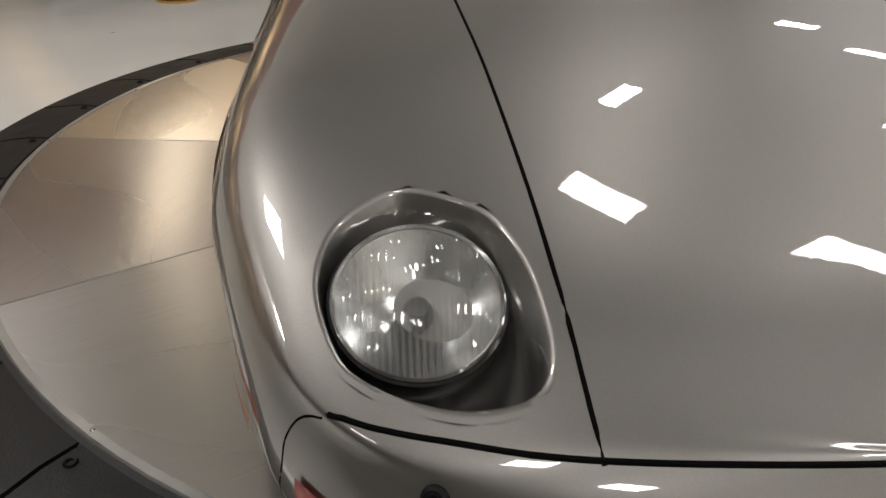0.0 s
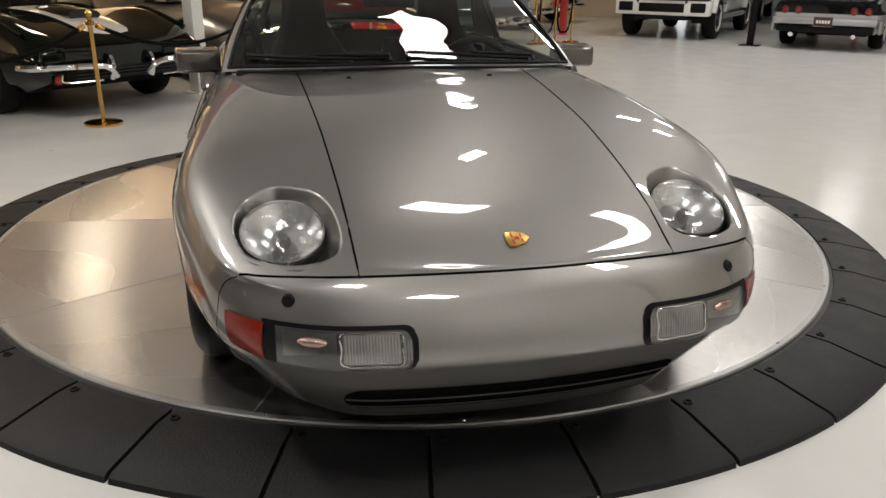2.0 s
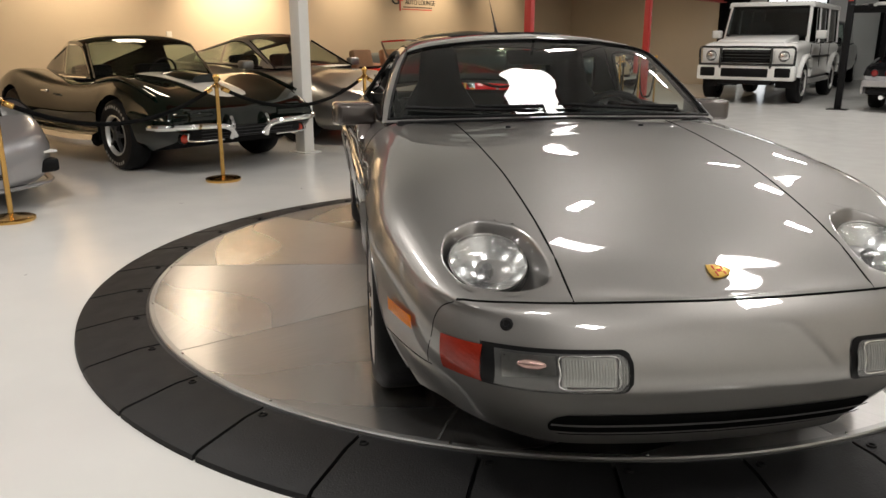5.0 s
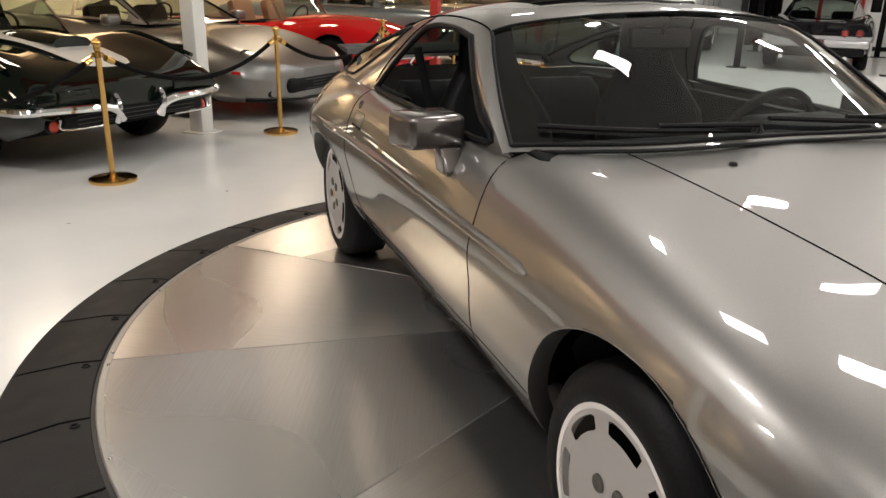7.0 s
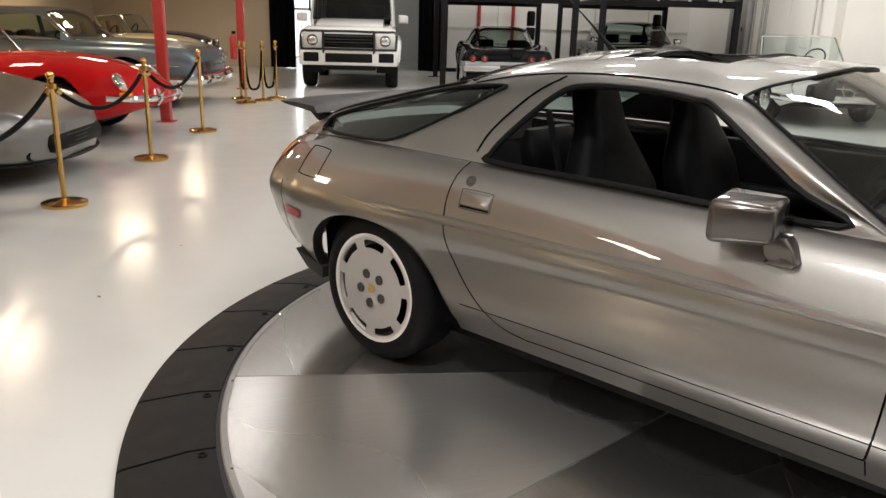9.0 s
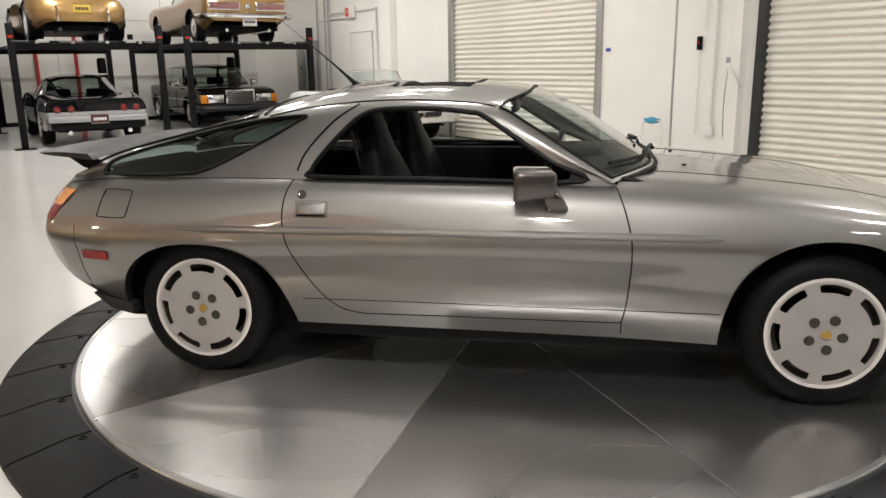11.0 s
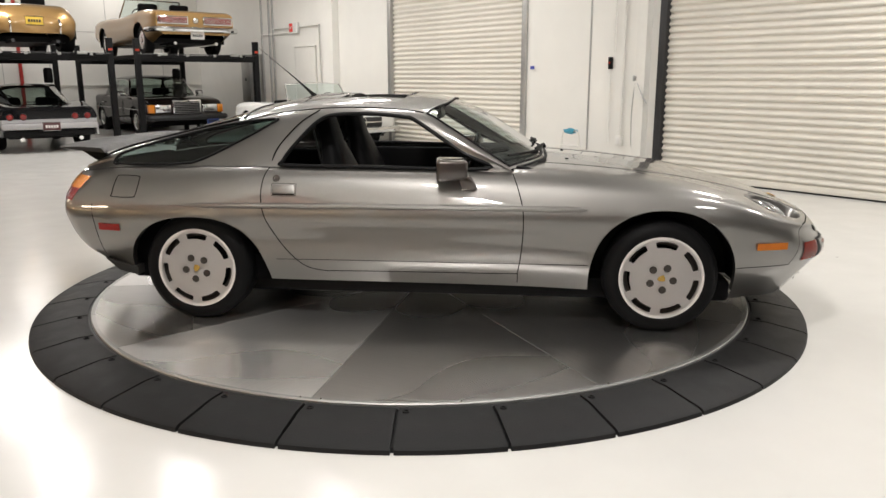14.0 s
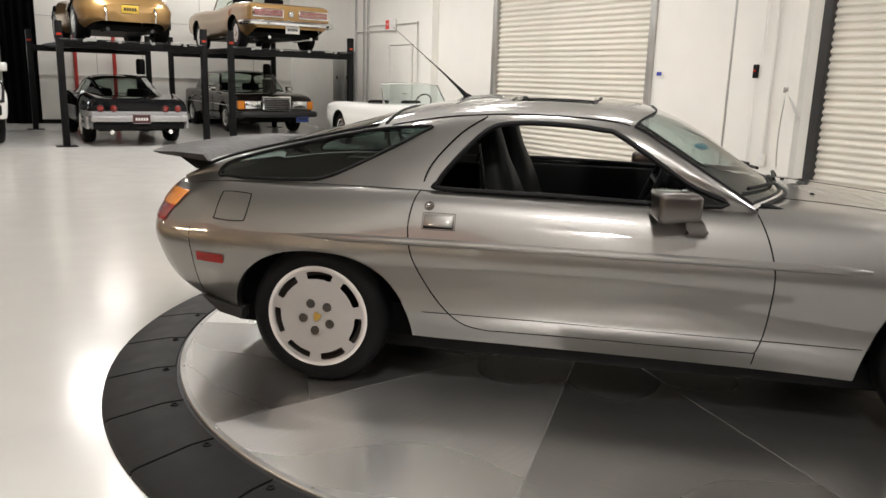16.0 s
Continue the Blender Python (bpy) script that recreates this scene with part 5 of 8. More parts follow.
    part("rear_turn_lamp", b, M_AMBER, coupe, "amber rear turn lamp")
    # door mirror
    mir = new("door_mirror")
    mir.parent = coupe
    mir["label"] = "brownish grey rectangular door mirror on a short stalk"
    m0 = Vector((.155, sgn * .877, .903))
    b = box(-.080, -.098, -.057, .080, .098, .057, .022, 4)
    for v in b.verts:
        t = (v.co.x + .080) / .16
        v.co.y *= 1 - .10 * t * t
        v.co.z = v.co.z * (1 - .16 * t) + .006 * t
    hd = part("mirror_shell", b, M_MIRROR, mir)
    hd.matrix_local = Matrix.Translation(m0) @ Euler((0, 0, radians(-sgn * 8))).to_matrix().to_4x4()
    gb = part("mirror_face", box(-.083, -.088, -.048, -.076, .088, .048, .004), M_BLACK, mir, "black mirror face")
    gb.matrix_local = hd.matrix_local.copy()
    part("mirror_stalk", prism([(.200, .792), (.272, .790), (.286, .806), (.268, .838), (.248, .866), (.185, .866), (.190, .838), (.215, .822)], .066, "Y", sgn * .835 - .033, .010), M_MIRROR, mir)

# badge on the hood: plain shield
p, nn = on_top(2.035, 0)
sh = [(0, -.034), (.018, -.020), (.026, .006), (.025, .026), (0, .030), (-.025, .026), (-.026, .006), (-.018, -.020)]
bd = part("badge", prism([(v, u) for u, v in sh][::1], .004, "Z", 0, .001), M_GOLD, coupe, "small gold shield badge")
bd.matrix_local = Matrix.Translation(p + nn * .001) @ nn.to_track_quat("Z", "Y").to_matrix().to_4x4() @ Matrix.Rotation(radians(90), 4, "Z") @ Matrix.Rotation(radians(90), 4, "Z")
b2 = bmesh.new()
for (y, x, w, h) in ((-.012, .012, .016, .004), (.012, .012, .016, .004), (-.010, -.012, .012, .004), (.010, -.012, .012, .004), (0, 0, .010, .012)):
    box(x - h / 2, y - w / 2, .004, x + h / 2, y + w / 2, .0052, bm=b2)
bb = part("badge_field", b2, M_INK_RED, bd, smooth=False)

# lower grille slot in the front apron
grl = new("lower_grille")
grl.parent = coupe
grl["label"] = "black slatted intake low in the front apron"
# the slot is a near-black patch painted in for the opening's shade
for z0, z1, mt, lift, y1 in ((.236, .326, M_SEAM_AND_SHADE, .002, .450), (.282, .291, M_PAINT, .012, .447), (.250, .258, M_PAINT, .012, .443)):
    b = bmesh.new()
    rws = []
    for h in np.linspace(-1, 1, 9):
        z, half = (z0 + z1) / 2 + h * (z1 - z0) / 2, y1 - (.045 * (1 - math.sqrt(1 - .98 * h * h)) if mt is M_SEAM_AND_SHADE else 0)
        rws.append([b.verts.new(on_front(y, z)[0] + Vector((lift, 0, 0))) for y in np.linspace(-half, half, 25)])
    for a, c in zip(rws, rws[1:]):
        for q in range(24):
            b.faces.new((a[q], a[q + 1], c[q + 1], c[q]))
    part("slot" if mt is M_SEAM_AND_SHADE else "slat", b, mt, grl)

# hood washer jets and wipers
for x, y in ((.78, -.28), (.78, .28), (.60, .20)):
    p, nn = on_top(x, y)
    wj = part("washer_jet", lathe([(0, .008), (.008, .007), (.012, 0)], 10), M_BLACK, coupe)
    wj.matrix_local = Matrix.Translation(p)


def on_screen(y, h):
    """Spot on the windscreen: y across, h from base (0) to top (1)."""
    a = abs(y)
    j = 1 + 25 * h
    j0 = int(j)
    col = house[2 * GV:, j0] * (1 - (j - j0)) + house[2 * GV:, min(j0 + 1, 26)] * (j - j0)
    x = np.interp(-a, -col[:, 1], col[:, 0])
    z = np.interp(-a, -col[:, 1], col[:, 2])
    return Vector((float(x), y, float(z)))


for y0, y1 in ((-.10, -.66), (.52, -.02)):
    w = new("wiper")
    w.parent = coupe
    a, c = on_screen(y0, .02) + Vector((.03, 0, .012)), on_screen((y0 + y1) / 2, .10) + Vector((.012, 0, .016))
    part("wiper_arm", tube([a, a + Vector((-.01, 0, .02)), c], [.012, .009, .006], 8), M_BLACK, w)
    part("wiper_blade", tube([on_screen(y0 + (y1 - y0) * t, .035 + .085 * t) + Vector((.008, 0, .010)) for t in np.linspace(.02, 1, 12)], .0075, 6), M_BLACK, w)
part("cowl_vent", tube([on_screen(y, 0) + Vector((.022, 0, -.012)) for y in np.linspace(-.70, .70, 30)], .010, 8, flat=.6), M_BLACK, coupe, "black scuttle vent")

# rear spoiler on the hatch
b = bmesh.new()
rows = []
for t in np.linspace(-1, 1, 25):
    y = t * .66
    e = abs(t) ** 3
    x0, z0 = -2.15 + .10 * e, .972
    sec = [(x0 - .055, z0 + .010), (x0 + .06, z0 + .013), (x0 + .19, z0 + .006), (x0 + .245 - .03 * e, z0 - .022), (x0 + .19 - .02 * e, z0 - .026 + .008 * e), (x0 - .02, z0 + .0005)]
    rows.append([b.verts.new((x, y, z)) for x, z in sec])
for a, c in zip(rows, rows[1:]):
    for q in range(6):
        b.faces.new((a[q], a[(q + 1) % 6], c[(q + 1) % 6], c[q]))
b.faces.new(rows[0])
b.faces.new(rows[-1])
part("rear_spoiler", b, M_WING, coupe, "dark grey rear spoiler wing across the hatch")
for sgn in (-1, 1):
    part("spoiler_foot", prism([(-2.03, .958), (-1.90, .950), (-1.80, .888), (-1.85, .878), (-1.95, .905)], .04, "Y", sgn * .555 - .02, .008), M_BLACK, coupe)


# ---- wheels ----
def disc_wheel(parent, x, y, sgn, z, R, rim, width, turn):
    w = new("wheel")
    w.parent = parent
    w.matrix_local = Matrix.Translation((x, y, z)) @ Matrix.Rotation(radians(90 if sgn < 0 else -90), 4, "X") @ Matrix.Rotation(radians(turn), 4, "Z")
    h = width
    part("tyre", lathe([(rim - .012, -h + .02), (rim + .03, -h), (R - .035, -h + .008), (R - .006, -h + .035), (R, -h * .6), (R, -.045), (R - .006, -.022), (R - .03, .0), (rim + .035, .008), (rim + .008, .006), (rim - .006, -.004)], 64), M_TYRE, w, "black low-profile tyre")
    rm = part("rim", lathe([(rim + .004, .0005), (rim + .004, .002), (rim - .001, .0025), (rim - .010, .0015), (rim - .018, -.03), (rim - .03, -h + .03)], 64), M_WHEEL, w, "silver rim edge")
    # flat disc face with seven slots near the edge
    n, bm = 154, bmesh.new()
    radii = [0.0, .03, .05, .075, .10, rim * .62, rim * .70] + [rim * q for q in (.752, .763, .785, .825, .865, .887, .898)] + [rim * .93, rim - .009]
    def height(r):
        return .006 - .006 * (r / rim) ** 2 - (.004 if r < .04 else 0)
    grid = [[bm.verts.new((r * math.cos(2 * math.pi * k / n), r * math.sin(2 * math.pi * k / n), height(r))) for k in range(n)] for r in radii[1:]]
    c0 = bm.verts.new((0, 0, height(0)))
    for k in range(n):
        bm.faces.new((c0, grid[0][k], grid[0][(k + 1) % n]))
    slots = []
    for q in range(len(grid) - 1):
        for k in range(n):
            rr, aa = (radii[q + 1] + radii[q + 2]) / 2, (k % 22) - 8.0
            if q >= 6 and abs(rr - rim * .825) < rim * .073 and (aa / 7.9) ** 4 + ((rr - rim * .825) / (rim * .077)) ** 4 < 1:
                continue
            bm.faces.new((grid[q][k], grid[q + 1][k], grid[q + 1][(k + 1) % n], grid[q][(k + 1) % n]))
    bmesh.ops.solidify(bm, geom=bm.faces[:], thickness=.014)
    part("wheel_face", bm, M_WHEEL, w, "flat silver alloy face with slots round the edge", angle=28)
    # near-black disc put in as the shade behind the slots
    part("brake_void_shade", lathe([(0, -.06), (rim - .05, -.06), (rim - .048, -.05)], 40), M_SEAM_AND_SHADE, w, "near-black disc for the shade behind the slots")
    part("barrel", lathe([(rim - .05, -.058), (rim - .034, -.052), (rim - .024, -.030), (rim - .020, -.016)], 48), M_NUT, w, "rim barrel seen through the slots")
    for k in range(5):
        a = 2 * math.pi * k / 5 + radians(50)
        nt = part("lug_nut", lathe([(0, .0075), (.010, .0085), (.013, .0095), (.0185, .0095), (.0205, .003)], 16), M_NUT, w)
        nt.location = (.062 * math.cos(a), .062 * math.sin(a), 0)
    part("hub_cap", lathe([(0, .0075), (.010, .0072), (.014, .004), (.015, 0)], 20), M_WHEEL, w)
    part("hub_badge", prism([(v * .62, u * .62) for u, v in sh], .002, "Z", .008), M_GOLD, w, "tiny gold shield")
    return w


for sgn in (-1, 1):
    disc_wheel(coupe, HUB_F, sgn * .862, sgn, HUB_Z, TYRE_R, .216, .21, 12 if sgn < 0 else 40)
    disc_wheel(coupe, HUB_R, sgn * .868, sgn, HUB_Z, TYRE_R, .216, .23, 67 if sgn < 0 else 20)


# ---- the other cars of the collection ----
def plain_paint(name, colour, rough=0.3, metal=0.0):
    return flake_paint(name, colour, 0.04 if metal else 0.02, metal, rough, 1.45)


P_GREEN = plain_paint("dark_green_paint", (0.002, 0.005, 0.0035), 0.3)
P_STRIPE = plain_paint("white_stripe_paint", (0.62, 0.60, 0.54))
P_SILVER_GT = plain_paint("warm_silver_paint", (0.20, 0.198, 0.192), 0.36, 0.8)
P_SILVER = plain_paint("bright_silver_paint", (0.36, 0.355, 0.36), 0.36, 0.7)
P_RED = plain_paint("bright_red_paint", (0.50, 0.010, 0.012))
P_BLUE = plain_paint("pale_blue_metallic_paint", (0.17, 0.23, 0.28), 0.32, 0.5)
P_CREAM = plain_paint("cream_paint", (0.60, 0.50, 0.33))
P_NAVY = plain_paint("navy_paint", (0.008, 0.010, 0.022))
P_WHITE = plain_paint("white_paint", (0.74, 0.74, 0.72))
P_BROWN = plain_paint("dark_brown_metallic_paint", (0.013, 0.0095, 0.0085), 0.3, 0.0)
P_BLACK = plain_paint("black_car_paint", (0.010, 0.010, 0.011))
P_TWO_TONE = plain_paint("black_over_silver_paint", (0.010, 0.010, 0.011))
P_GREY = plain_paint("dark_grey_paint", (0.06, 0.06, 0.062), 0.32, 0.4)
P_GOLD = plain_paint("gold_metallic_paint", (0.36, 0.22, 0.085), 0.34, 0.55)
# two-tone finish: silver below the waist line
nt = P_TWO_TONE.node_tree
tone_at, tone_z, tone_cut, tone_mix = (nt.nodes.new(q) for q in ("ShaderNodeTexCoord", "ShaderNodeSeparateXYZ", "ShaderNodeMath", "ShaderNodeMix"))
tone_mix.data_type, tone_cut.operation, tone_cut.inputs[1].default_value = "RGBA", "LESS_THAN", 0.62
tone_mix.inputs["A"].default_value, tone_mix.inputs["B"].default_value = (0.008, 0.008, 0.009, 1), (0.42, 0.42, 0.43, 1)
nt.links.new(tone_at.outputs["Object"], tone_z.inputs[0])
nt.links.new(tone_z.outputs["Z"], tone_cut.inputs[0])
nt.links.new(tone_cut.outputs[0], tone_mix.inputs["Factor"])
nt.links.new(tone_mix.outputs["Result"], nt.nodes["Principled BSDF"].inputs["Base Color"])
M_GLASS_CAR = glass("car_side_glass", (0.60, 0.68, 0.64), mixed=0.15)
M_GLASS_SCREEN = glass("car_screen_glass", (0.82, 0.90, 0.86), mixed=0.1)
M_GLASS_BLACK = glass("dark_tinted_glass", (0.10, 0.13, 0.13), mixed=0.3)
M_TAN = material("tan_leather", (0.22, 0.13, 0.07), 0.5, vary=0.2, scale=14, bump=0.2, bump_scale=200)


def lerp(points, x):
    xs = [p[0] for p in points]
    return float(np.interp(x, xs, [p[1] for p in points]))


def curve_at(points, x, k=12):
    """Smooth curve through (x, value) pairs in rising x."""
    d = spread(points, k)
    return float(np.interp(x, d[:, 0], d[:, 1]))


def car_wheel(parent, x, y, sgn, R, rim, width, style):
    w = new("wheel")
    w.parent = parent
    w.matrix_local = Matrix.Translation((x, y, R)) @ Matrix.Rotation(radians(90 if sgn < 0 else -90), 4, "X")
    part("tyre", lathe([(rim - .01, -width + .02), (rim + .02, -width), (R - .03, -width + .01), (R, -width * .75), (R, -.05), (R - .012, -.018), (R - .035, 0), (rim + .02, .004), (rim, -.004)], 36), M_TYRE, w)
    mt = {"wire": M_CHROME, "slot": M_ALU, "five": M_ALU, "dark": M_DARK_METAL, "cover": M_CHROME}[style]
    part("rim", lathe([(rim + .003, .004), (rim - .006, .006), (rim - .018, -.01), (rim - .022, -.05), (rim - .03, -width + .03)], 36), M_CHROME if style in ("wire", "cover") else M_ALU, w)
    b = bmesh.new()
    if style == "cover":
        lathe([(0, .016), (rim * .25, .014), (rim * .34, .002), (rim * .7, .006), (rim * .9, .0), (rim - .01, -.01)], 32, bm=b)
    elif style == "wire":
        for k in range(28):
            a, a2 = 2 * math.pi * k / 28, 2 * math.pi * (k + 2.5 * (1 if k % 2 else -1)) / 28
            tube([(.035 * math.cos(a2), .035 * math.sin(a2), .002), ((rim - .02) * math.cos(a), (rim - .02) * math.sin(a), -.03)], .0026, 4, bm=b)
        lathe([(0, .03), (.022, .026), (.035, .0), (.04, -.04)], 14, bm=b)
    else:
        n = 5
        for k in range(n):
            a = 2 * math.pi * k / n
            ca, sa = math.cos(a), math.sin(a)
            wv = .30 if style == "five" else .36
            vs = []
            for r, f, h in ((.04, .8, .004), (rim * .55, .42, -.006), (rim - .016, .30, -.014)):
                for s_ in (-1, 1):
                    t_ = s_ * wv * f * .5 * (rim if r > .05 else .12)
                    vs.append((r * ca - t_ * sa, r * sa + t_ * ca, h))
            add_mesh(b, vs + [(x_, y_, z_ - .03) for x_, y_, z_ in vs], [(0, 1, 3, 2), (2, 3, 5, 4), (0, 2, 8, 6), (2, 4, 10, 8), (1, 7, 9, 3), (3, 9, 11, 5)])
        lathe([(0, .012), (.04, .010), (.055, .0), (.06, -.03)], 18, bm=b)
    part("wheel_face", b, mt, w, angle=30)
    # near-black disc put in as the shade between the spokes
    part("brake_void_shade", lathe([(0, -.06), (rim - .03, -.06), (rim - .025, -.03)], 28), M_SEAM_AND_SHADE, w)
    return w


def greenhouse(car, paint, F0, F1, R1, R0, wb, wt, glazed=None):
    """Roof, pillars and glass of a closed cabin from its centre line (front base, roof front, roof rear, rear base)."""
    (x0, z0), (x1, z1), (x2, z2), (x3, z3) = F0, F1, R1, R0
    front, mid, rear, trim, taper = glazed or (x0 - .24, (x1 + x2) / 2 - .06, x2 + .02, None, .1)
    ctr = spread([(x0, z0), ((x0 + x1) / 2, (z0 + z1) / 2 + .02), (x1, z1), ((x1 + x2) / 2, max(z1, z2) + .03), (x2, z2), ((x2 + x3) / 2, (z2 + z3) / 2 + .025), (x3, z3)], 9)
    n, rows = len(ctr), []
    zr = ctr[:, 1].max()
    for j, (x, z) in enumerate(ctr):
        zb = z0 + (z3 - z0) * (x0 - x) / (x0 - x3)
        h = max(0.0, (z - zb) / (zr - zb))
        pinch = 1 - taper * max(0.0, (j - 26) / 28) ** 1.2
        w = (wb * .95 + (wt - wb * .95) * min(1, h * 1.05)) * pinch
        bow = .15 * (1 - min(1, j / 20)) - .10 * max(0, (j - 34) / 20)
        drop = .055 * min(1, 1.6 * h)
        ring = [(x - bow * q * q, q * w, z - drop * q ** 4 - .012 * q * q * h) for q in (0, .25, .5, .72, .88, .96, 1.0)]
        xr, yr, zrl = ring[-1]
        for f in (.10, .30, .5, .7, .88, 1.0):
            ring.append((xr, yr + (wb * .955 * pinch - yr) * f ** .85, zrl + (min(zb, zrl) - zrl) * f))
        rows.append(ring)
    cells = {}
    for j in range(n - 1):
        for v in range(12):
            xc = sum(rows[a][b][0] for a in (j, j + 1) for b in (v, v + 1)) / 4
            tall = rows[j][6][2] - rows[j][12][2]
            k = "pillar"
            if v < 5:
                k = "windscreen" if 0 < j < 17 else "rear_window" if 38 <= j < n - 2 else "roof"
            elif v == 5:
                k = "roof" if 17 <= j < 38 else "pillar"
            elif 7 <= v <= 10 and rear < xc < front and tall > .13 and abs(xc - mid) > .032:
                k = "side_window"
            cells.setdefault(k, []).append((j, v))
    for k, group in cells.items():
        for sides in (((1,), (-1,)) if k in ("side_window", "pillar") else ((1, -1),)):
            b = bmesh.new()
            for sgn in sides:
                ids = {}
                for j, v in group:
                    f = []
                    for a, c in ((j, v), (j + 1, v), (j + 1, v + 1), (j, v + 1)):
                        if (a, c) not in ids:
                            p = rows[a][c]
                            ids[a, c] = b.verts.new((p[0], p[1] * sgn, p[2]))
                        f.append(ids[a, c])
                    b.faces.new(f)
            bmesh.ops.remove_doubles(b, verts=b.verts[:], dist=1e-5)
            pane = "window" in k or k == "windscreen"
            o = part(k, b, (M_GLASS_SCREEN if k == "windscreen" else M_GLASS_CAR) if pane else paint, car, angle=60)
            if pane:
                o.visible_shadow = False
            elif k == "pillar":
                o.data.materials[0] = paint
    for sgn in (-1, 1):
        part("screen_trim", tube([(p[0] + .004, p[1] * sgn, p[2] + .006) for p in (rows[j][5] for j in range(0, 18))], .010, 6), trim or M_BLACK, car)
        part("drip_rail", tube([(p[0], p[1] * sgn * 1.004, p[2]) for p in (rows[j][7] for j in range(3, 44))], .008, 6), trim or M_BLACK, car)
        part("belt_trim", tube([(p[0], p[1] * sgn * 1.006, p[2] + .012) for p in (rows[j][12] for j in range(5, n - 6))], .010, 6), trim or M_BLACK, car)


def build_car(name, label, m, paint, plan, shoulder, crown, low, wheels, top=None, tuck=.93, soft=.9, category="car", flat=False, seats=M_LEATHER, arch_gap=.045, rest=.26, glazed=None):
    """A car body from its plan, shoulder, crown and sill curves (x forward, from the tail to the nose)."""
    car = thing(name, label, category, m, "cars on show")
    x0, x1 = plan[0][0], plan[-1][0]
    xs = np.concatenate([[x0, x0 + .012, x0 + .04], np.linspace(x0 + .09, x1 - .09, 64), [x1 - .04, x1 - .012, x1]])
    sec = []
    for x in xs:
        e = min(1.0, .90 + .10 * min(1, min(x - x0, x1 - x) / .05)) if not flat else 1.0
        w, zs, zc, zl = curve_at(plan, x), curve_at(shoulder, x), curve_at(crown, x), lerp(low, x)
        zs_ = zl + (zs - zl) * (e * .5 + .5)
        h = zs_ - zl
        w *= e
        ctrl = np.array([(w * tuck * .9, zl), (w * (tuck + .03), zl + h * .16), (w, zl + h * .42), (w * .995, zl + h * .66), (w * soft, zs_), (w * soft * .55, zs_ + (zc - zs) * .72), (0, zs_ + (zc - zs))])
        sec.append(spread(ctrl, 4))
    S = np.array(sec)                        # (x, v, 2)
    nx, nv = S.shape[:2]
    R, rim, width, style, ax_f, ax_r, track = wheels
    verts, faces = [], []
    for sgn in (1, -1):
        k = len(verts)
        gx = np.repeat(xs[:, None], nv, 1)
        drop = np.zeros((nx - 1, nv - 1), bool)
        for i in range(nx - 1):
            for j in range(14):
                cx, cz = (xs[i] + xs[i + 1]) / 2, S[i:i + 2, j:j + 2, 1].mean()
                for ax in (ax_f, ax_r):
                    if (cx - ax) ** 2 + (cz - R) ** 2 < (R + arch_gap) ** 2 and S[i, j, 0] > .3:
                        drop[i, j] = True
        Y, Z = S[..., 0].copy(), S[..., 1].copy()
        for i in range(nx):
            for j in range(15):
                near = drop[max(0, i - 1):i + 1, max(0, j - 1):j + 1]
                if near.any() and not near.all():
                    ax = ax_f if abs(gx[i, j] - ax_f) < abs(gx[i, j] - ax_r) else ax_r
                    dx, dz = gx[i, j] - ax, Z[i, j] - R
                    q = (R + arch_gap) / (math.hypot(dx, dz) + 1e-9)
                    if .8 < q < 1.25:
                        gx[i, j], Z[i, j] = ax + dx * q, R + dz * q
        verts += [(float(gx[i, j]), float(Y[i, j]) * sgn, float(Z[i, j])) for i in range(nx) for j in range(nv)]
        for i in range(nx - 1):
            for j in range(nv - 1):
                if not drop[i, j]:
                    f = (k + i * nv + j, k + (i + 1) * nv + j, k + (i + 1) * nv + j + 1, k + i * nv + j + 1)
                    faces.append(f)
        for i in (0, nx - 1):
            verts.append((float(gx[i, 0]), 0.0, float(Z[i, 0])))
            faces.append(tuple(k + i * nv + j for j in range(nv)) + (len(verts) - 1,))
    b = bmesh.new()
    add_mesh(b, verts, faces)
    bmesh.ops.remove_doubles(b, verts=b.verts[:], dist=1e-4)
    part("body", b, paint, car, angle=50)
    # dark wheel housings and underside
    zl = lerp(low, 0)
    u = bmesh.new()
    wmin = curve_at(plan, 0) * .80
    box(x0 + .45, -wmin, zl - .01, x1 - .55, wmin, zl + .10, bm=u)
    for ax in (ax_f, ax_r):
        for sgn in (-1, 1):
            ring = [(ax + (R + .06) * math.cos(a), R + (R + .06) * math.sin(a)) for a in np.linspace(-.2, math.pi + .2, 18)]
            yo = curve_at(plan, ax) * .955
            rw = [[u.verts.new((x, sgn * y, z)) for y in (yo, yo - .32)] for x, z in ring]
            for a, c in zip(rw, rw[1:]):
                u.faces.new((a[0], a[1], c[1], c[0]))
            u.faces.new([r[1] for r in rw])
    part("underbody", u, M_BLACK, car, smooth=False)
    for ax in (ax_f, ax_r):
        for sgn in (-1, 1):
            car_wheel(car, ax, sgn * track, sgn, R, rim, width, style)
    car["shape"] = 0
    if top:
        # base front, roof front, roof rear, base rear (x); heights; half widths; kind
        bf_, tf, tr, br, zb, zr, wb_, wt, kind = top
        zbf, zbr = (zb if isinstance(zb, tuple) else (zb, zb))
        def corner(x, y, z):
            return Vector((x, y, z))
        F0, F1, R1, R0 = (bf_, zbf), (tf, zr), (tr, zr - .02), (br, zbr)
        def screen(nm, A, B, wa, wb2, bow, mat, n=12):
            bmx = bmesh.new()
            rws = []
            for t in np.linspace(0, 1, 6):
                rws.append([])
                for q in np.linspace(-1, 1, n):
                    x = A[0] + (B[0] - A[0]) * t
                    z = A[1] + (B[1] - A[1]) * t
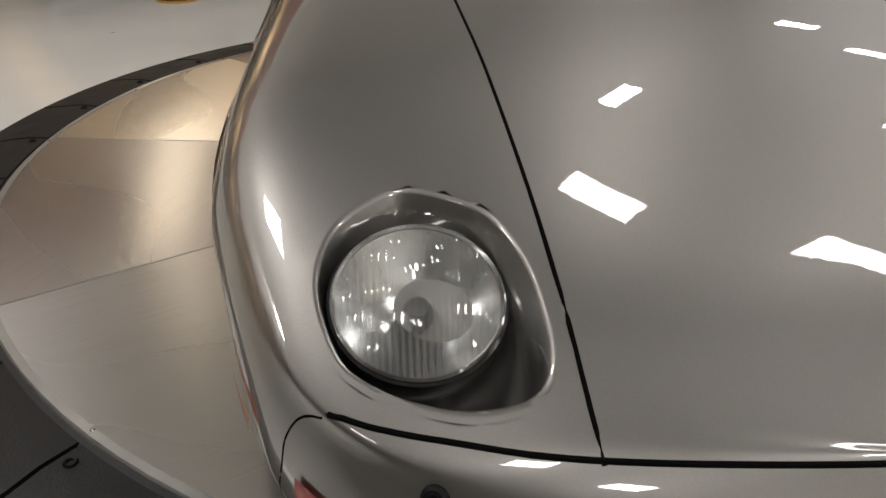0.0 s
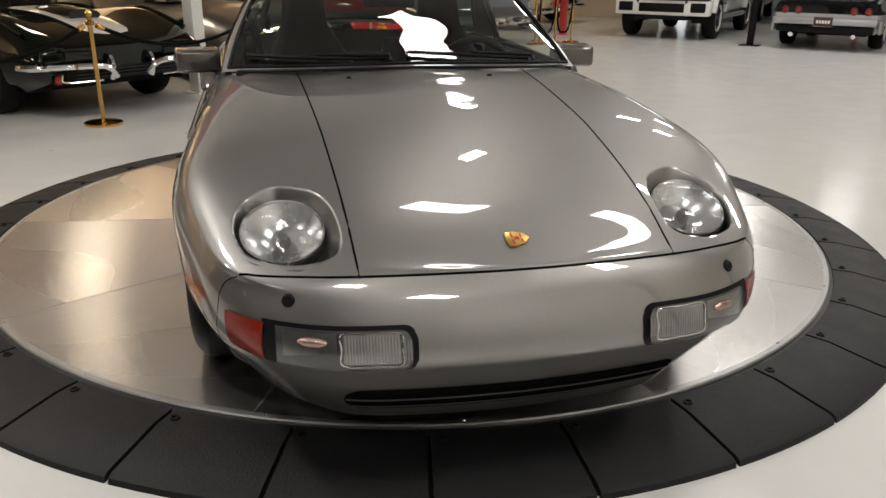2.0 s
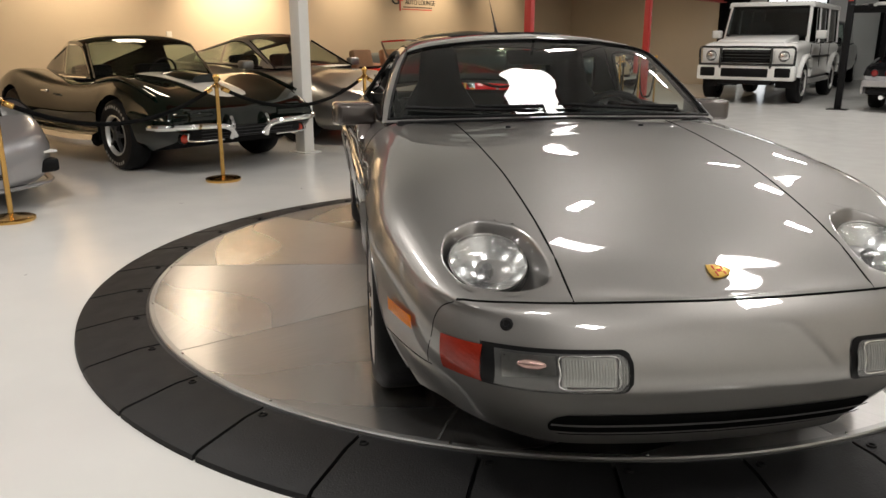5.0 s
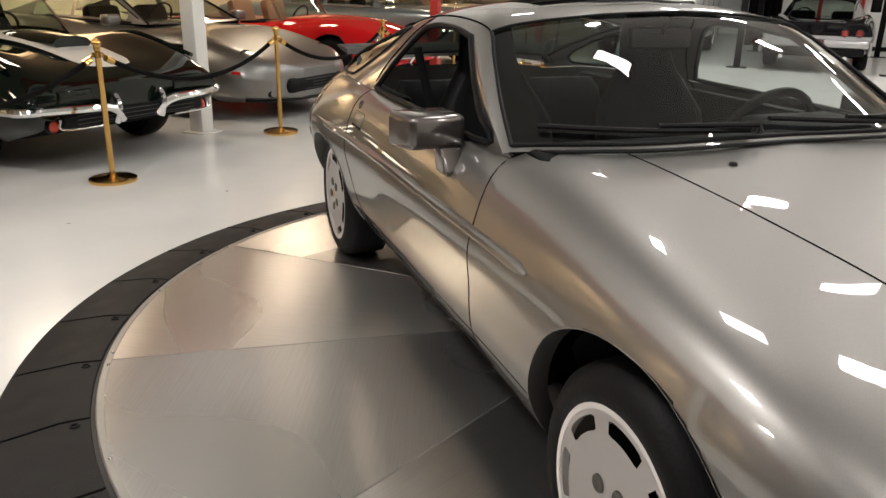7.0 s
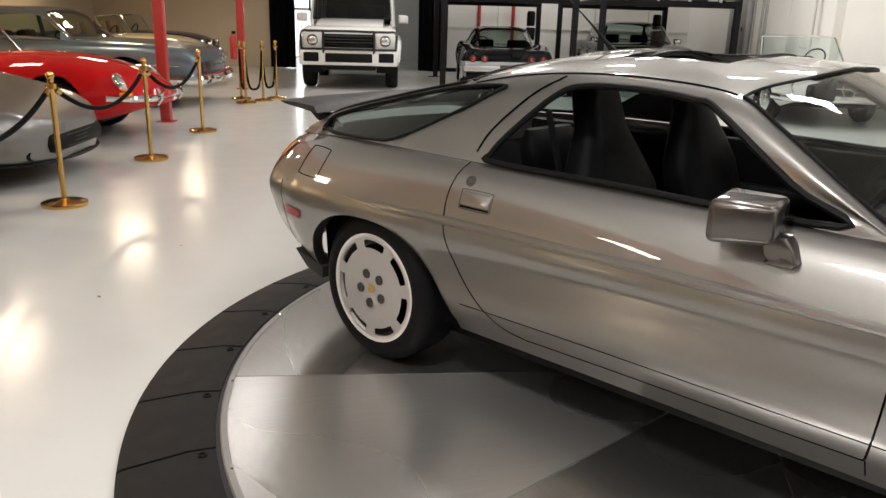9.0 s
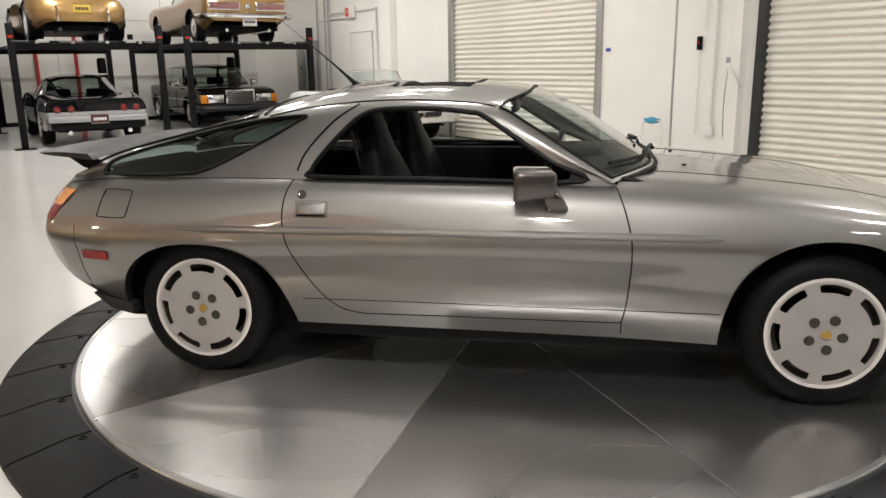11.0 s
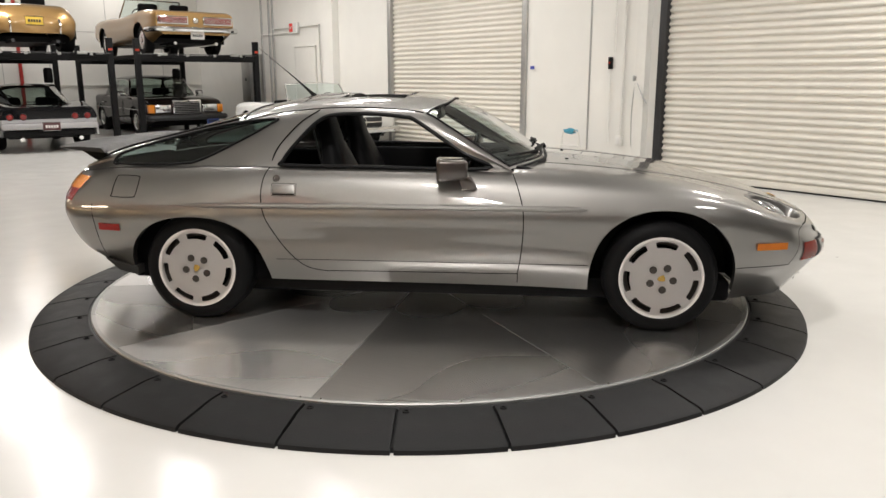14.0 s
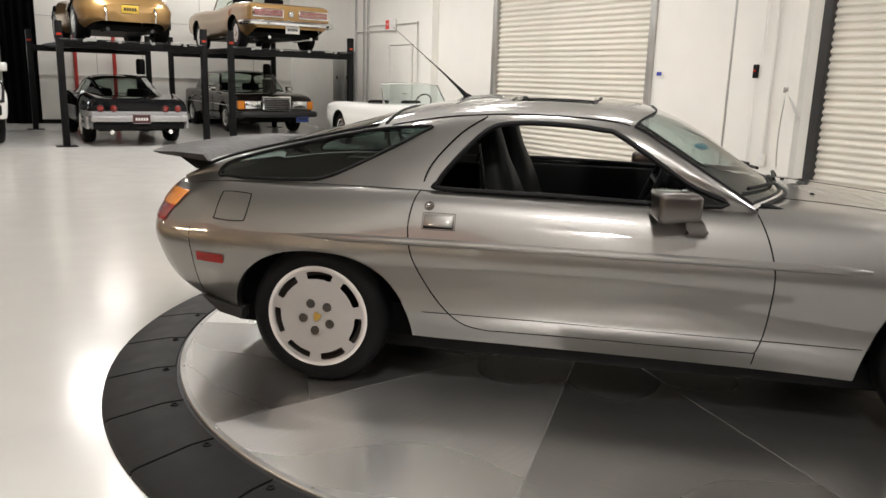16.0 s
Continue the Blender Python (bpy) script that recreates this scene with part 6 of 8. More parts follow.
                    rws[-1].append(bmx.verts.new((x - bow * q * q, q * (wa + (wb2 - wa) * t), z + .02 * (1 - q * q) * t)))
            for a, c in zip(rws, rws[1:]):
                for q in range(n - 1):
                    bmx.faces.new((a[q], a[q + 1], c[q + 1], c[q]))
            o = part(nm, bmx, mat, car)
            o.visible_shadow = False
            return o
        if kind == "open":
            screen("windscreen", F0, F1, wb_ * .93, wt * .95, .12, M_GLASS)
            fr = bmesh.new()
            for sgn in (-1, 1):
                tube([(F0[0] - .12, sgn * wb_ * .94, F0[1] - .01), (F1[0] - .12, sgn * wt * .97, F1[1])], .016, 8, bm=fr)
            tube([(F1[0] - .12 * q * q, q * wt * .96, F1[1] + .02 * (1 - q * q)) for q in np.linspace(-1, 1, 9)], .014, 8, bm=fr)
            part("window_frame", fr, M_CHROME, car)
        else:
            greenhouse(car, paint, F0, F1, R1, R0, wb_, wt, glazed)
        # seats, wheel and dark cabin
        floor_z = zl + .12
        c = bmesh.new()
        box(min(br, tr) + .25 if kind == "closed" else br + .10, -wb_ * .84, floor_z, bf_ - .10, wb_ * .84, (zbf + zbr) / 2 - .015, bm=c)
        part("cabin", c, M_CARPET, car, smooth=False)
        for sgn in (-1, 1):
            sx = (tf + (tr if kind == "closed" else br)) / 2 + .05
            sb = box(-.08, -.22, zbf - .16, .06, .22, zbf + rest, .05, 2)
            o = part("seat_back", sb, seats, car)
            o.matrix_local = Matrix.Translation((sx - .12, sgn * .36, 0)) @ Matrix.Translation((0, 0, zbf)) @ Matrix.Rotation(radians(-12), 4, "Y") @ Matrix.Translation((0, 0, -zbf))
        rg = [Vector((tf - .22 + .07 * math.sin(a), .36 + .17 * math.cos(a), zbf + .03 + .15 * math.sin(a))) for a in np.linspace(0, 2 * math.pi, 19)[:-1]]
        part("steering_wheel", tube(rg, .013, 6, True, up=(1, 0, 0)), M_BLACK, car)
    del car["shape"]
    return car


def lamp_on(car, name, x, y, z, r, face, mat_lens, mat_ring=None, tilt=0.0, squash=1.0):
    """Round lamp that faces along +x (face 1) or -x (face -1)."""
    mat_ring = mat_ring or M_CHROME
    l = new(name)
    l.parent = car
    l.matrix_local = Matrix.Translation((x, y, z)) @ Matrix.Rotation(radians(90 * face - tilt * face), 4, "Y") @ Matrix.Diagonal((squash, 1, 1, 1))
    part("ring", lathe([(r * 1.12, -.04), (r * 1.14, .0), (r * 1.05, .012), (r * .98, .004)], 28), mat_ring, l)
    part("lens", lathe([(0, .018), (r * .5, .014), (r * .85, .006), (r, -.002)], 28), mat_lens, l)
    return l


def strip(car, name, pts, r, mat, flat=1.0, label=""):
    return part(name, tube(smooth_path(pts, 5), r, 8, flat=flat), mat, car, label)


def pad(car, name, a, b, mat, bevel=.012, label=""):
    return part(name, box(*a, *b, bevel=bevel), mat, car, label)


def plate(car, x, y, z, face, mat=None, w=.30, h=.15, bars=None):
    p = new("number_plate")
    p.parent = car
    p.matrix_local = Matrix.Translation((x, y, z))
    t = .006 * face
    part("plate_panel", box(-.004, -w / 2, -h / 2, .004, w / 2, h / 2, .002), mat or M_PLATE, p)
    ink, bars = bars or M_INK, bmesh.new()
    for k in range(5):
        box(t - .001, -w * .36 + k * w * .15, -h * .18, t + .001, -w * .36 + k * w * .15 + w * .11, h * .16, bm=bars)
    part("plate_bars", bars, ink, p, smooth=False)
    part("plate_frame", tube([(0, -w / 2, -h / 2), (0, w / 2, -h / 2), (0, w / 2, h / 2), (0, -w / 2, h / 2)], .008, 6, True, up=(1, 0, 0)), M_CHROME, p)
    return p


def at_room(n, s, heading, z=0.0):
    p = ROOM @ Vector((n, s, z))
    return Matrix.Translation(p) @ Matrix.Rotation(radians(heading), 4, "Z")


# dark green fastback with a white hood stripe
c = build_car("vintage_coupe", "dark green vintage fastback coupe with white hood stripe", at_room(-6.20, 1.62, 40.5), P_GREEN,
              [(-2.22, .60), (-2.05, .76), (-1.25, .885), (0, .85), (1.25, .885), (1.85, .875), (2.12, .84), (2.20, .80)],
              [(-2.22, .66), (-1.9, .80), (-1.25, .90), (-.4, .80), (.4, .80), (1.25, .885), (1.85, .765), (2.12, .66), (2.20, .615)],
              [(-2.22, .70), (-1.9, .86), (-1.25, .90), (0, .86), (.55, .88), (1.25, .83), (1.85, .745), (2.12, .665), (2.20, .625)],
              [(-2.2, .32), (-1.7, .22), (1.7, .22), (2.1, .33), (2.2, .42)], (.345, .195, .22, "dark", 1.26, -1.23, .865),
              (.70, .26, -.45, -1.85, (.85, .83), 1.26, .75, .62, "closed"), soft=.86, flat=True, rest=.12, glazed=(.45, -.30, -.34, M_CHROME, .62))
part("hood_stripe", tube([(x, 0, curve_at([(.55, .88), (1.25, .845), (1.85, .735), (2.12, .625)], x) + .012) for x in np.linspace(.62, 2.05, 18)], [.27 - .05 * k / 17 for k in range(18)], 10, flat=.06), P_STRIPE, c, "white stinger stripe on the hood")
part("hood_scoop", tube([(x, 0, .885 - .04 * (x - .7)) for x in np.linspace(.75, 1.55, 10)], [.05, .12, .15, .17, .18, .18, .18, .17, .17, .165], 10, flat=.35), P_GREEN, c)
for sgn in (-1, 1):
    strip(c, "bumper", [(1.98, sgn * .90, .475), (2.16, sgn * .86, .48), (2.26, sgn * .55, .475), (2.27, sgn * .26, .455), (2.24, sgn * .15, .36)], .024, M_CHROME, 1.2, "chrome split bumper")
    strip(c, "bumper_guard", [(2.23, sgn * .20, .54), (2.27, sgn * .20, .46), (2.23, sgn * .20, .34)], .022, M_CHROME)
    lamp_on(c, "turn_lamp", 2.17, sgn * .66, .365, .042, 1, M_ORANGE_RED, M_BLACK)
    strip(c, "side_pipe", [(.85, sgn * .86, .27), (.3, sgn * .885, .25), (-.85, sgn * .88, .25)], .065, M_CHROME, 1.1, "finned chrome side pipe")
    wl = bmesh.new()
    for k in range(18):
        a_ = radians((k % 9) * 9.5 + (k // 9) * 180 + 40)
        add_mesh(wl, [(r_ * math.cos(a_ + d_), r_ * math.sin(a_ + d_), .0065) for r_, d_ in ((.262, -.05), (.262, .05), (.292, .045), (.292, -.045))], [(0, 1, 2, 3)])
    part("tyre_marking", wl, M_TYRE_MARK, c, "white bars of tyre lettering").matrix_local = Matrix.Translation((1.26, sgn * .868, .345)) @ Matrix.Rotation(radians(90 if sgn < 0 else -90), 4, "X")
pad(c, "grille", (2.10, -.62, .345), (2.235, .62, .45), M_BLACK, .03)
for sgn in (-1, 1):
    strip(c, "grille_trim", [(2.245, sgn * .66, .42), (2.25, sgn * .64, .35), (2.255, sgn * .30, .34)], .008, M_CHROME)
    pad(c, "lamp_door", (2.17, sgn * .36, .505), (2.214, sgn * .78, .60), P_GREEN, .012, "closed hidden-headlamp door")
    strip(c, "fender_ridge", [(1.95, sgn * .80, .735), (1.45, sgn * .79, .865), (1.20, sgn * .785, .888), (.80, sgn * .77, .84)], .018, P_GREEN)
for k in range(3):
    strip(c, "grille_bar", [(2.236, -.52, .37 + .03 * k), (2.240, 0, .37 + .03 * k), (2.236, .52, .37 + .03 * k)], .003, M_DARK_METAL)
pad(c, "door_handle", (-.30, -.895, .70), (-.16, -.865, .725), M_CHROME, .006)

# warm silver grand tourer
c = build_car("grand_tourer", "silver grand touring coupe with an oval grille", at_room(-6.52, 4.05, 45), P_SILVER_GT,
              [(-2.36, .62), (-2.15, .82), (-1.3, .95), (0, .92), (1.3, .95), (1.95, .90), (2.22, .74), (2.36, .40)],
              [(-2.36, .74), (-2.0, .86), (-1.3, .90), (0, .84), (.6, .82), (1.3, .80), (1.95, .66), (2.22, .56), (2.36, .50)],
              [(-2.36, .78), (-2.0, .92), (-1.3, .95), (0, .90), (.6, .90), (1.3, .82), (1.95, .67), (2.22, .57), (2.36, .51)],
              [(-2.3, .30), (-1.8, .18), (1.8, .18), (2.36, .20)], (.335, .22, .24, "five", 1.32, -1.28, .93),
              (.92, .12, -.45, -1.85, (.88, .92), 1.285, .78, .57, "closed"), soft=.84, rest=.16, glazed=(.66, -.36, -1.10, M_BLACK, .35))
pad(c, "grille", (2.16, -.50, .255), (2.385, .50, .425), M_BLACK, .07, "black oval grille opening")
for k in range(4):
    strip(c, "grille_bar", [(2.35, -.40, .295 + .03 * k), (2.388, 0, .295 + .03 * k), (2.35, .40, .295 + .03 * k)], .004, M_DARK_METAL)
for sgn in (-1, 1):
    lamp_on(c, "fog_lamp", 2.255, sgn * .62, .275, .06, 1, M_LENS, M_BLACK, 0, .6)
    lamp_on(c, "headlamp", 2.00, sgn * .66, .625, .085, 1, M_REFLECTOR, M_SEAM_AND_SHADE, 45, .8)
    pad(c, "side_marker", (1.98, sgn * .885, .47), (2.08, sgn * .90, .50), M_RED_LENS, .004)
    part("door_mirror", box(-.06, -.09, -.055, .06, .09, .055, .03, 3), P_SILVER_GT, c).matrix_local = Matrix.Translation((.55, sgn * .98, .93))
part("lower_lip", tube(smooth_path([(2.05, -.80, .21), (2.28, -.55, .20), (2.37, 0, .20), (2.28, .55, .20), (2.05, .80, .21)], 5), .03, 8, flat=.5), M_BLACK, c)

# red roadster with a long hood
c = build_car("vintage_roadster", "bright red vintage roadster with faired headlamps", at_room(-6.32, 6.45, 45), P_RED,
              [(-2.22, .46), (-1.95, .68), (-1.2, .80), (0, .79), (1.2, .80), (1.75, .73), (2.08, .54), (2.22, .26)],
              [(-2.22, .66), (-1.9, .76), (-1.2, .82), (-.3, .76), (.4, .77), (1.2, .80), (1.75, .70), (2.08, .57), (2.22, .49)],
              [(-2.22, .68), (-1.9, .80), (-1.2, .86), (-.3, .80), (.4, .90), (1.2, .90), (1.75, .78), (2.08, .62), (2.22, .51)],
              [(-2.2, .40), (-1.7, .22), (1.6, .22), (2.2, .38)], (.325, .20, .18, "wire", 1.22, -1.20, .745),
              (.50, .22, 0, -.95, .82, 1.20, .62, .52, "open"), soft=.80, seats=M_TAN)
part("mouth", lathe([(.0, -.05), (.30, -.05), (.315, .01), (.335, .02), (.345, -.01)], 36), M_CHROME, c, "chrome-rimmed oval air intake").matrix_local = Matrix.Translation((2.20, 0, .455)) @ Matrix.Rotation(radians(90), 4, "Y") @ Matrix.Diagonal((.24, 1, 1, 1))
# near-black block put in as the shade inside the intake
pad(c, "mouth_void_shade", (2.10, -.27, .41), (2.205, .27, .50), M_SEAM_AND_SHADE, .03)
strip(c, "mouth_bar", [(2.235, -.30, .455), (2.25, 0, .455), (2.235, .30, .455)], .010, M_CHROME)
for sgn in (-1, 1):
    strip(c, "bumper", [(1.78, sgn * .74, .47), (2.02, sgn * .64, .465), (2.16, sgn * .50, .46), (2.22, sgn * .36, .455)], .026, M_CHROME, 1.3, "slim chrome bumper")
    strip(c, "overrider", [(2.20, sgn * .40, .56), (2.25, sgn * .39, .47), (2.20, sgn * .40, .38)], .02, M_CHROME)
    lamp_on(c, "headlamp", 1.90, sgn * .565, .630, .085, 1, M_REFLECTOR, M_CHROME, 38, 1.25)
    pad(c, "turn_lamp", (1.90, sgn * .60, .495), (2.02, sgn * .70, .535), M_AMBER, .015)

# pale blue hardtop with a squared front
c = build_car("hardtop_coupe", "pale blue metallic vintage hardtop with chrome bumper", at_room(-7.05, 9.75, 45), P_BLUE,
              [(-2.65, .86), (-2.3, .93), (-1.5, .97), (0, .98), (1.5, .97), (2.3, .955), (2.56, .93), (2.62, .90)],
              [(-2.65, .86), (-2.3, .92), (-1.5, .95), (0, .90), (1.0, .90), (1.9, .89), (2.45, .83), (2.62, .72)],
              [(-2.65, .88), (-2.3, .95), (-1.5, .97), (0, .95), (1.0, .97), (1.9, .93), (2.45, .85), (2.62, .73)],
              [(-2.6, .36), (-2.0, .24), (2.0, .24), (2.6, .36)], (.345, .19, .20, "cover", 1.62, -1.42, .86),
              (1.05, .42, -.85, -1.75, (.92, .95), 1.365, .86, .66, "closed"), soft=.95, flat=True, rest=.12, glazed=(.84, -.25, -.98, M_CHROME, .1))
pad(c, "grille", (2.56, -.62, .50), (2.64, .62, .66), M_DARK_METAL, .01, "dark grille with fine bars")
for k in range(6):
    strip(c, "grille_bar", [(2.645, -.60, .515 + .026 * k), (2.65, 0, .515 + .026 * k), (2.645, .60, .515 + .026 * k)], .005, M_CHROME)
strip(c, "bumper", [(2.20, -1.0, .43), (2.58, -.97, .43), (2.70, -.80, .43), (2.74, 0, .43), (2.70, .80, .43), (2.58, .97, .43), (2.20, 1.0, .43)], .07, M_CHROME, 1.1, "heavy chrome bumper")
for sgn in (-1, 1):
    for k in (0, 1):
        lamp_on(c, "headlamp", 2.62, sgn * .79, .66 - .145 * k, .065, 1, M_REFLECTOR)
    strip(c, "side_spear", [(2.4, sgn * .965, .62), (0, sgn * .985, .63), (-2.4, sgn * .94, .62)], .010, M_CHROME)

# cream and navy tourers at the far end of the row
for nm, lb, n_, s_, pt, sx in (("vintage_convertible", "cream vintage convertible with an open cabin", -7.4, 13.2, P_CREAM, 1.0), ("vintage_tourer", "dark navy vintage open tourer", -7.9, 15.9, P_NAVY, 1.04)):
    c = build_car(nm, lb, at_room(n_, s_, 42), pt,
                  [(-2.1, .60), (-1.8, .76), (-1.2, .82), (0, .80), (1.2, .80), (1.7, .74), (1.95, .62), (2.05, .50)],
                  [(-2.1, .66), (-1.8, .80), (-1.2, .86), (-.3, .84), (.4, .86), (1.2, .86), (1.7, .80), (1.95, .70), (2.05, .60)],
                  [(-2.1, .70), (-1.8, .84), (-1.2, .90), (-.3, .88), (.4, .94), (1.2, .94), (1.7, .88), (1.95, .76), (2.05, .64)],
                  [(-2.0, .40), (-1.6, .24), (1.6, .24), (2.0, .36)], (.33, .19, .17, "wire", 1.22, -1.15, .735),
                  (.52, .30, 0, -.9, .88, 1.25, .64, .58, "open"), soft=.84, seats=M_TAN)
    part("grille_shell", lathe([(.16, -.06), (.19, -.02), (.185, .02), (.17, .03), (.15, .0)], 28), M_CHROME, c, "chrome grille shell").matrix_local = Matrix.Translation((2.02, 0, .60)) @ Matrix.Rotation(radians(90), 4, "Y") @ Matrix.Diagonal((1.0, 1.25, 1, 1))
    pad(c, "grille", (1.98, -.20, .46), (2.04, .20, .73), M_DARK_METAL, .02)
    strip(c, "bumper", [(1.85, -.80, .42), (2.12, -.66, .42), (2.18, 0, .42), (2.12, .66, .42), (1.85, .80, .42)], .045, M_CHROME, 1.3)
    for sgn in (-1, 1):
        lamp_on(c, "headlamp", 1.98, sgn * .54, .68, .09, 1, M_REFLECTOR)
        lamp_on(c, "spot_lamp", 2.12, sgn * .34, .52, .06, 1, M_REFLECTOR)

# bright silver rear-engined coupe at the near end of the row
c = build_car("modern_coupe", "bright silver modern coupe with oval headlamps", at_room(-6.20, -1.18, 45), P_SILVER,
              [(-2.24, .60), (-2.0, .80), (-1.2, .92), (0, .88), (1.2, .90), (1.8, .86), (2.1, .72), (2.25, .40)],
              [(-2.24, .74), (-1.9, .84), (-1.2, .88), (-.2, .82), (.6, .80), (1.2, .80), (1.75, .70), (2.08, .56), (2.25, .46)],
              [(-2.24, .78), (-1.9, .90), (-1.2, .95), (-.2, .90), (.6, .88), (1.2, .80), (1.75, .68), (2.08, .56), (2.25, .47)],
              [(-2.2, .28), (-1.7, .16), (1.7, .16), (2.25, .18)], (.34, .25, .24, "five", 1.25, -1.20, .90),
              (.82, .12, -.50, -1.85, (.86, .88), 1.28, .76, .56, "closed"), soft=.86, rest=.16, glazed=(.58, -.42, -1.05, M_BLACK, .4))
for sgn in (-1, 1):
    lamp_on(c, "headlamp", 1.83, sgn * .655, .672, .112, 1, M_LAMP_SILVER, M_BLACK, 40, 1.35)
    pad(c, "side_intake", (1.98, sgn * .52, .235), (2.14, sgn * .80, .345), M_BLACK, .03, "black slatted side intake")
    for k in range(3):
        strip(c, "intake_slat", [(2.13, sgn * .55, .26 + .03 * k), (2.09, sgn * .70, .26 + .03 * k), (1.98, sgn * .80, .26 + .03 * k)], .006, M_GALV)
    pad(c, "running_lamp", (1.96, sgn * .60, .385), (2.12, sgn * .80, .405), M_PLATE, .008)
pad(c, "centre_intake", (2.15, -.36, .215), (2.25, .36, .315), M_BLACK, .03)
part("front_lip", tube(smooth_path([(1.75, -.86, .17), (2.08, -.72, .165), (2.26, -.36, .165), (2.28, 0, .165), (2.26, .36, .165), (2.08, .72, .165), (1.75, .86, .17)], 5), .03, 8, flat=.5), P_SILVER, c)

# white box-shaped off-road car
GW = Matrix.Translation((-10.75, 7.17, -0.015)) @ Matrix.Rotation(radians(-44), 4, "Z") @ Matrix.Scale(1.04, 4) @ Matrix.Translation((-2.02, 0, 0))
c = build_car("off_road_car", "white boxy off-road car with black grille guard", GW, P_WHITE,
              [(-2.1, .84), (-1.9, .86), (-1, .86), (0, .86), (1.0, .86), (1.9, .855), (2.02, .85), (2.06, .84)],
              [(-2.1, 1.08), (-1.9, 1.10), (-1, 1.10), (0, 1.10), (.8, 1.13), (1.0, 1.14), (1.9, 1.10), (2.02, 1.06), (2.06, 1.02)],
              [(-2.1, 1.10), (-1.9, 1.12), (-1, 1.12), (0, 1.12), (.8, 1.18), (1.0, 1.19), (1.9, 1.13), (2.02, 1.07), (2.06, 1.03)],
              [(-2.1, .50), (-1.5, .42), (1.5, .42), (2.06, .48)], (.385, .25, .24, "dark", 1.38, -1.42, .90),
              None, tuck=1.0, soft=.97, flat=True)
for pts in (((.90, .79, 1.12), (.64, .745, 1.84)), ((-.05, .80, 1.12), (-.05, .765, 1.86)), ((-.95, .80, 1.12), (-.95, .765, 1.86)), ((-2.02, .80, 1.12), (-1.98, .765, 1.84))):
    for sgn in (-1, 1):
        part("pillar", tube([(x, y * sgn, z) for x, y, z in pts], .040, 8), P_WHITE, c)
rfm = box(-2.07, -.815, 1.80, .70, .815, 1.91, .05, 4)
for v in rfm.verts:
    if v.co.z > 1.85:
        v.co.z += .02 * (1 - (v.co.y / .82) ** 2)
part("roof", rfm, P_WHITE, c, "white roof with rain gutters")
for sgn in (-1, 1):
    part("rain_gutter", tube([(.70, sgn * .80, 1.815), (-2.05, sgn * .80, 1.815)], .016, 6), P_WHITE, c)
    for a, b_ in ((.80, .0), (-.10, -.90), (-1.0, -1.95)):
        g = bmesh.new()
        xt = a - .20 if a > .5 else a
        add_mesh(g, [(a, sgn * .795, 1.14), (b_, sgn * .795, 1.14), (b_, sgn * .765, 1.80), (xt, sgn * .765, 1.80)], [(0, 1, 2, 3)])
        part("side_window", g, M_GLASS_BLACK, c).visible_shadow = False
        part("window_seal", tube([(a, sgn * .80, 1.14), (b_, sgn * .80, 1.14), (b_, sgn * .77, 1.80), (xt, sgn * .77, 1.80)], .014, 6, True, up=(0, 1, 0)), M_BLACK, c)
    for xd in (.86, -.04, -.93):
        part("door_gap", tube([(xd, sgn * .868, .56), (xd, sgn * .868, 1.10)], .006, 6), M_SEAM_AND_SHADE, c)
    part("rub_strip", tube([(.98, sgn * .872, .86), (-.98, sgn * .872, .86)], .022, 6), M_BLACK, c)
    part("fender_flare", tube(smooth_path([(1.82, sgn * .89, .50), (1.76, sgn * .91, .72), (1.55, sgn * .92, .86), (1.20, sgn * .92, .86), (1.0, sgn * .91, .72), (.94, sgn * .89, .50)], 5), .05, 8), P_WHITE, c)
    part("fender_flare", tube(smooth_path([(-1.0, sgn * .89, .50), (-1.06, sgn * .91, .72), (-1.25, sgn * .92, .86), (-1.60, sgn * .92, .86), (-1.80, sgn * .91, .72), (-1.86, sgn * .89, .50)], 5), .05, 8), P_WHITE, c)
    hl_ = new("headlamp")
    hl_.parent = c
    part("lamp_box", box(1.98, sgn * .48, .76, 2.08, sgn * .84, 1.00, .02), P_WHITE, hl_)
    part("lamp_panel", box(2.07, sgn * .50, .78, 2.09, sgn * .82, .985, .01), P_WHITE, hl_)
    lamp_on(c, "lamp_eye", 2.09, sgn * .665, .885, .088, 1, M_BOWL, M_DARK_METAL)
    strip(c, "grille_guard", [(2.13, sgn * .86, .72), (2.15, sgn * .86, 1.02), (2.17, sgn * .70, 1.045), (2.17, sgn * .46, 1.045)], .022, M_GLOSS_BLACK)
    strip(c, "grille_guard", [(2.17, sgn * .46, .66), (2.18, sgn * .46, .80), (2.18, sgn * .46, 1.045)], .026, M_GLOSS_BLACK)
    pad(c, "bumper_intake", (2.14, sgn * .54, .50), (2.205, sgn * .83, .68), M_BLACK, .03)
    mr = part("door_mirror", box(-.06, -.10, -.08, .06, .10, .08, .03, 3), P_WHITE, c)
    mr.matrix_local = Matrix.Translation((.72, sgn * 1.0, 1.28))
    pad(c, "fender_lamp", (1.60, sgn * .66, 1.085), (1.78, sgn * .78, 1.14), M_PLATE, .02)
    strip(c, "side_step", [(.95, sgn * .88, .40), (-.95, sgn * .88, .40)], .05, M_GALV)
g = bmesh.new()
add_mesh(g, [(.90, -.75, 1.27), (.90, .75, 1.27), (.675, .71, 1.81), (.675, -.71, 1.81)], [(0, 1, 2, 3)])
part("windscreen", g, M_GLASS_BLACK, c).visible_shadow = False
pad(c, "cabin", (-1.9, -.72, .7), (.6, .72, 1.12), M_CARPET, .02)
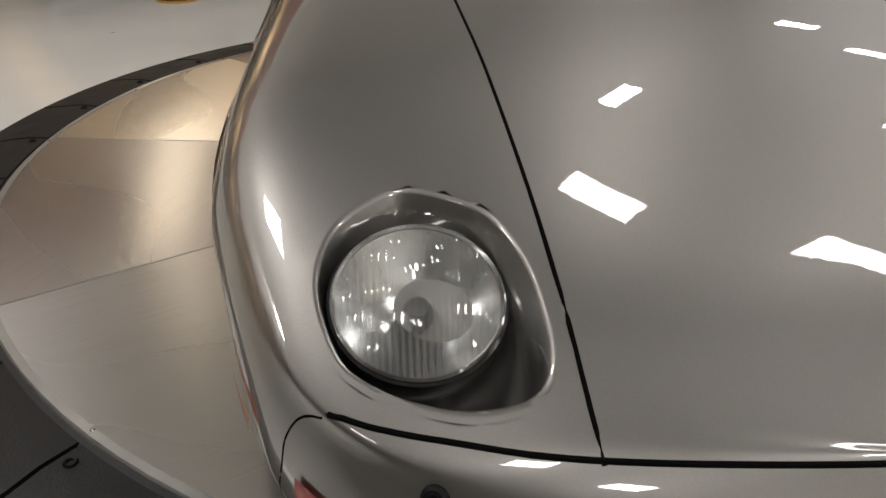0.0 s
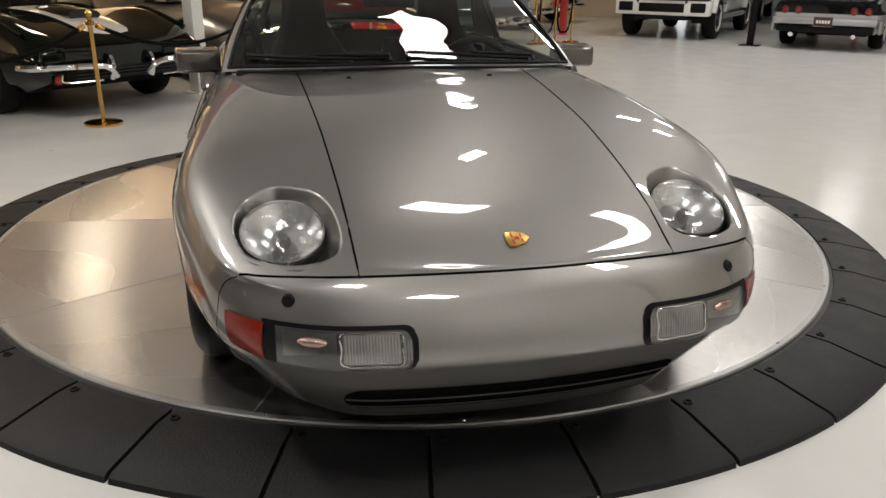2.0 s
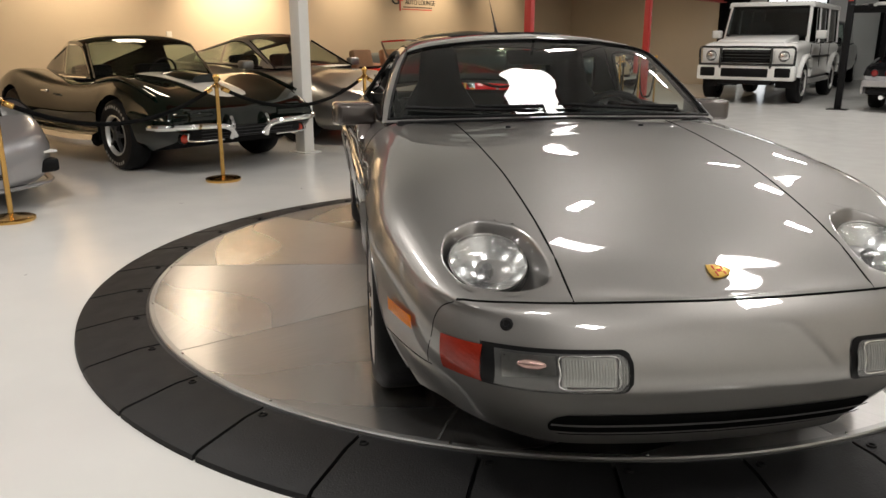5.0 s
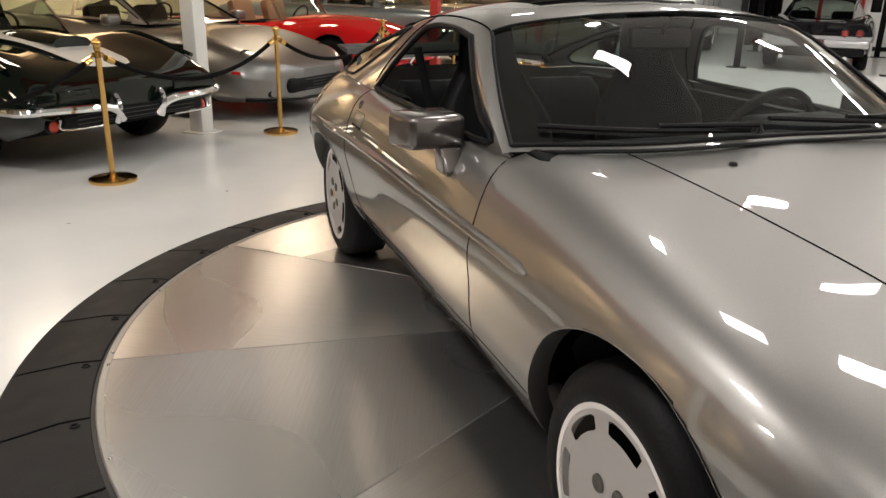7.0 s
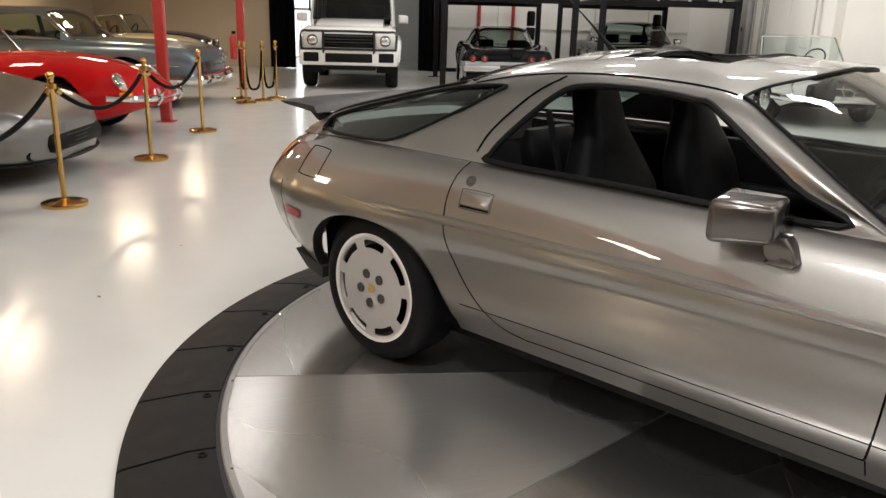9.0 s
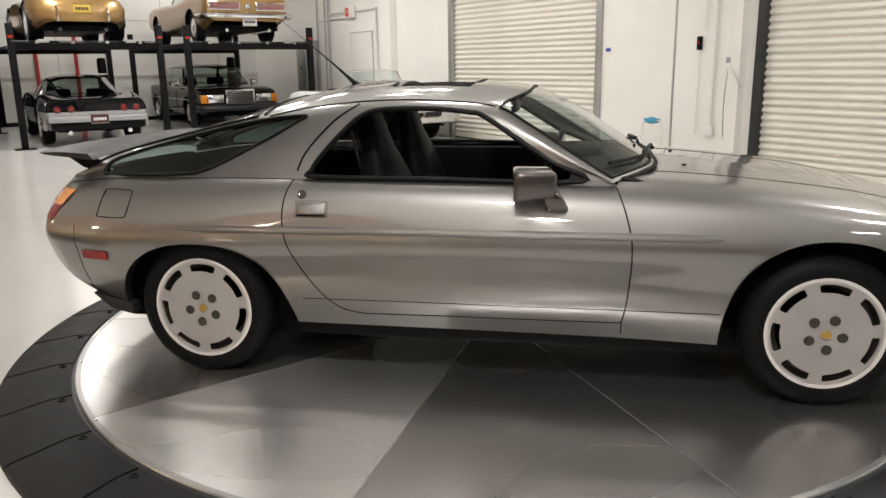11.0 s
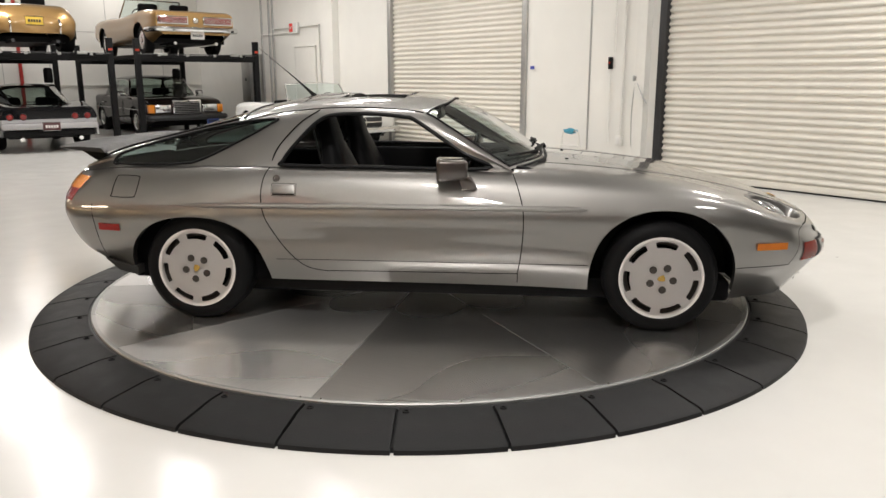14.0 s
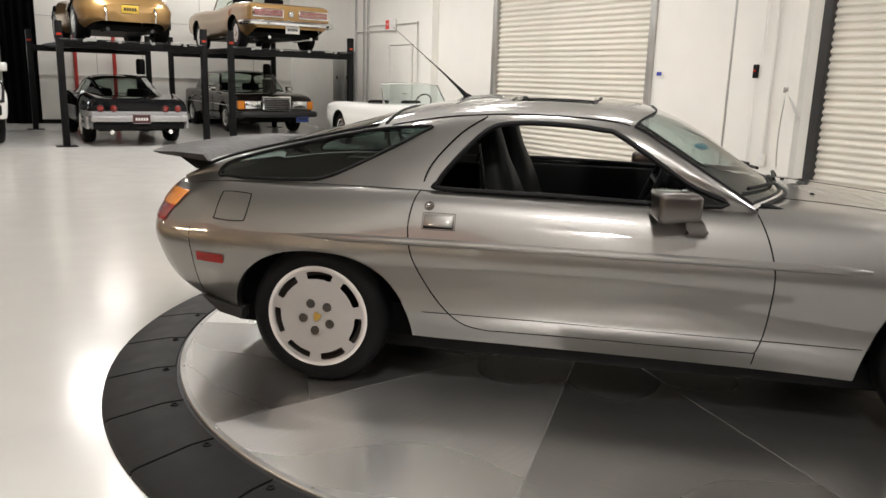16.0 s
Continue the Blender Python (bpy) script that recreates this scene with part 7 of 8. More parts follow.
pad(c, "headliner", (-1.98, -.74, 1.765), (.60, .74, 1.80), M_CARPET, .01, "dark cabin lining")
pad(c, "tailgate", (-2.09, -.80, 1.08), (-2.00, .80, 1.84), P_WHITE, .03)
pad(c, "tail_lining", (-1.995, -.74, 1.10), (-1.97, .74, 1.78), M_CARPET, .005, "dark lining inside the tail")
for sgn in (-1, 1):
    pad(c, "seat_back", (-.45, sgn * .18, 1.0), (-.28, sgn * .62, 1.55), M_LEATHER, .05)
    strip(c, "wiper", [(.94, sgn * .10 - .1, 1.27), (.87, sgn * .3 - .1, 1.36)], .012, M_BLACK)
pad(c, "grille", (2.03, -.46, .76), (2.10, .46, 1.0), M_BLACK, .015, "black slatted grille")
for k in range(4):
    strip(c, "grille_bar", [(2.11, -.45, .80 + .055 * k), (2.115, 0, .80 + .055 * k), (2.11, .45, .80 + .055 * k)], .014, M_GLOSS_BLACK)
pad(c, "bumper", (1.98, -.90, .44), (2.19, .90, .72), P_WHITE, .04, "white front bumper")
pad(c, "bumper_intake", (2.15, -.43, .50), (2.205, .43, .66), M_BLACK, .015)
pad(c, "skid_plate", (1.95, -.50, .36), (2.15, .50, .44), M_BLACK, .02)
part("hood_rise", prism([(.80, 1.05), (.80, 1.275), (1.0, 1.268), (1.88, 1.185), (1.97, 1.15), (1.97, 1.05)], 1.24, "Y", -.62, .03), P_WHITE, c)
part("screen_seal", tube([(.905, -.76, 1.265), (.905, .76, 1.265), (.675, .72, 1.82), (.675, -.72, 1.82)], .022, 8, True, up=(1, 0, 0)), M_BLACK, c)
strip(c, "guard_bar", [(2.17, -.46, 1.045), (2.18, 0, 1.05), (2.17, .46, 1.045)], .022, M_GLOSS_BLACK)
strip(c, "guard_bar", [(2.17, -.86, .73), (2.20, 0, .73), (2.17, .86, .73)], .022, M_GLOSS_BLACK)

# dark grey estate car in the entrance bay
c = build_car("estate_car", "dark grey sport utility car in the entrance bay", at_room(-3.05, 21.0, -40), P_GREY,
              [(-2.4, .86), (-2.1, .94), (-1, .97), (0, .97), (1.2, .96), (1.9, .92), (2.25, .80), (2.4, .62)],
              [(-2.4, 1.02), (-2.1, 1.08), (-1, 1.08), (0, 1.06), (1.0, 1.06), (1.8, 1.0), (2.2, .88), (2.4, .74)],
              [(-2.4, 1.06), (-2.1, 1.12), (-1, 1.12), (0, 1.10), (1.0, 1.12), (1.8, 1.06), (2.2, .92), (2.4, .78)],
              [(-2.3, .40), (-1.8, .30), (1.8, .30), (2.35, .34)], (.38, .25, .24, "five", 1.45, -1.45, .95),
              (1.15, .35, -1.75, -2.2, (1.08, 1.10), 1.72, .88, .70, "closed"), soft=.9, rest=.2, glazed=(.9, -.4, -1.85, M_BLACK, .08))
for sgn in (-1, 1):
    lamp_on(c, "headlamp", 2.24, sgn * .66, .80, .10, 1, M_REFLECTOR, M_BLACK, 20, .7)
pad(c, "grille", (2.30, -.40, .52), (2.40, .40, .78), M_BLACK, .04)

# two-tone black and silver coupe seen from behind, under the first lift
C3 = at_room(.55, 14.42, 133)
c = build_car("seventies_coupe", "black and silver seventies coupe seen from behind under a lift", C3, P_TWO_TONE,
              [(-2.34, .80), (-2.2, .85), (-1.25, .90), (0, .80), (1.25, .90), (1.9, .84), (2.2, .68), (2.34, .45)],
              [(-2.34, .80), (-2.2, .84), (-1.25, .92), (-.3, .80), (.5, .80), (1.25, .90), (1.9, .70), (2.2, .56), (2.34, .48)],
              [(-2.34, .80), (-2.2, .84), (-1.25, .86), (-.3, .86), (.5, .86), (1.25, .80), (1.9, .68), (2.2, .56), (2.34, .48)],
              [(-2.3, .46), (-1.8, .26), (1.8, .24), (2.34, .34)], (.34, .20, .23, "slot", 1.22, -1.27, .86),
              (.66, .15, -.60, -1.90, (.84, .86), 1.225, .78, .55, "closed"), soft=.88, flat=True, rest=.14, glazed=(.44, -.62, -.60, M_BLACK, .3))
for sgn in (-1, 1):
    for y in (.44, .66):
        lamp_on(c, "tail_lamp", -2.345, sgn * y, .67, .058, -1, M_TAIL, M_DARK_METAL)
pad(c, "rear_bumper", (-2.44, -.84, .43), (-2.20, .84, .56), P_SILVER, .05, "silver painted rear bumper")
pad(c, "lower_panel", (-2.34, -.78, .30), (-2.22, .78, .42), M_BLACK, .03)
for sgn in (-1, 1):
    pad(c, "side_panel", (-2.2, sgn * .83, .30), (-1.65, sgn * .885, .52), P_SILVER, .02)
    strip(c, "exhaust", [(-2.2, sgn * .5, .28), (-2.42, sgn * .5, .26)], .04, M_CHROME)
plate(c, -2.452, 0, .49, -1, material("maroon_plate", (0.06, 0.012, 0.015), 0.4), bars=M_PLATE)
# chrome strip added as the bright glare along the deck edge
part("rear_glare_strip", box(-2.30, -.30, .735, -2.26, .30, .76, .008), M_CHROME, c, "chrome strip added as the glare along the rear deck")

# dark brown saloon under the second lift
c = build_car("saloon_car", "dark brown seventies saloon with a chrome grille", at_room(4.0, 16.75, -46), P_BROWN,
              [(-2.5, .82), (-2.2, .90), (-1.3, .93), (0, .93), (1.4, .93), (2.1, .91), (2.36, .88), (2.42, .84)],
              [(-2.5, .86), (-2.2, .90), (-1.3, .92), (0, .91), (1.0, .91), (1.9, .89), (2.3, .84), (2.42, .74)],
              [(-2.5, .88), (-2.2, .93), (-1.3, .95), (0, .95), (1.0, .97), (1.9, .94), (2.3, .88), (2.42, .76)],
              [(-2.4, .40), (-1.9, .26), (1.9, .26), (2.42, .38)], (.33, .19, .20, "slot", 1.42, -1.42, .88),
              (1.0, .45, -1.00, -1.62, (.93, .95), 1.40, .86, .68, "closed"), soft=.95, flat=True, rest=.18, glazed=(.80, -.30, -1.08, M_CHROME, .1))
gr = new("grille")
gr.parent = c
gr["label"] = "upright chrome radiator grille"
part("grille_shell", box(2.38, -.34, .50, 2.47, .34, .86, .02), M_CHROME, gr)
part("grille_field", box(2.465, -.30, .53, 2.475, .30, .82, .005), M_DARK_METAL, gr)
for k in range(7):
    part("grille_bar", box(2.472, -.30, .545 + .04 * k, 2.482, .30, .553 + .04 * k), M_CHROME, gr, smooth=False)
for sgn in (-1, 1):
    pad(c, "headlamp", (2.36, sgn * .38, .56), (2.45, sgn * .74, .75), M_REFLECTOR, .015, "rectangular clear headlamp")
    pad(c, "turn_lamp", (2.30, sgn * .75, .56), (2.44, sgn * .89, .75), M_AMBER, .015, "amber turn lamp")
strip(c, "bumper", [(1.95, -.95, .46), (2.40, -.93, .46), (2.56, -.80, .46), (2.60, 0, .46), (2.56, .80, .46), (2.40, .93, .46), (1.95, .95, .46)], .055, M_DARK_METAL, 1.2, "dark rubber-faced bumper")
plate(c, 2.61, .55, .36, 1, material("blue_plate", (0.03, 0.07, 0.28), 0.4))
for sgn in (-1, 1):
    mr = part("door_mirror", box(-.05, -.08, -.05, .05, .08, .05, .02), M_CHROME, c)
    mr.matrix_local = Matrix.Translation((.75, sgn * .98, .98))

# white open roadster beside the roller door
c = build_car("white_roadster", "white sixties roadster with an open cabin", at_room(5.0, 10.42, -48), P_WHITE,
              [(-2.14, .70), (-1.9, .80), (-1.2, .87), (0, .87), (1.2, .87), (1.8, .84), (2.05, .78), (2.14, .70)],
              [(-2.14, .72), (-1.9, .80), (-1.2, .84), (0, .84), (.6, .85), (1.3, .86), (1.9, .82), (2.14, .72)],
              [(-2.14, .74), (-1.9, .83), (-1.2, .87), (0, .88), (.6, .90), (1.3, .91), (1.9, .86), (2.14, .74)],
              [(-2.1, .40), (-1.6, .25), (1.6, .25), (2.1, .38)], (.325, .19, .18, "cover", 1.22, -1.18, .80),
              (.62, .36, 0, -.95, .88, 1.24, .72, .62, "open"), soft=.93, seats=M_LEATHER, rest=.04)
pad(c, "grille", (2.08, -.46, .46), (2.15, .46, .66), M_DARK_METAL, .03)
part("grille_star", tube([Vector((2.165, .10 * math.cos(a), .56 + .10 * math.sin(a))) for a in np.linspace(0, 2 * math.pi, 25)[:-1]], .010, 6, True, up=(1, 0, 0)), M_CHROME, c, "chrome grille ring")
strip(c, "grille_bar", [(2.155, -.45, .56), (2.165, 0, .56), (2.155, .45, .56)], .014, M_CHROME)
part("grille_spokes", (lambda q: [tube([(2.168, 0, .56), (2.168, .095 * math.cos(a), .56 + .095 * math.sin(a))], .008, 5, bm=q) for a in (math.pi / 2, math.pi * 7 / 6, -math.pi / 6)] and q)(bmesh.new()), M_CHROME, c)
strip(c, "bumper", [(1.75, -.90, .42), (2.10, -.84, .42), (2.22, -.60, .42), (2.26, 0, .42), (2.22, .60, .42), (2.10, .84, .42), (1.75, .90, .42)], .05, M_CHROME, 1.1, "chrome bumper")
for sgn in (-1, 1):
    lamp_on(c, "headlamp", 2.06, sgn * .68, .62, .10, 1, M_REFLECTOR, M_CHROME, 5, 1.5)


# chrome waist line, door gaps and mirrors of the saloon
saloon = bpy.data.objects["saloon_car"]
for sgn in (-1, 1):
    strip(saloon, "waist_trim", [(2.2, sgn * .925, .62), (1.0, sgn * .945, .63), (0, sgn * .945, .63), (-1.3, sgn * .945, .63), (-2.2, sgn * .90, .62)], .010, M_CHROME)
    for xd in (.62, -.32, -1.10):
        strip(saloon, "door_gap", [(xd, sgn * .936, .34), (xd, sgn * .946, .62), (xd, sgn * .925, .84)], .005, M_SEAM_AND_SHADE)
    for xd in (-.18, -.98):
        pad(saloon, "door_handle", (xd - .07, sgn * .955 - .012, .74), (xd + .07, sgn * .955 + .012, .765), M_CHROME, .006)
    part("door_mirror", box(-.05, -.08, -.05, .05, .08, .05, .02, 3), P_BROWN, saloon).matrix_local = Matrix.Translation((.66, sgn * 1.0, 1.0))

# ---- car lifts ----
def car_lift(n0, n1, s0, s1, deck):
    l = thing("car_lift", "black four-post car lift carrying a gold car", "car lift", ROOM, "four-post lifts")
    for n in (n0, n1):
        for s in (s0, s1):
            p = new("lift_post")
            p.parent = l
            p.matrix_local = Matrix.Translation((n, s, 0))
            part("column", box(-.055, -.055, .01, .055, .055, deck + .30, .008), M_BLACK, p)
            part("foot_plate", box(-.17, -.14, 0, .17, .14, .012, .003), M_BLACK, p)
            part("warning_tag", box(-.045, -.062, deck + .06, .035, -.056, deck + .10), M_ORANGE_RED, p, smooth=False)
    for s in (s0, s1):
        part("cross_beam", box(n0, s - .05, deck - .14, n1, s + .05, deck - .01, .008), M_BLACK, l)
    for n in (n0 + .28, n1 - .28 - .46):
        part("runway", box(n, s0 - .08, deck - .06, n + .46, s1 + .25, deck + .015, .008), M_BLACK, l)
        part("wheel_stop", box(n + .12, s0 - .10, deck - .02, n + .30, s0 - .07, deck + .035, .006), M_GALV, l)
    part("cable_cover", tube([(n0, s0 - .07, deck + .005), (n1, s0 - .07, deck + .005)], .010, 6), M_DARK_METAL, l)
    # small steel blocks added for the bright spots along the front beam
    for k in range(4):
        nk = n0 + (n1 - n0) * (.16 + .23 * k)
        part("bright_block", box(nk - .03, s0 - .10, deck - .035, nk + .03, s0 - .085, deck + .012, .004), M_GALV, l, "small steel block added as a bright spot")
    pu = new("power_unit")
    pu.parent = l
    part("motor", lathe([(0, 1.25), (.09, 1.25), (.10, 1.30), (.10, 1.55), (.07, 1.60), (0, 1.60)], 18), M_BLACK, pu)
    part("oil_tank", box(-.10, -.08, .92, .10, .08, 1.22, .02), M_BLACK, pu)
    pu.matrix_local = Matrix.Translation((n1 - .18, s1, 0))
    return l


DECK_Z = 1.83
car_lift(-.74, 1.72, 12.3, 16.6, DECK_Z)
car_lift(2.24, 4.80, 12.3, 16.6, DECK_Z)

c = build_car("gold_roadster", "gold metallic vintage roadster up on a lift", at_room(.47, 14.42, 135, DECK_Z + .015), P_GOLD,
              [(-1.98, .55), (-1.75, .76), (-1.15, .86), (0, .78), (1.15, .85), (1.6, .78), (1.88, .60), (1.98, .40)],
              [(-1.98, .62), (-1.75, .78), (-1.15, .88), (-.3, .78), (.4, .78), (1.15, .84), (1.6, .76), (1.88, .62), (1.98, .54)],
              [(-1.98, .66), (-1.75, .84), (-1.15, .92), (-.3, .86), (.4, .86), (1.15, .86), (1.6, .78), (1.88, .64), (1.98, .55)],
              [(-1.95, .34), (-1.5, .20), (1.5, .20), (1.95, .34)], (.34, .20, .26, "five", 1.14, -1.14, .82),
              (.46, .28, 0, -.8, .86, 1.16, .58, .54, "open"), soft=.80)
plate(c, -1.985, 0, .56, -1, material("yellow_plate", (0.62, 0.42, 0.05), 0.4))
for sgn in (-1, 1):
    lamp_on(c, "tail_lamp", -1.86, sgn * .60, .60, .045, -1, M_RED_LENS)
    strip(c, "overrider", [(-1.93, sgn * .42, .62), (-2.05, sgn * .42, .50), (-2.03, sgn * .42, .34)], .018, M_CHROME)
    strip(c, "exhaust", [(-1.4, sgn * .38, .18), (-1.95, sgn * .38, .20)], .035, M_DARK_METAL)

c = build_car("gold_convertible", "gold metallic sixties convertible up on a lift", at_room(3.72, 15.1, 134, DECK_Z + .015), P_GOLD,
              [(-2.33, .84), (-2.1, .88), (-1.3, .91), (0, .91), (1.3, .91), (2.0, .88), (2.28, .84), (2.33, .80)],
              [(-2.33, .86), (-2.1, .90), (-1.3, .93), (0, .86), (1.0, .88), (1.8, .87), (2.28, .78), (2.33, .72)],
              [(-2.33, .87), (-2.1, .92), (-1.3, .95), (0, .90), (1.0, .94), (1.8, .90), (2.28, .80), (2.33, .74)],
              [(-2.3, .42), (-1.8, .26), (1.8, .26), (2.3, .38)], (.33, .19, .20, "cover", 1.40, -1.34, .84),
              (.75, .40, 0, -1.0, .92, 1.30, .74, .66, "open"), soft=.94, flat=True)
for sgn in (-1, 1):
    tl = new("tail_lamp")
    tl.parent = c
    part("lamp_frame", box(-2.36, sgn * .16, .62, -2.31, sgn * .82, .80, .015), M_CHROME, tl)
    part("lamp_lens", box(-2.368, sgn * .19, .65, -2.355, sgn * .79, .77, .006), M_TAIL, tl)
    for k in range(5):
        part("lamp_fin", box(-2.376, sgn * .19, .663 + .022 * k, -2.366, sgn * .79, .669 + .022 * k), M_CHROME, tl, smooth=False)
    strip(c, "exhaust", [(-1.4, sgn * .45, .22), (-2.3, sgn * .45, .24)], .035, M_CHROME)
lamp_on(c, "fuel_cap", -2.345, 0, .71, .06, -1, M_CHROME)
strip(c, "bumper", [(-1.95, -.94, .52), (-2.30, -.92, .52), (-2.44, -.75, .52), (-2.46, 0, .52), (-2.44, .75, .52), (-2.30, .92, .52), (-1.95, .94, .52)], .045, M_CHROME, 1.2, "chrome rear bumper")
plate(c, -2.40, 0, .40, -1)


# ---- stanchions and ropes ----
def stanchion(n, s):
    st = thing("stanchion", "polished brass barrier post with a ball top on the floor", "barrier post", room(n, s), "brass barrier posts")
    part("base", lathe([(0, .0), (.155, .0), (.16, .012), (.158, .024), (.14, .032), (.05, .038), (.026, .05), (0, .05)], 36), M_BRASS, st)
    part("pole", lathe([(.019, .04), (.019, .88), (.022, .885), (.022, .90)], 18), M_BRASS, st)
    part("collar", lathe([(.018, .83), (.036, .835), (.036, .865), (.018, .87)], 20), M_BRASS, st)
    part("ball", lathe([(0, .955), (.018, .950), (.030, .930), (.030, .915), (.018, .895), (.014, .885)], 18), M_BRASS, st)
    for a in (90, 270):
        h = part("hook", tube([(.03, 0, .85), (.055, 0, .845), (.06, 0, .82)], .006, 6), M_BRASS, st)
        h.matrix_local = Matrix.Rotation(radians(a), 4, "Z")
    return st


POSTS = [(-3.66, -2.90), (-3.66, -.98), (-3.76, .94), (-3.86, 2.98), (-3.84, 4.86), (-3.83, 6.74)]
first = stanchion(*POSTS[0])
for n, s in POSTS[1:]:
    copy_thing(first, room(n, s))
for n, s in ((-3.95, 9.85), (-3.75, 10.25), (-4.15, 10.45), (-3.60, 10.65)):
    copy_thing(first, room(n, s))
for (n0, s0), (n1, s1) in zip(POSTS, POSTS[1:]):
    r = thing("barrier_rope", "black velour rope hanging between two brass posts", "rope", ROOM, "barrier ropes")
    a, b = Vector((n0, s0 + .06, .825)), Vector((n1, s1 - .06, .825))
    pts = [a.lerp(b, t) + Vector((0, 0, -.22 * (1 - (2 * t - 1) ** 2))) for t in np.linspace(0, 1, 18)]
    part("rope", tube(pts, .018, 8), M_ROPE, r)
    for e, f in ((pts[0], pts[1]), (pts[-1], pts[-2])):
        part("end_cap", tube([e, e.lerp(f, .55)], .022, 10), M_BRASS, r)
for n0, s0, n1, s1 in ((-3.95, 9.85, -3.75, 10.25), (-3.75, 10.25, -3.60, 10.65), (-4.15, 10.45, -3.95, 9.85)):
    r = thing("barrier_rope", "black velour rope slung slack between gathered posts", "rope", ROOM, "barrier ropes")
    a, b = Vector((n0, s0, .825)), Vector((n1, s1, .825))
    part("rope", tube([a.lerp(b, t) + Vector((0, 0, -.62 * (1 - (2 * t - 1) ** 4))) for t in np.linspace(0, 1, 20)], .018, 8), M_ROPE, r)


# ---- drapes ----
def drape(pts, z0, z1, label):
    d = thing("drape", label, "curtain", ROOM)
    b = bmesh.new()
    rows = []
    L = 0
    for i in range(len(pts) - 1):
        (a0, a1), (b0, b1) = pts[i], pts[i + 1]
        for k in range(24):
            t = k / 24
            n, s = a0 + (b0 - a0) * t, a1 + (b1 - a1) * t
            L += .045
            rows.append([b.verts.new((n + .0 * h, s + .05 * math.sin(L * 26 + h) * (1 - .3 * h), z0 + (z1 - z0) * h)) for h in np.linspace(0, 1, 5)])
    for a, c in zip(rows, rows[1:]):
        for q in range(4):
            b.faces.new((a[q], a[q + 1], c[q + 1], c[q]))
    bmesh.ops.solidify(b, geom=b.faces[:], thickness=.01)
    part("cloth", b, M_CURTAIN, d)
    return d


drape([(-5.05, 18.45), (-4.35, 18.45)], .02, 3.2, "black floor-length drape gathered beside the opening")
drape([(-1.15, 18.4), (-.35, 18.4)], .02, 4.6, "tall black drape gathered beside the lifts")
# swag hung across the top of the opening
b = bmesh.new()
rows = []
for n in np.linspace(-4.4, -1.1, 40):
    t = (n + 4.4) / 3.3
    sag = 2.95 - 1.05 * abs(2 * t - 1) ** 1.6 + .75 * math.sin(math.pi * t)
    rows.append([b.verts.new((n, 18.42 + .04 * math.sin(n * 24 + h * 3), min(3.28, sag) + (3.3 - min(3.28, sag)) * h)) for h in np.linspace(0, 1, 5)])
for a, c_ in zip(rows, rows[1:]):
    for q in range(4):
        b.faces.new((a[q], a[q + 1], c_[q + 1], c_[q]))
sw = thing("drape", "black drape tied back across the top of the opening", "curtain", ROOM)
part("cloth", b, M_CURTAIN, sw)


# ---- ceiling fixtures, with housings for the added fill lamps ----
M_FIX_RED = material("red_fixture_housing", (0.34, 0.09, 0.06), 0.5, vary=0.1)
for fn, fs, fw, fd, power in FIXTURES_AND_FILL:
    fx = thing("ceiling_fixture", "hanging white work light with a red housing on two wires, fixture and added fill alike", "ceiling light", room(fn, fs), "hanging work lights")
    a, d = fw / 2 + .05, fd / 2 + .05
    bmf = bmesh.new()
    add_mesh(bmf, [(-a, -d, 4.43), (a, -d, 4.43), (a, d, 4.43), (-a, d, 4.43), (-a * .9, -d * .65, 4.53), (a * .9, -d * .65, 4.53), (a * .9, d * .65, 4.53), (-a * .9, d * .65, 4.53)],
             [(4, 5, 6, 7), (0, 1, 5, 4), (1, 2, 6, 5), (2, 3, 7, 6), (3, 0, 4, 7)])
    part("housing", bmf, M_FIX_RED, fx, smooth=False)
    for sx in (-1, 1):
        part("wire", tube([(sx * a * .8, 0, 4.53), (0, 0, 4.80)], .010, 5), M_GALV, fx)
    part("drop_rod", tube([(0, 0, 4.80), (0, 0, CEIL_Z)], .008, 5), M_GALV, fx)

# ---- things on the door wall ----
W = WALL_N


def conduit(pts, r=.016, mat=M_WHITE_STEEL, label="painted steel conduit on the wall"):
    t = thing("conduit", label, "conduit", ROOM, "wall conduits")
    part("pipe", tube(pts, r, 8), mat, t)
    return t


conduit([(W - .03, 3.30, .52), (W - .03, 3.30, 4.9)])
conduit([(W - .03, 3.52, .42), (W - .03, 3.52, 1.5)], .010)
conduit([(W - .03, 3.46, 1.72), (W - .03, 3.46, 4.9)], .010)
for s in (13.9, 14.1, 14.5):
    conduit([(W - .04, s, .1), (W - .04, s, 4.9)], .025, M_GALV, "grey steel conduit on the wall")
conduit([(W - .04, 13.9, 2.52), (W - .04, 11.7, 2.52), (W - .04, 11.7, 1.2)], .02)
conduit([(W - .04, 14.5, 2.40), (W - .04, 13.1, 2.40)], .02)

sw = thing("door_control", "small black door control switch on the wall", "switch", ROOM)
part("switch_box", box(W - .05, 3.50, 1.49, W, 3.56, 1.66, .008), M_BLACK, sw)
part("button", lathe([(0, .01), (.014, .008), (.016, 0)], 12), M_RED_LENS, sw).matrix_local = Matrix.Translation((W - .05, 3.53, 1.58)) @ Matrix.Rotation(radians(-90), 4, "Y")
sg = thing("wall_sticker", "tiny blue sign on the door frame", "sign", ROOM)
part("sticker", box(W - .045, 5.04, 1.50, W - .041, 5.13, 1.55), material("blue_sign", (0.05, 0.07, 0.35), 0.4), sg, smooth=False)
ot = thing("wall_outlet", "white outlet box at the foot of the conduit", "outlet", ROOM)
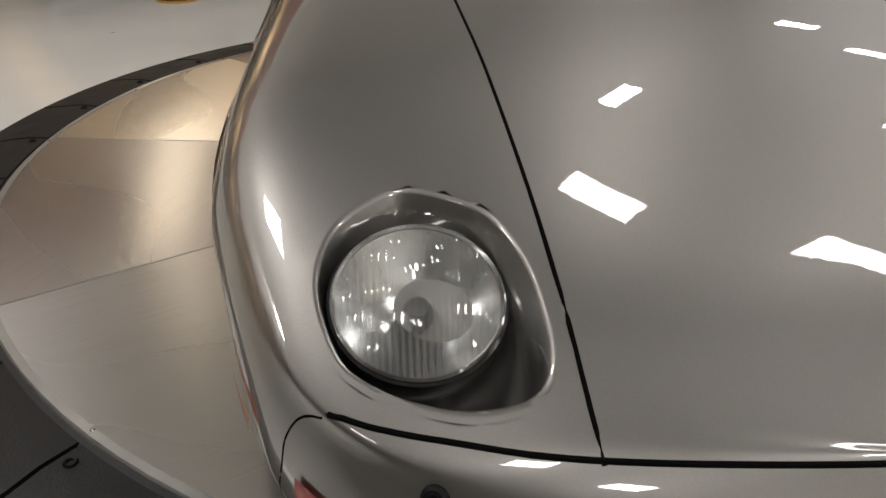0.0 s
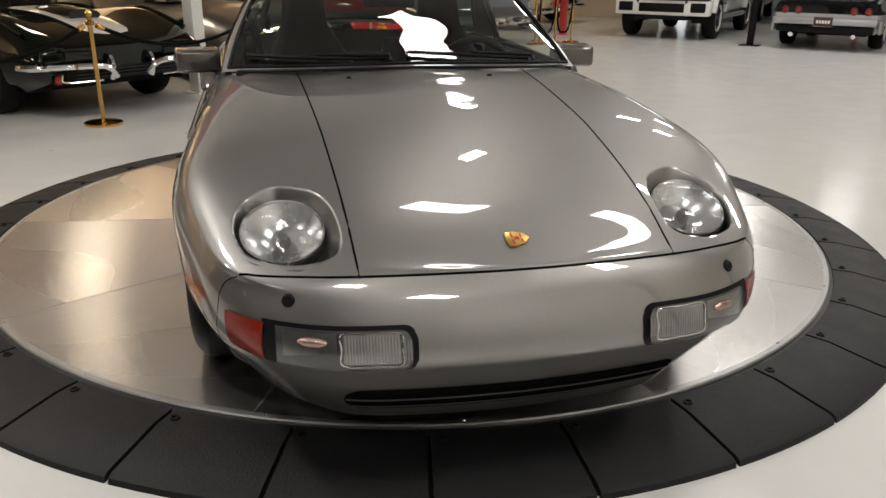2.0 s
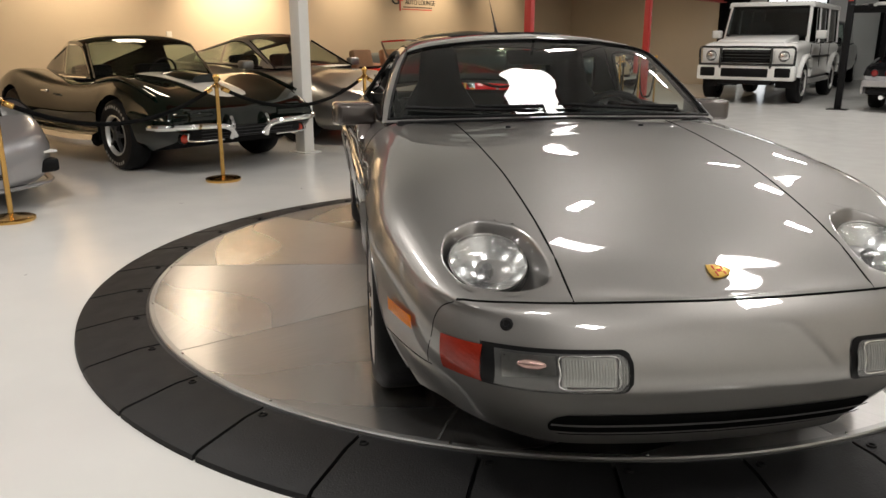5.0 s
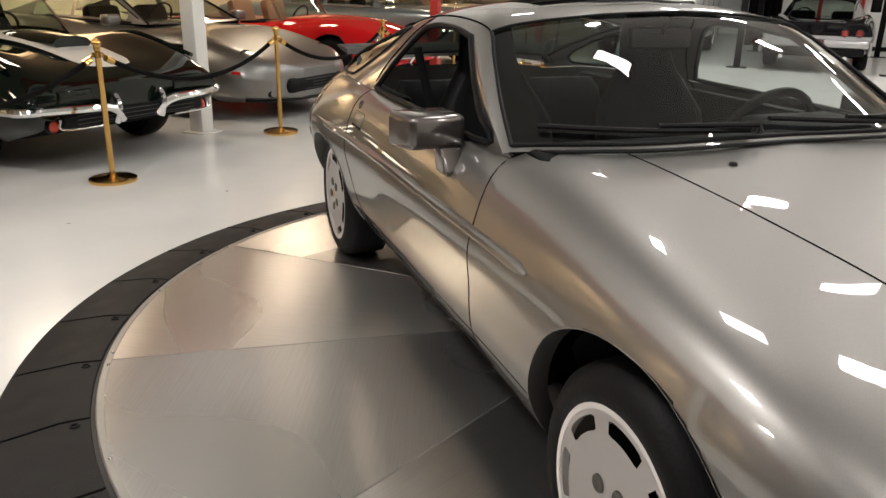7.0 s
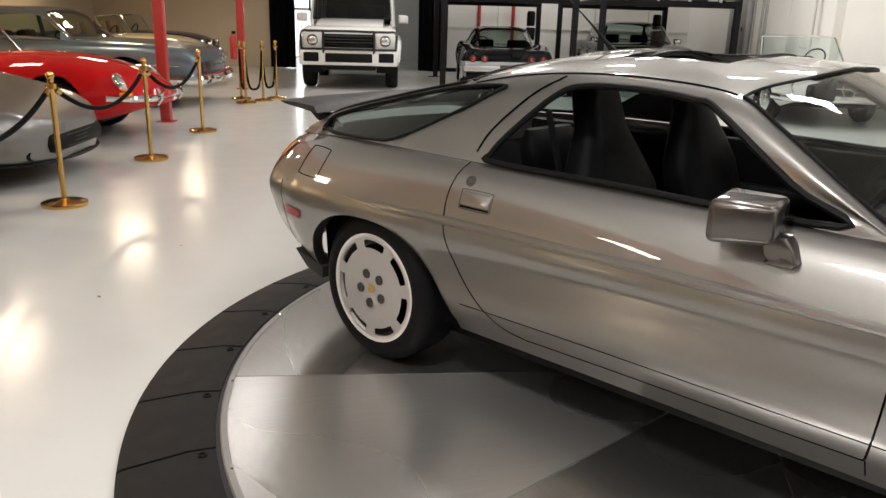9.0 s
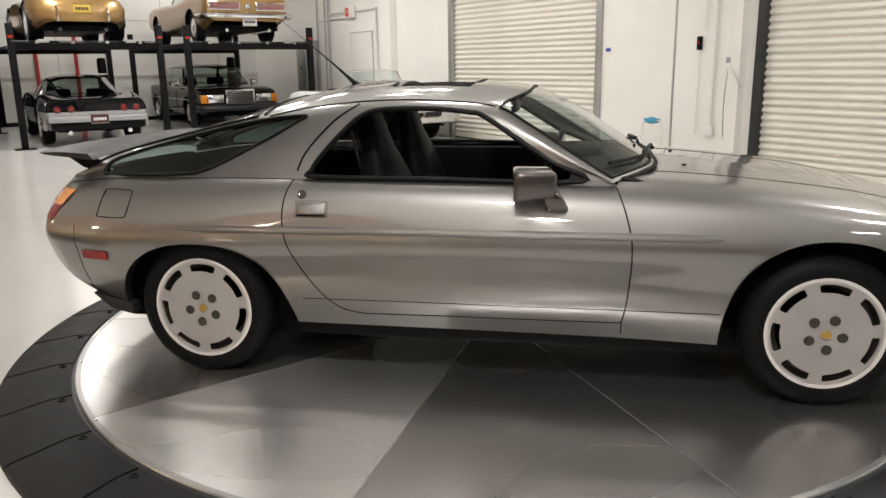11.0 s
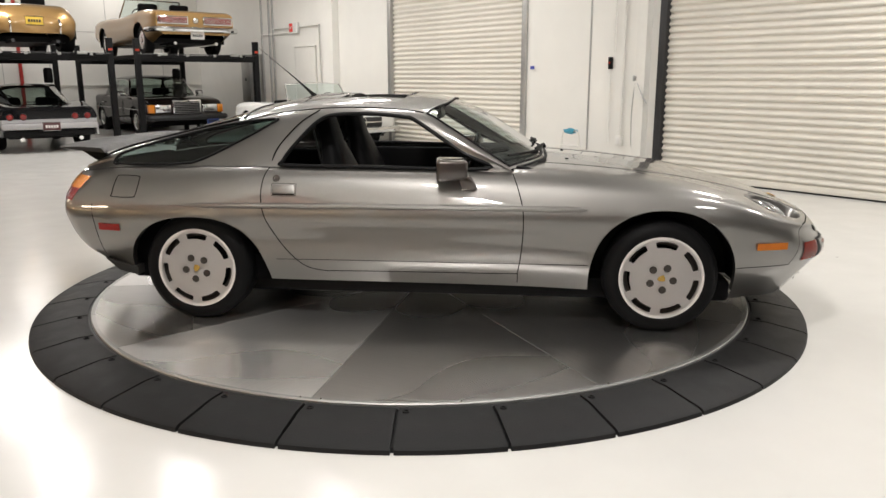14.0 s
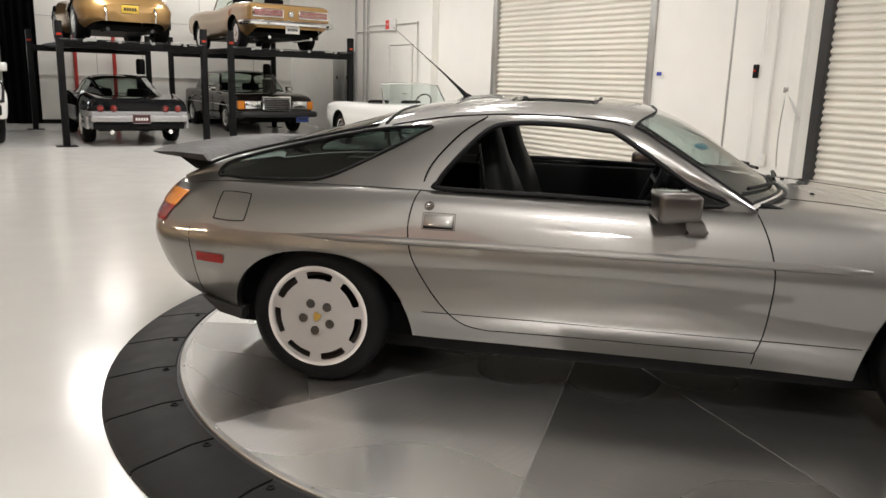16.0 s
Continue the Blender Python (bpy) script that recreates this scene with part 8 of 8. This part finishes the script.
part("outlet_box", box(W - .06, 3.25, .40, W, 3.36, .54, .008), M_WHITE_STEEL, ot)
part("outlet_cover", box(W - .066, 3.27, .42, W - .058, 3.34, .52, .003), M_PLATE, ot)
ch = thing("chain_hoist", "door chain hoist with a looped hand chain", "chain hoist", ROOM)
part("bracket", box(W - .12, 2.98, 1.32, W, 3.06, 1.40, .01), M_GALV, ch)
part("chain", tube(smooth_path([(W - .10, 3.02, 1.36), (W - .10, 3.06, .9), (W - .10, 3.04, .42), (W - .10, 2.98, .42), (W - .10, 2.97, .9), (W - .10, 3.0, 1.36)], 5), .008, 6), M_GALV, ch)
part("hook_arm", tube([(W - .10, 3.02, 1.36), (W - .14, 2.85, 1.10), (W - .12, 2.80, 1.02)], .012, 6), M_GALV, ch)

# folding step stool with a blue cloth on it
ls = thing("step_stool", "folded white steel step stool leaning by the wall", "step stool", room(5.75, 4.0, 0, 0))
for y in (-.17, .17):
    part("rail", tube(smooth_path([(.02, y, .0), (.06, y, .40), (.06, y * .95, .52), (.06, y * .7, .58), (.06, 0, .585)], 5), .014, 8), M_WHITE_STEEL, ls)
for z in (.18, .36):
    part("step", box(-.02, -.16, z, .10, .16, z + .02, .006), M_WHITE_STEEL, ls)
rg = thing("cleaning_cloth", "blue cloth draped over the step stool", "cloth", room(5.81, 4.0, .585))
b = bmesh.new()
rows = [[b.verts.new((.05 * math.cos(a), y + .02 * math.sin(5 * a), .035 * math.sin(a) + .012 * math.sin(40 * y + a))) for a in np.linspace(0, 2 * math.pi, 13)[:-1]] for y in np.linspace(-.10, .10, 9)]
for a, c_ in zip(rows, rows[1:]):
    for q in range(12):
        b.faces.new((a[q], a[(q + 1) % 12], c_[(q + 1) % 12], c_[q]))
part("cloth", b, material("blue_cloth", (0.06, 0.30, 0.42), 0.85, vary=0.2, scale=30, bump=0.4), rg)

# electrical panels, exit sign, small door
for s, w_ in ((15.25, .55), (14.72, .36)):
    ep = thing("electrical_panel", "grey steel electrical panel on the wall", "electrical panel", ROOM, "electrical panels")
    part("cabinet", box(W - .16, s - w_ / 2, .75, W, s + w_ / 2, 1.95, .012), M_GALV, ep)
    part("cover", box(W - .175, s - w_ / 2 + .03, .80, W - .158, s + w_ / 2 - .03, 1.90, .006), M_GALV, ep)
    part("latch", box(W - .19, s - .02, 1.28, W - .17, s + .02, 1.36, .004), M_BLACK, ep)
ex = thing("exit_sign", "white exit sign with red lettering high on the wall", "exit sign", ROOM)
part("sign_case", box(W - .10, 12.62, 2.38, W - .02, 12.98, 2.62, .012), M_PLATE, ex)
part("sign_face", box(W - .105, 12.80, 2.41, W - .10, 12.96, 2.60, .002), material("exit_red", (0.75, 0.04, 0.03), 0.4), ex, smooth=False)
cu = bpy.data.curves.new("exit_text", "FONT")
cu.body, cu.size, cu.align_x, cu.align_y = "EXIT", .085, "CENTER", "CENTER"
tx = new("lettering", cu)
cu.materials.append(M_PLATE)
tx.parent = ex
tx.matrix_local = Matrix.Translation((W - .109, 12.88, 2.505)) @ Matrix.Rotation(radians(-90), 4, "Z") @ Matrix.Rotation(radians(90), 4, "X")
dr = thing("door_3", "closed white steel service door", "door", ROOM, kind="structure")
part("leaf", box(W - .03, 11.95, 0, W - .002, 12.85, 2.05, .006), M_WHITE_STEEL, dr)
part("door_frame", tube([(W - .02, 11.93, 0), (W - .02, 11.93, 2.07), (W - .02, 12.87, 2.07), (W - .02, 12.87, 0)], .028, 8), M_WHITE_STEEL, dr)
part("door_handle", tube([(W - .03, 12.05, 1.02), (W - .09, 12.05, 1.02), (W - .09, 12.16, 1.02)], .010, 8), M_CHROME, dr)

# wall outlet and the lounge sign on the beige wall
B = BEIGE_N
wo = thing("wall_outlet", "white outlet plate on the beige wall", "outlet", ROOM)
part("plate_cover", box(B, 4.40, 1.22, B + .012, 4.50, 1.36, .003), M_PLATE, wo)
sg = thing("wall_sign", "flat dark and red lounge sign on the beige wall", "wall sign", ROOM)
TURN = Matrix.Rotation(radians(90), 4, "Z") @ Matrix.Rotation(radians(90), 4, "X")


def letters(body, s, z, size, mat, extrude=.004):
    cu_ = bpy.data.curves.new("letters", "FONT")
    cu_.body, cu_.size, cu_.extrude = body, size, extrude
    cu_.materials.append(mat)
    o = new("lettering", cu_)
    o.parent = sg
    o.matrix_local = Matrix.Translation((B + .008, s, z)) @ TURN
    return o


letters("AUTO LOUNGE", 10.62, 1.99, .155, M_INK)
letters("G", 10.12, 1.98, .42, M_INK)
letters("T", 10.33, 1.84, .36, M_INK_RED)
part("sign_bar", box(B + .004, 10.55, 1.92, B + .012, 11.60, 1.94), M_INK, sg, smooth=False)
part("sign_bar", box(B + .004, 10.50, 1.87, B + .012, 11.60, 1.89), M_INK_RED, sg, smooth=False)

# red pipe uprights on the end wall
for n in (.45, 1.35):
    rp = thing("red_pipe", "red sprinkler riser pipe on the end wall", "pipe", ROOM, "red riser pipes")
    part("riser", tube([(n, END_S - .08, 0), (n, END_S - .08, 4.9)], .045, 10), M_RED_STEEL, rp)

# fire extinguisher on the red post
fe = thing("fire_extinguisher", "red fire extinguisher hung on the post", "fire extinguisher", room(-4.62, 12.16, .55))
part("cylinder", lathe([(0, 0), (.06, 0), (.065, .02), (.065, .38), (.045, .43), (.02, .45), (0, .45)], 20), M_RED_STEEL, fe)
part("valve", box(-.02, -.015, .45, .05, .015, .50, .006), M_BLACK, fe)
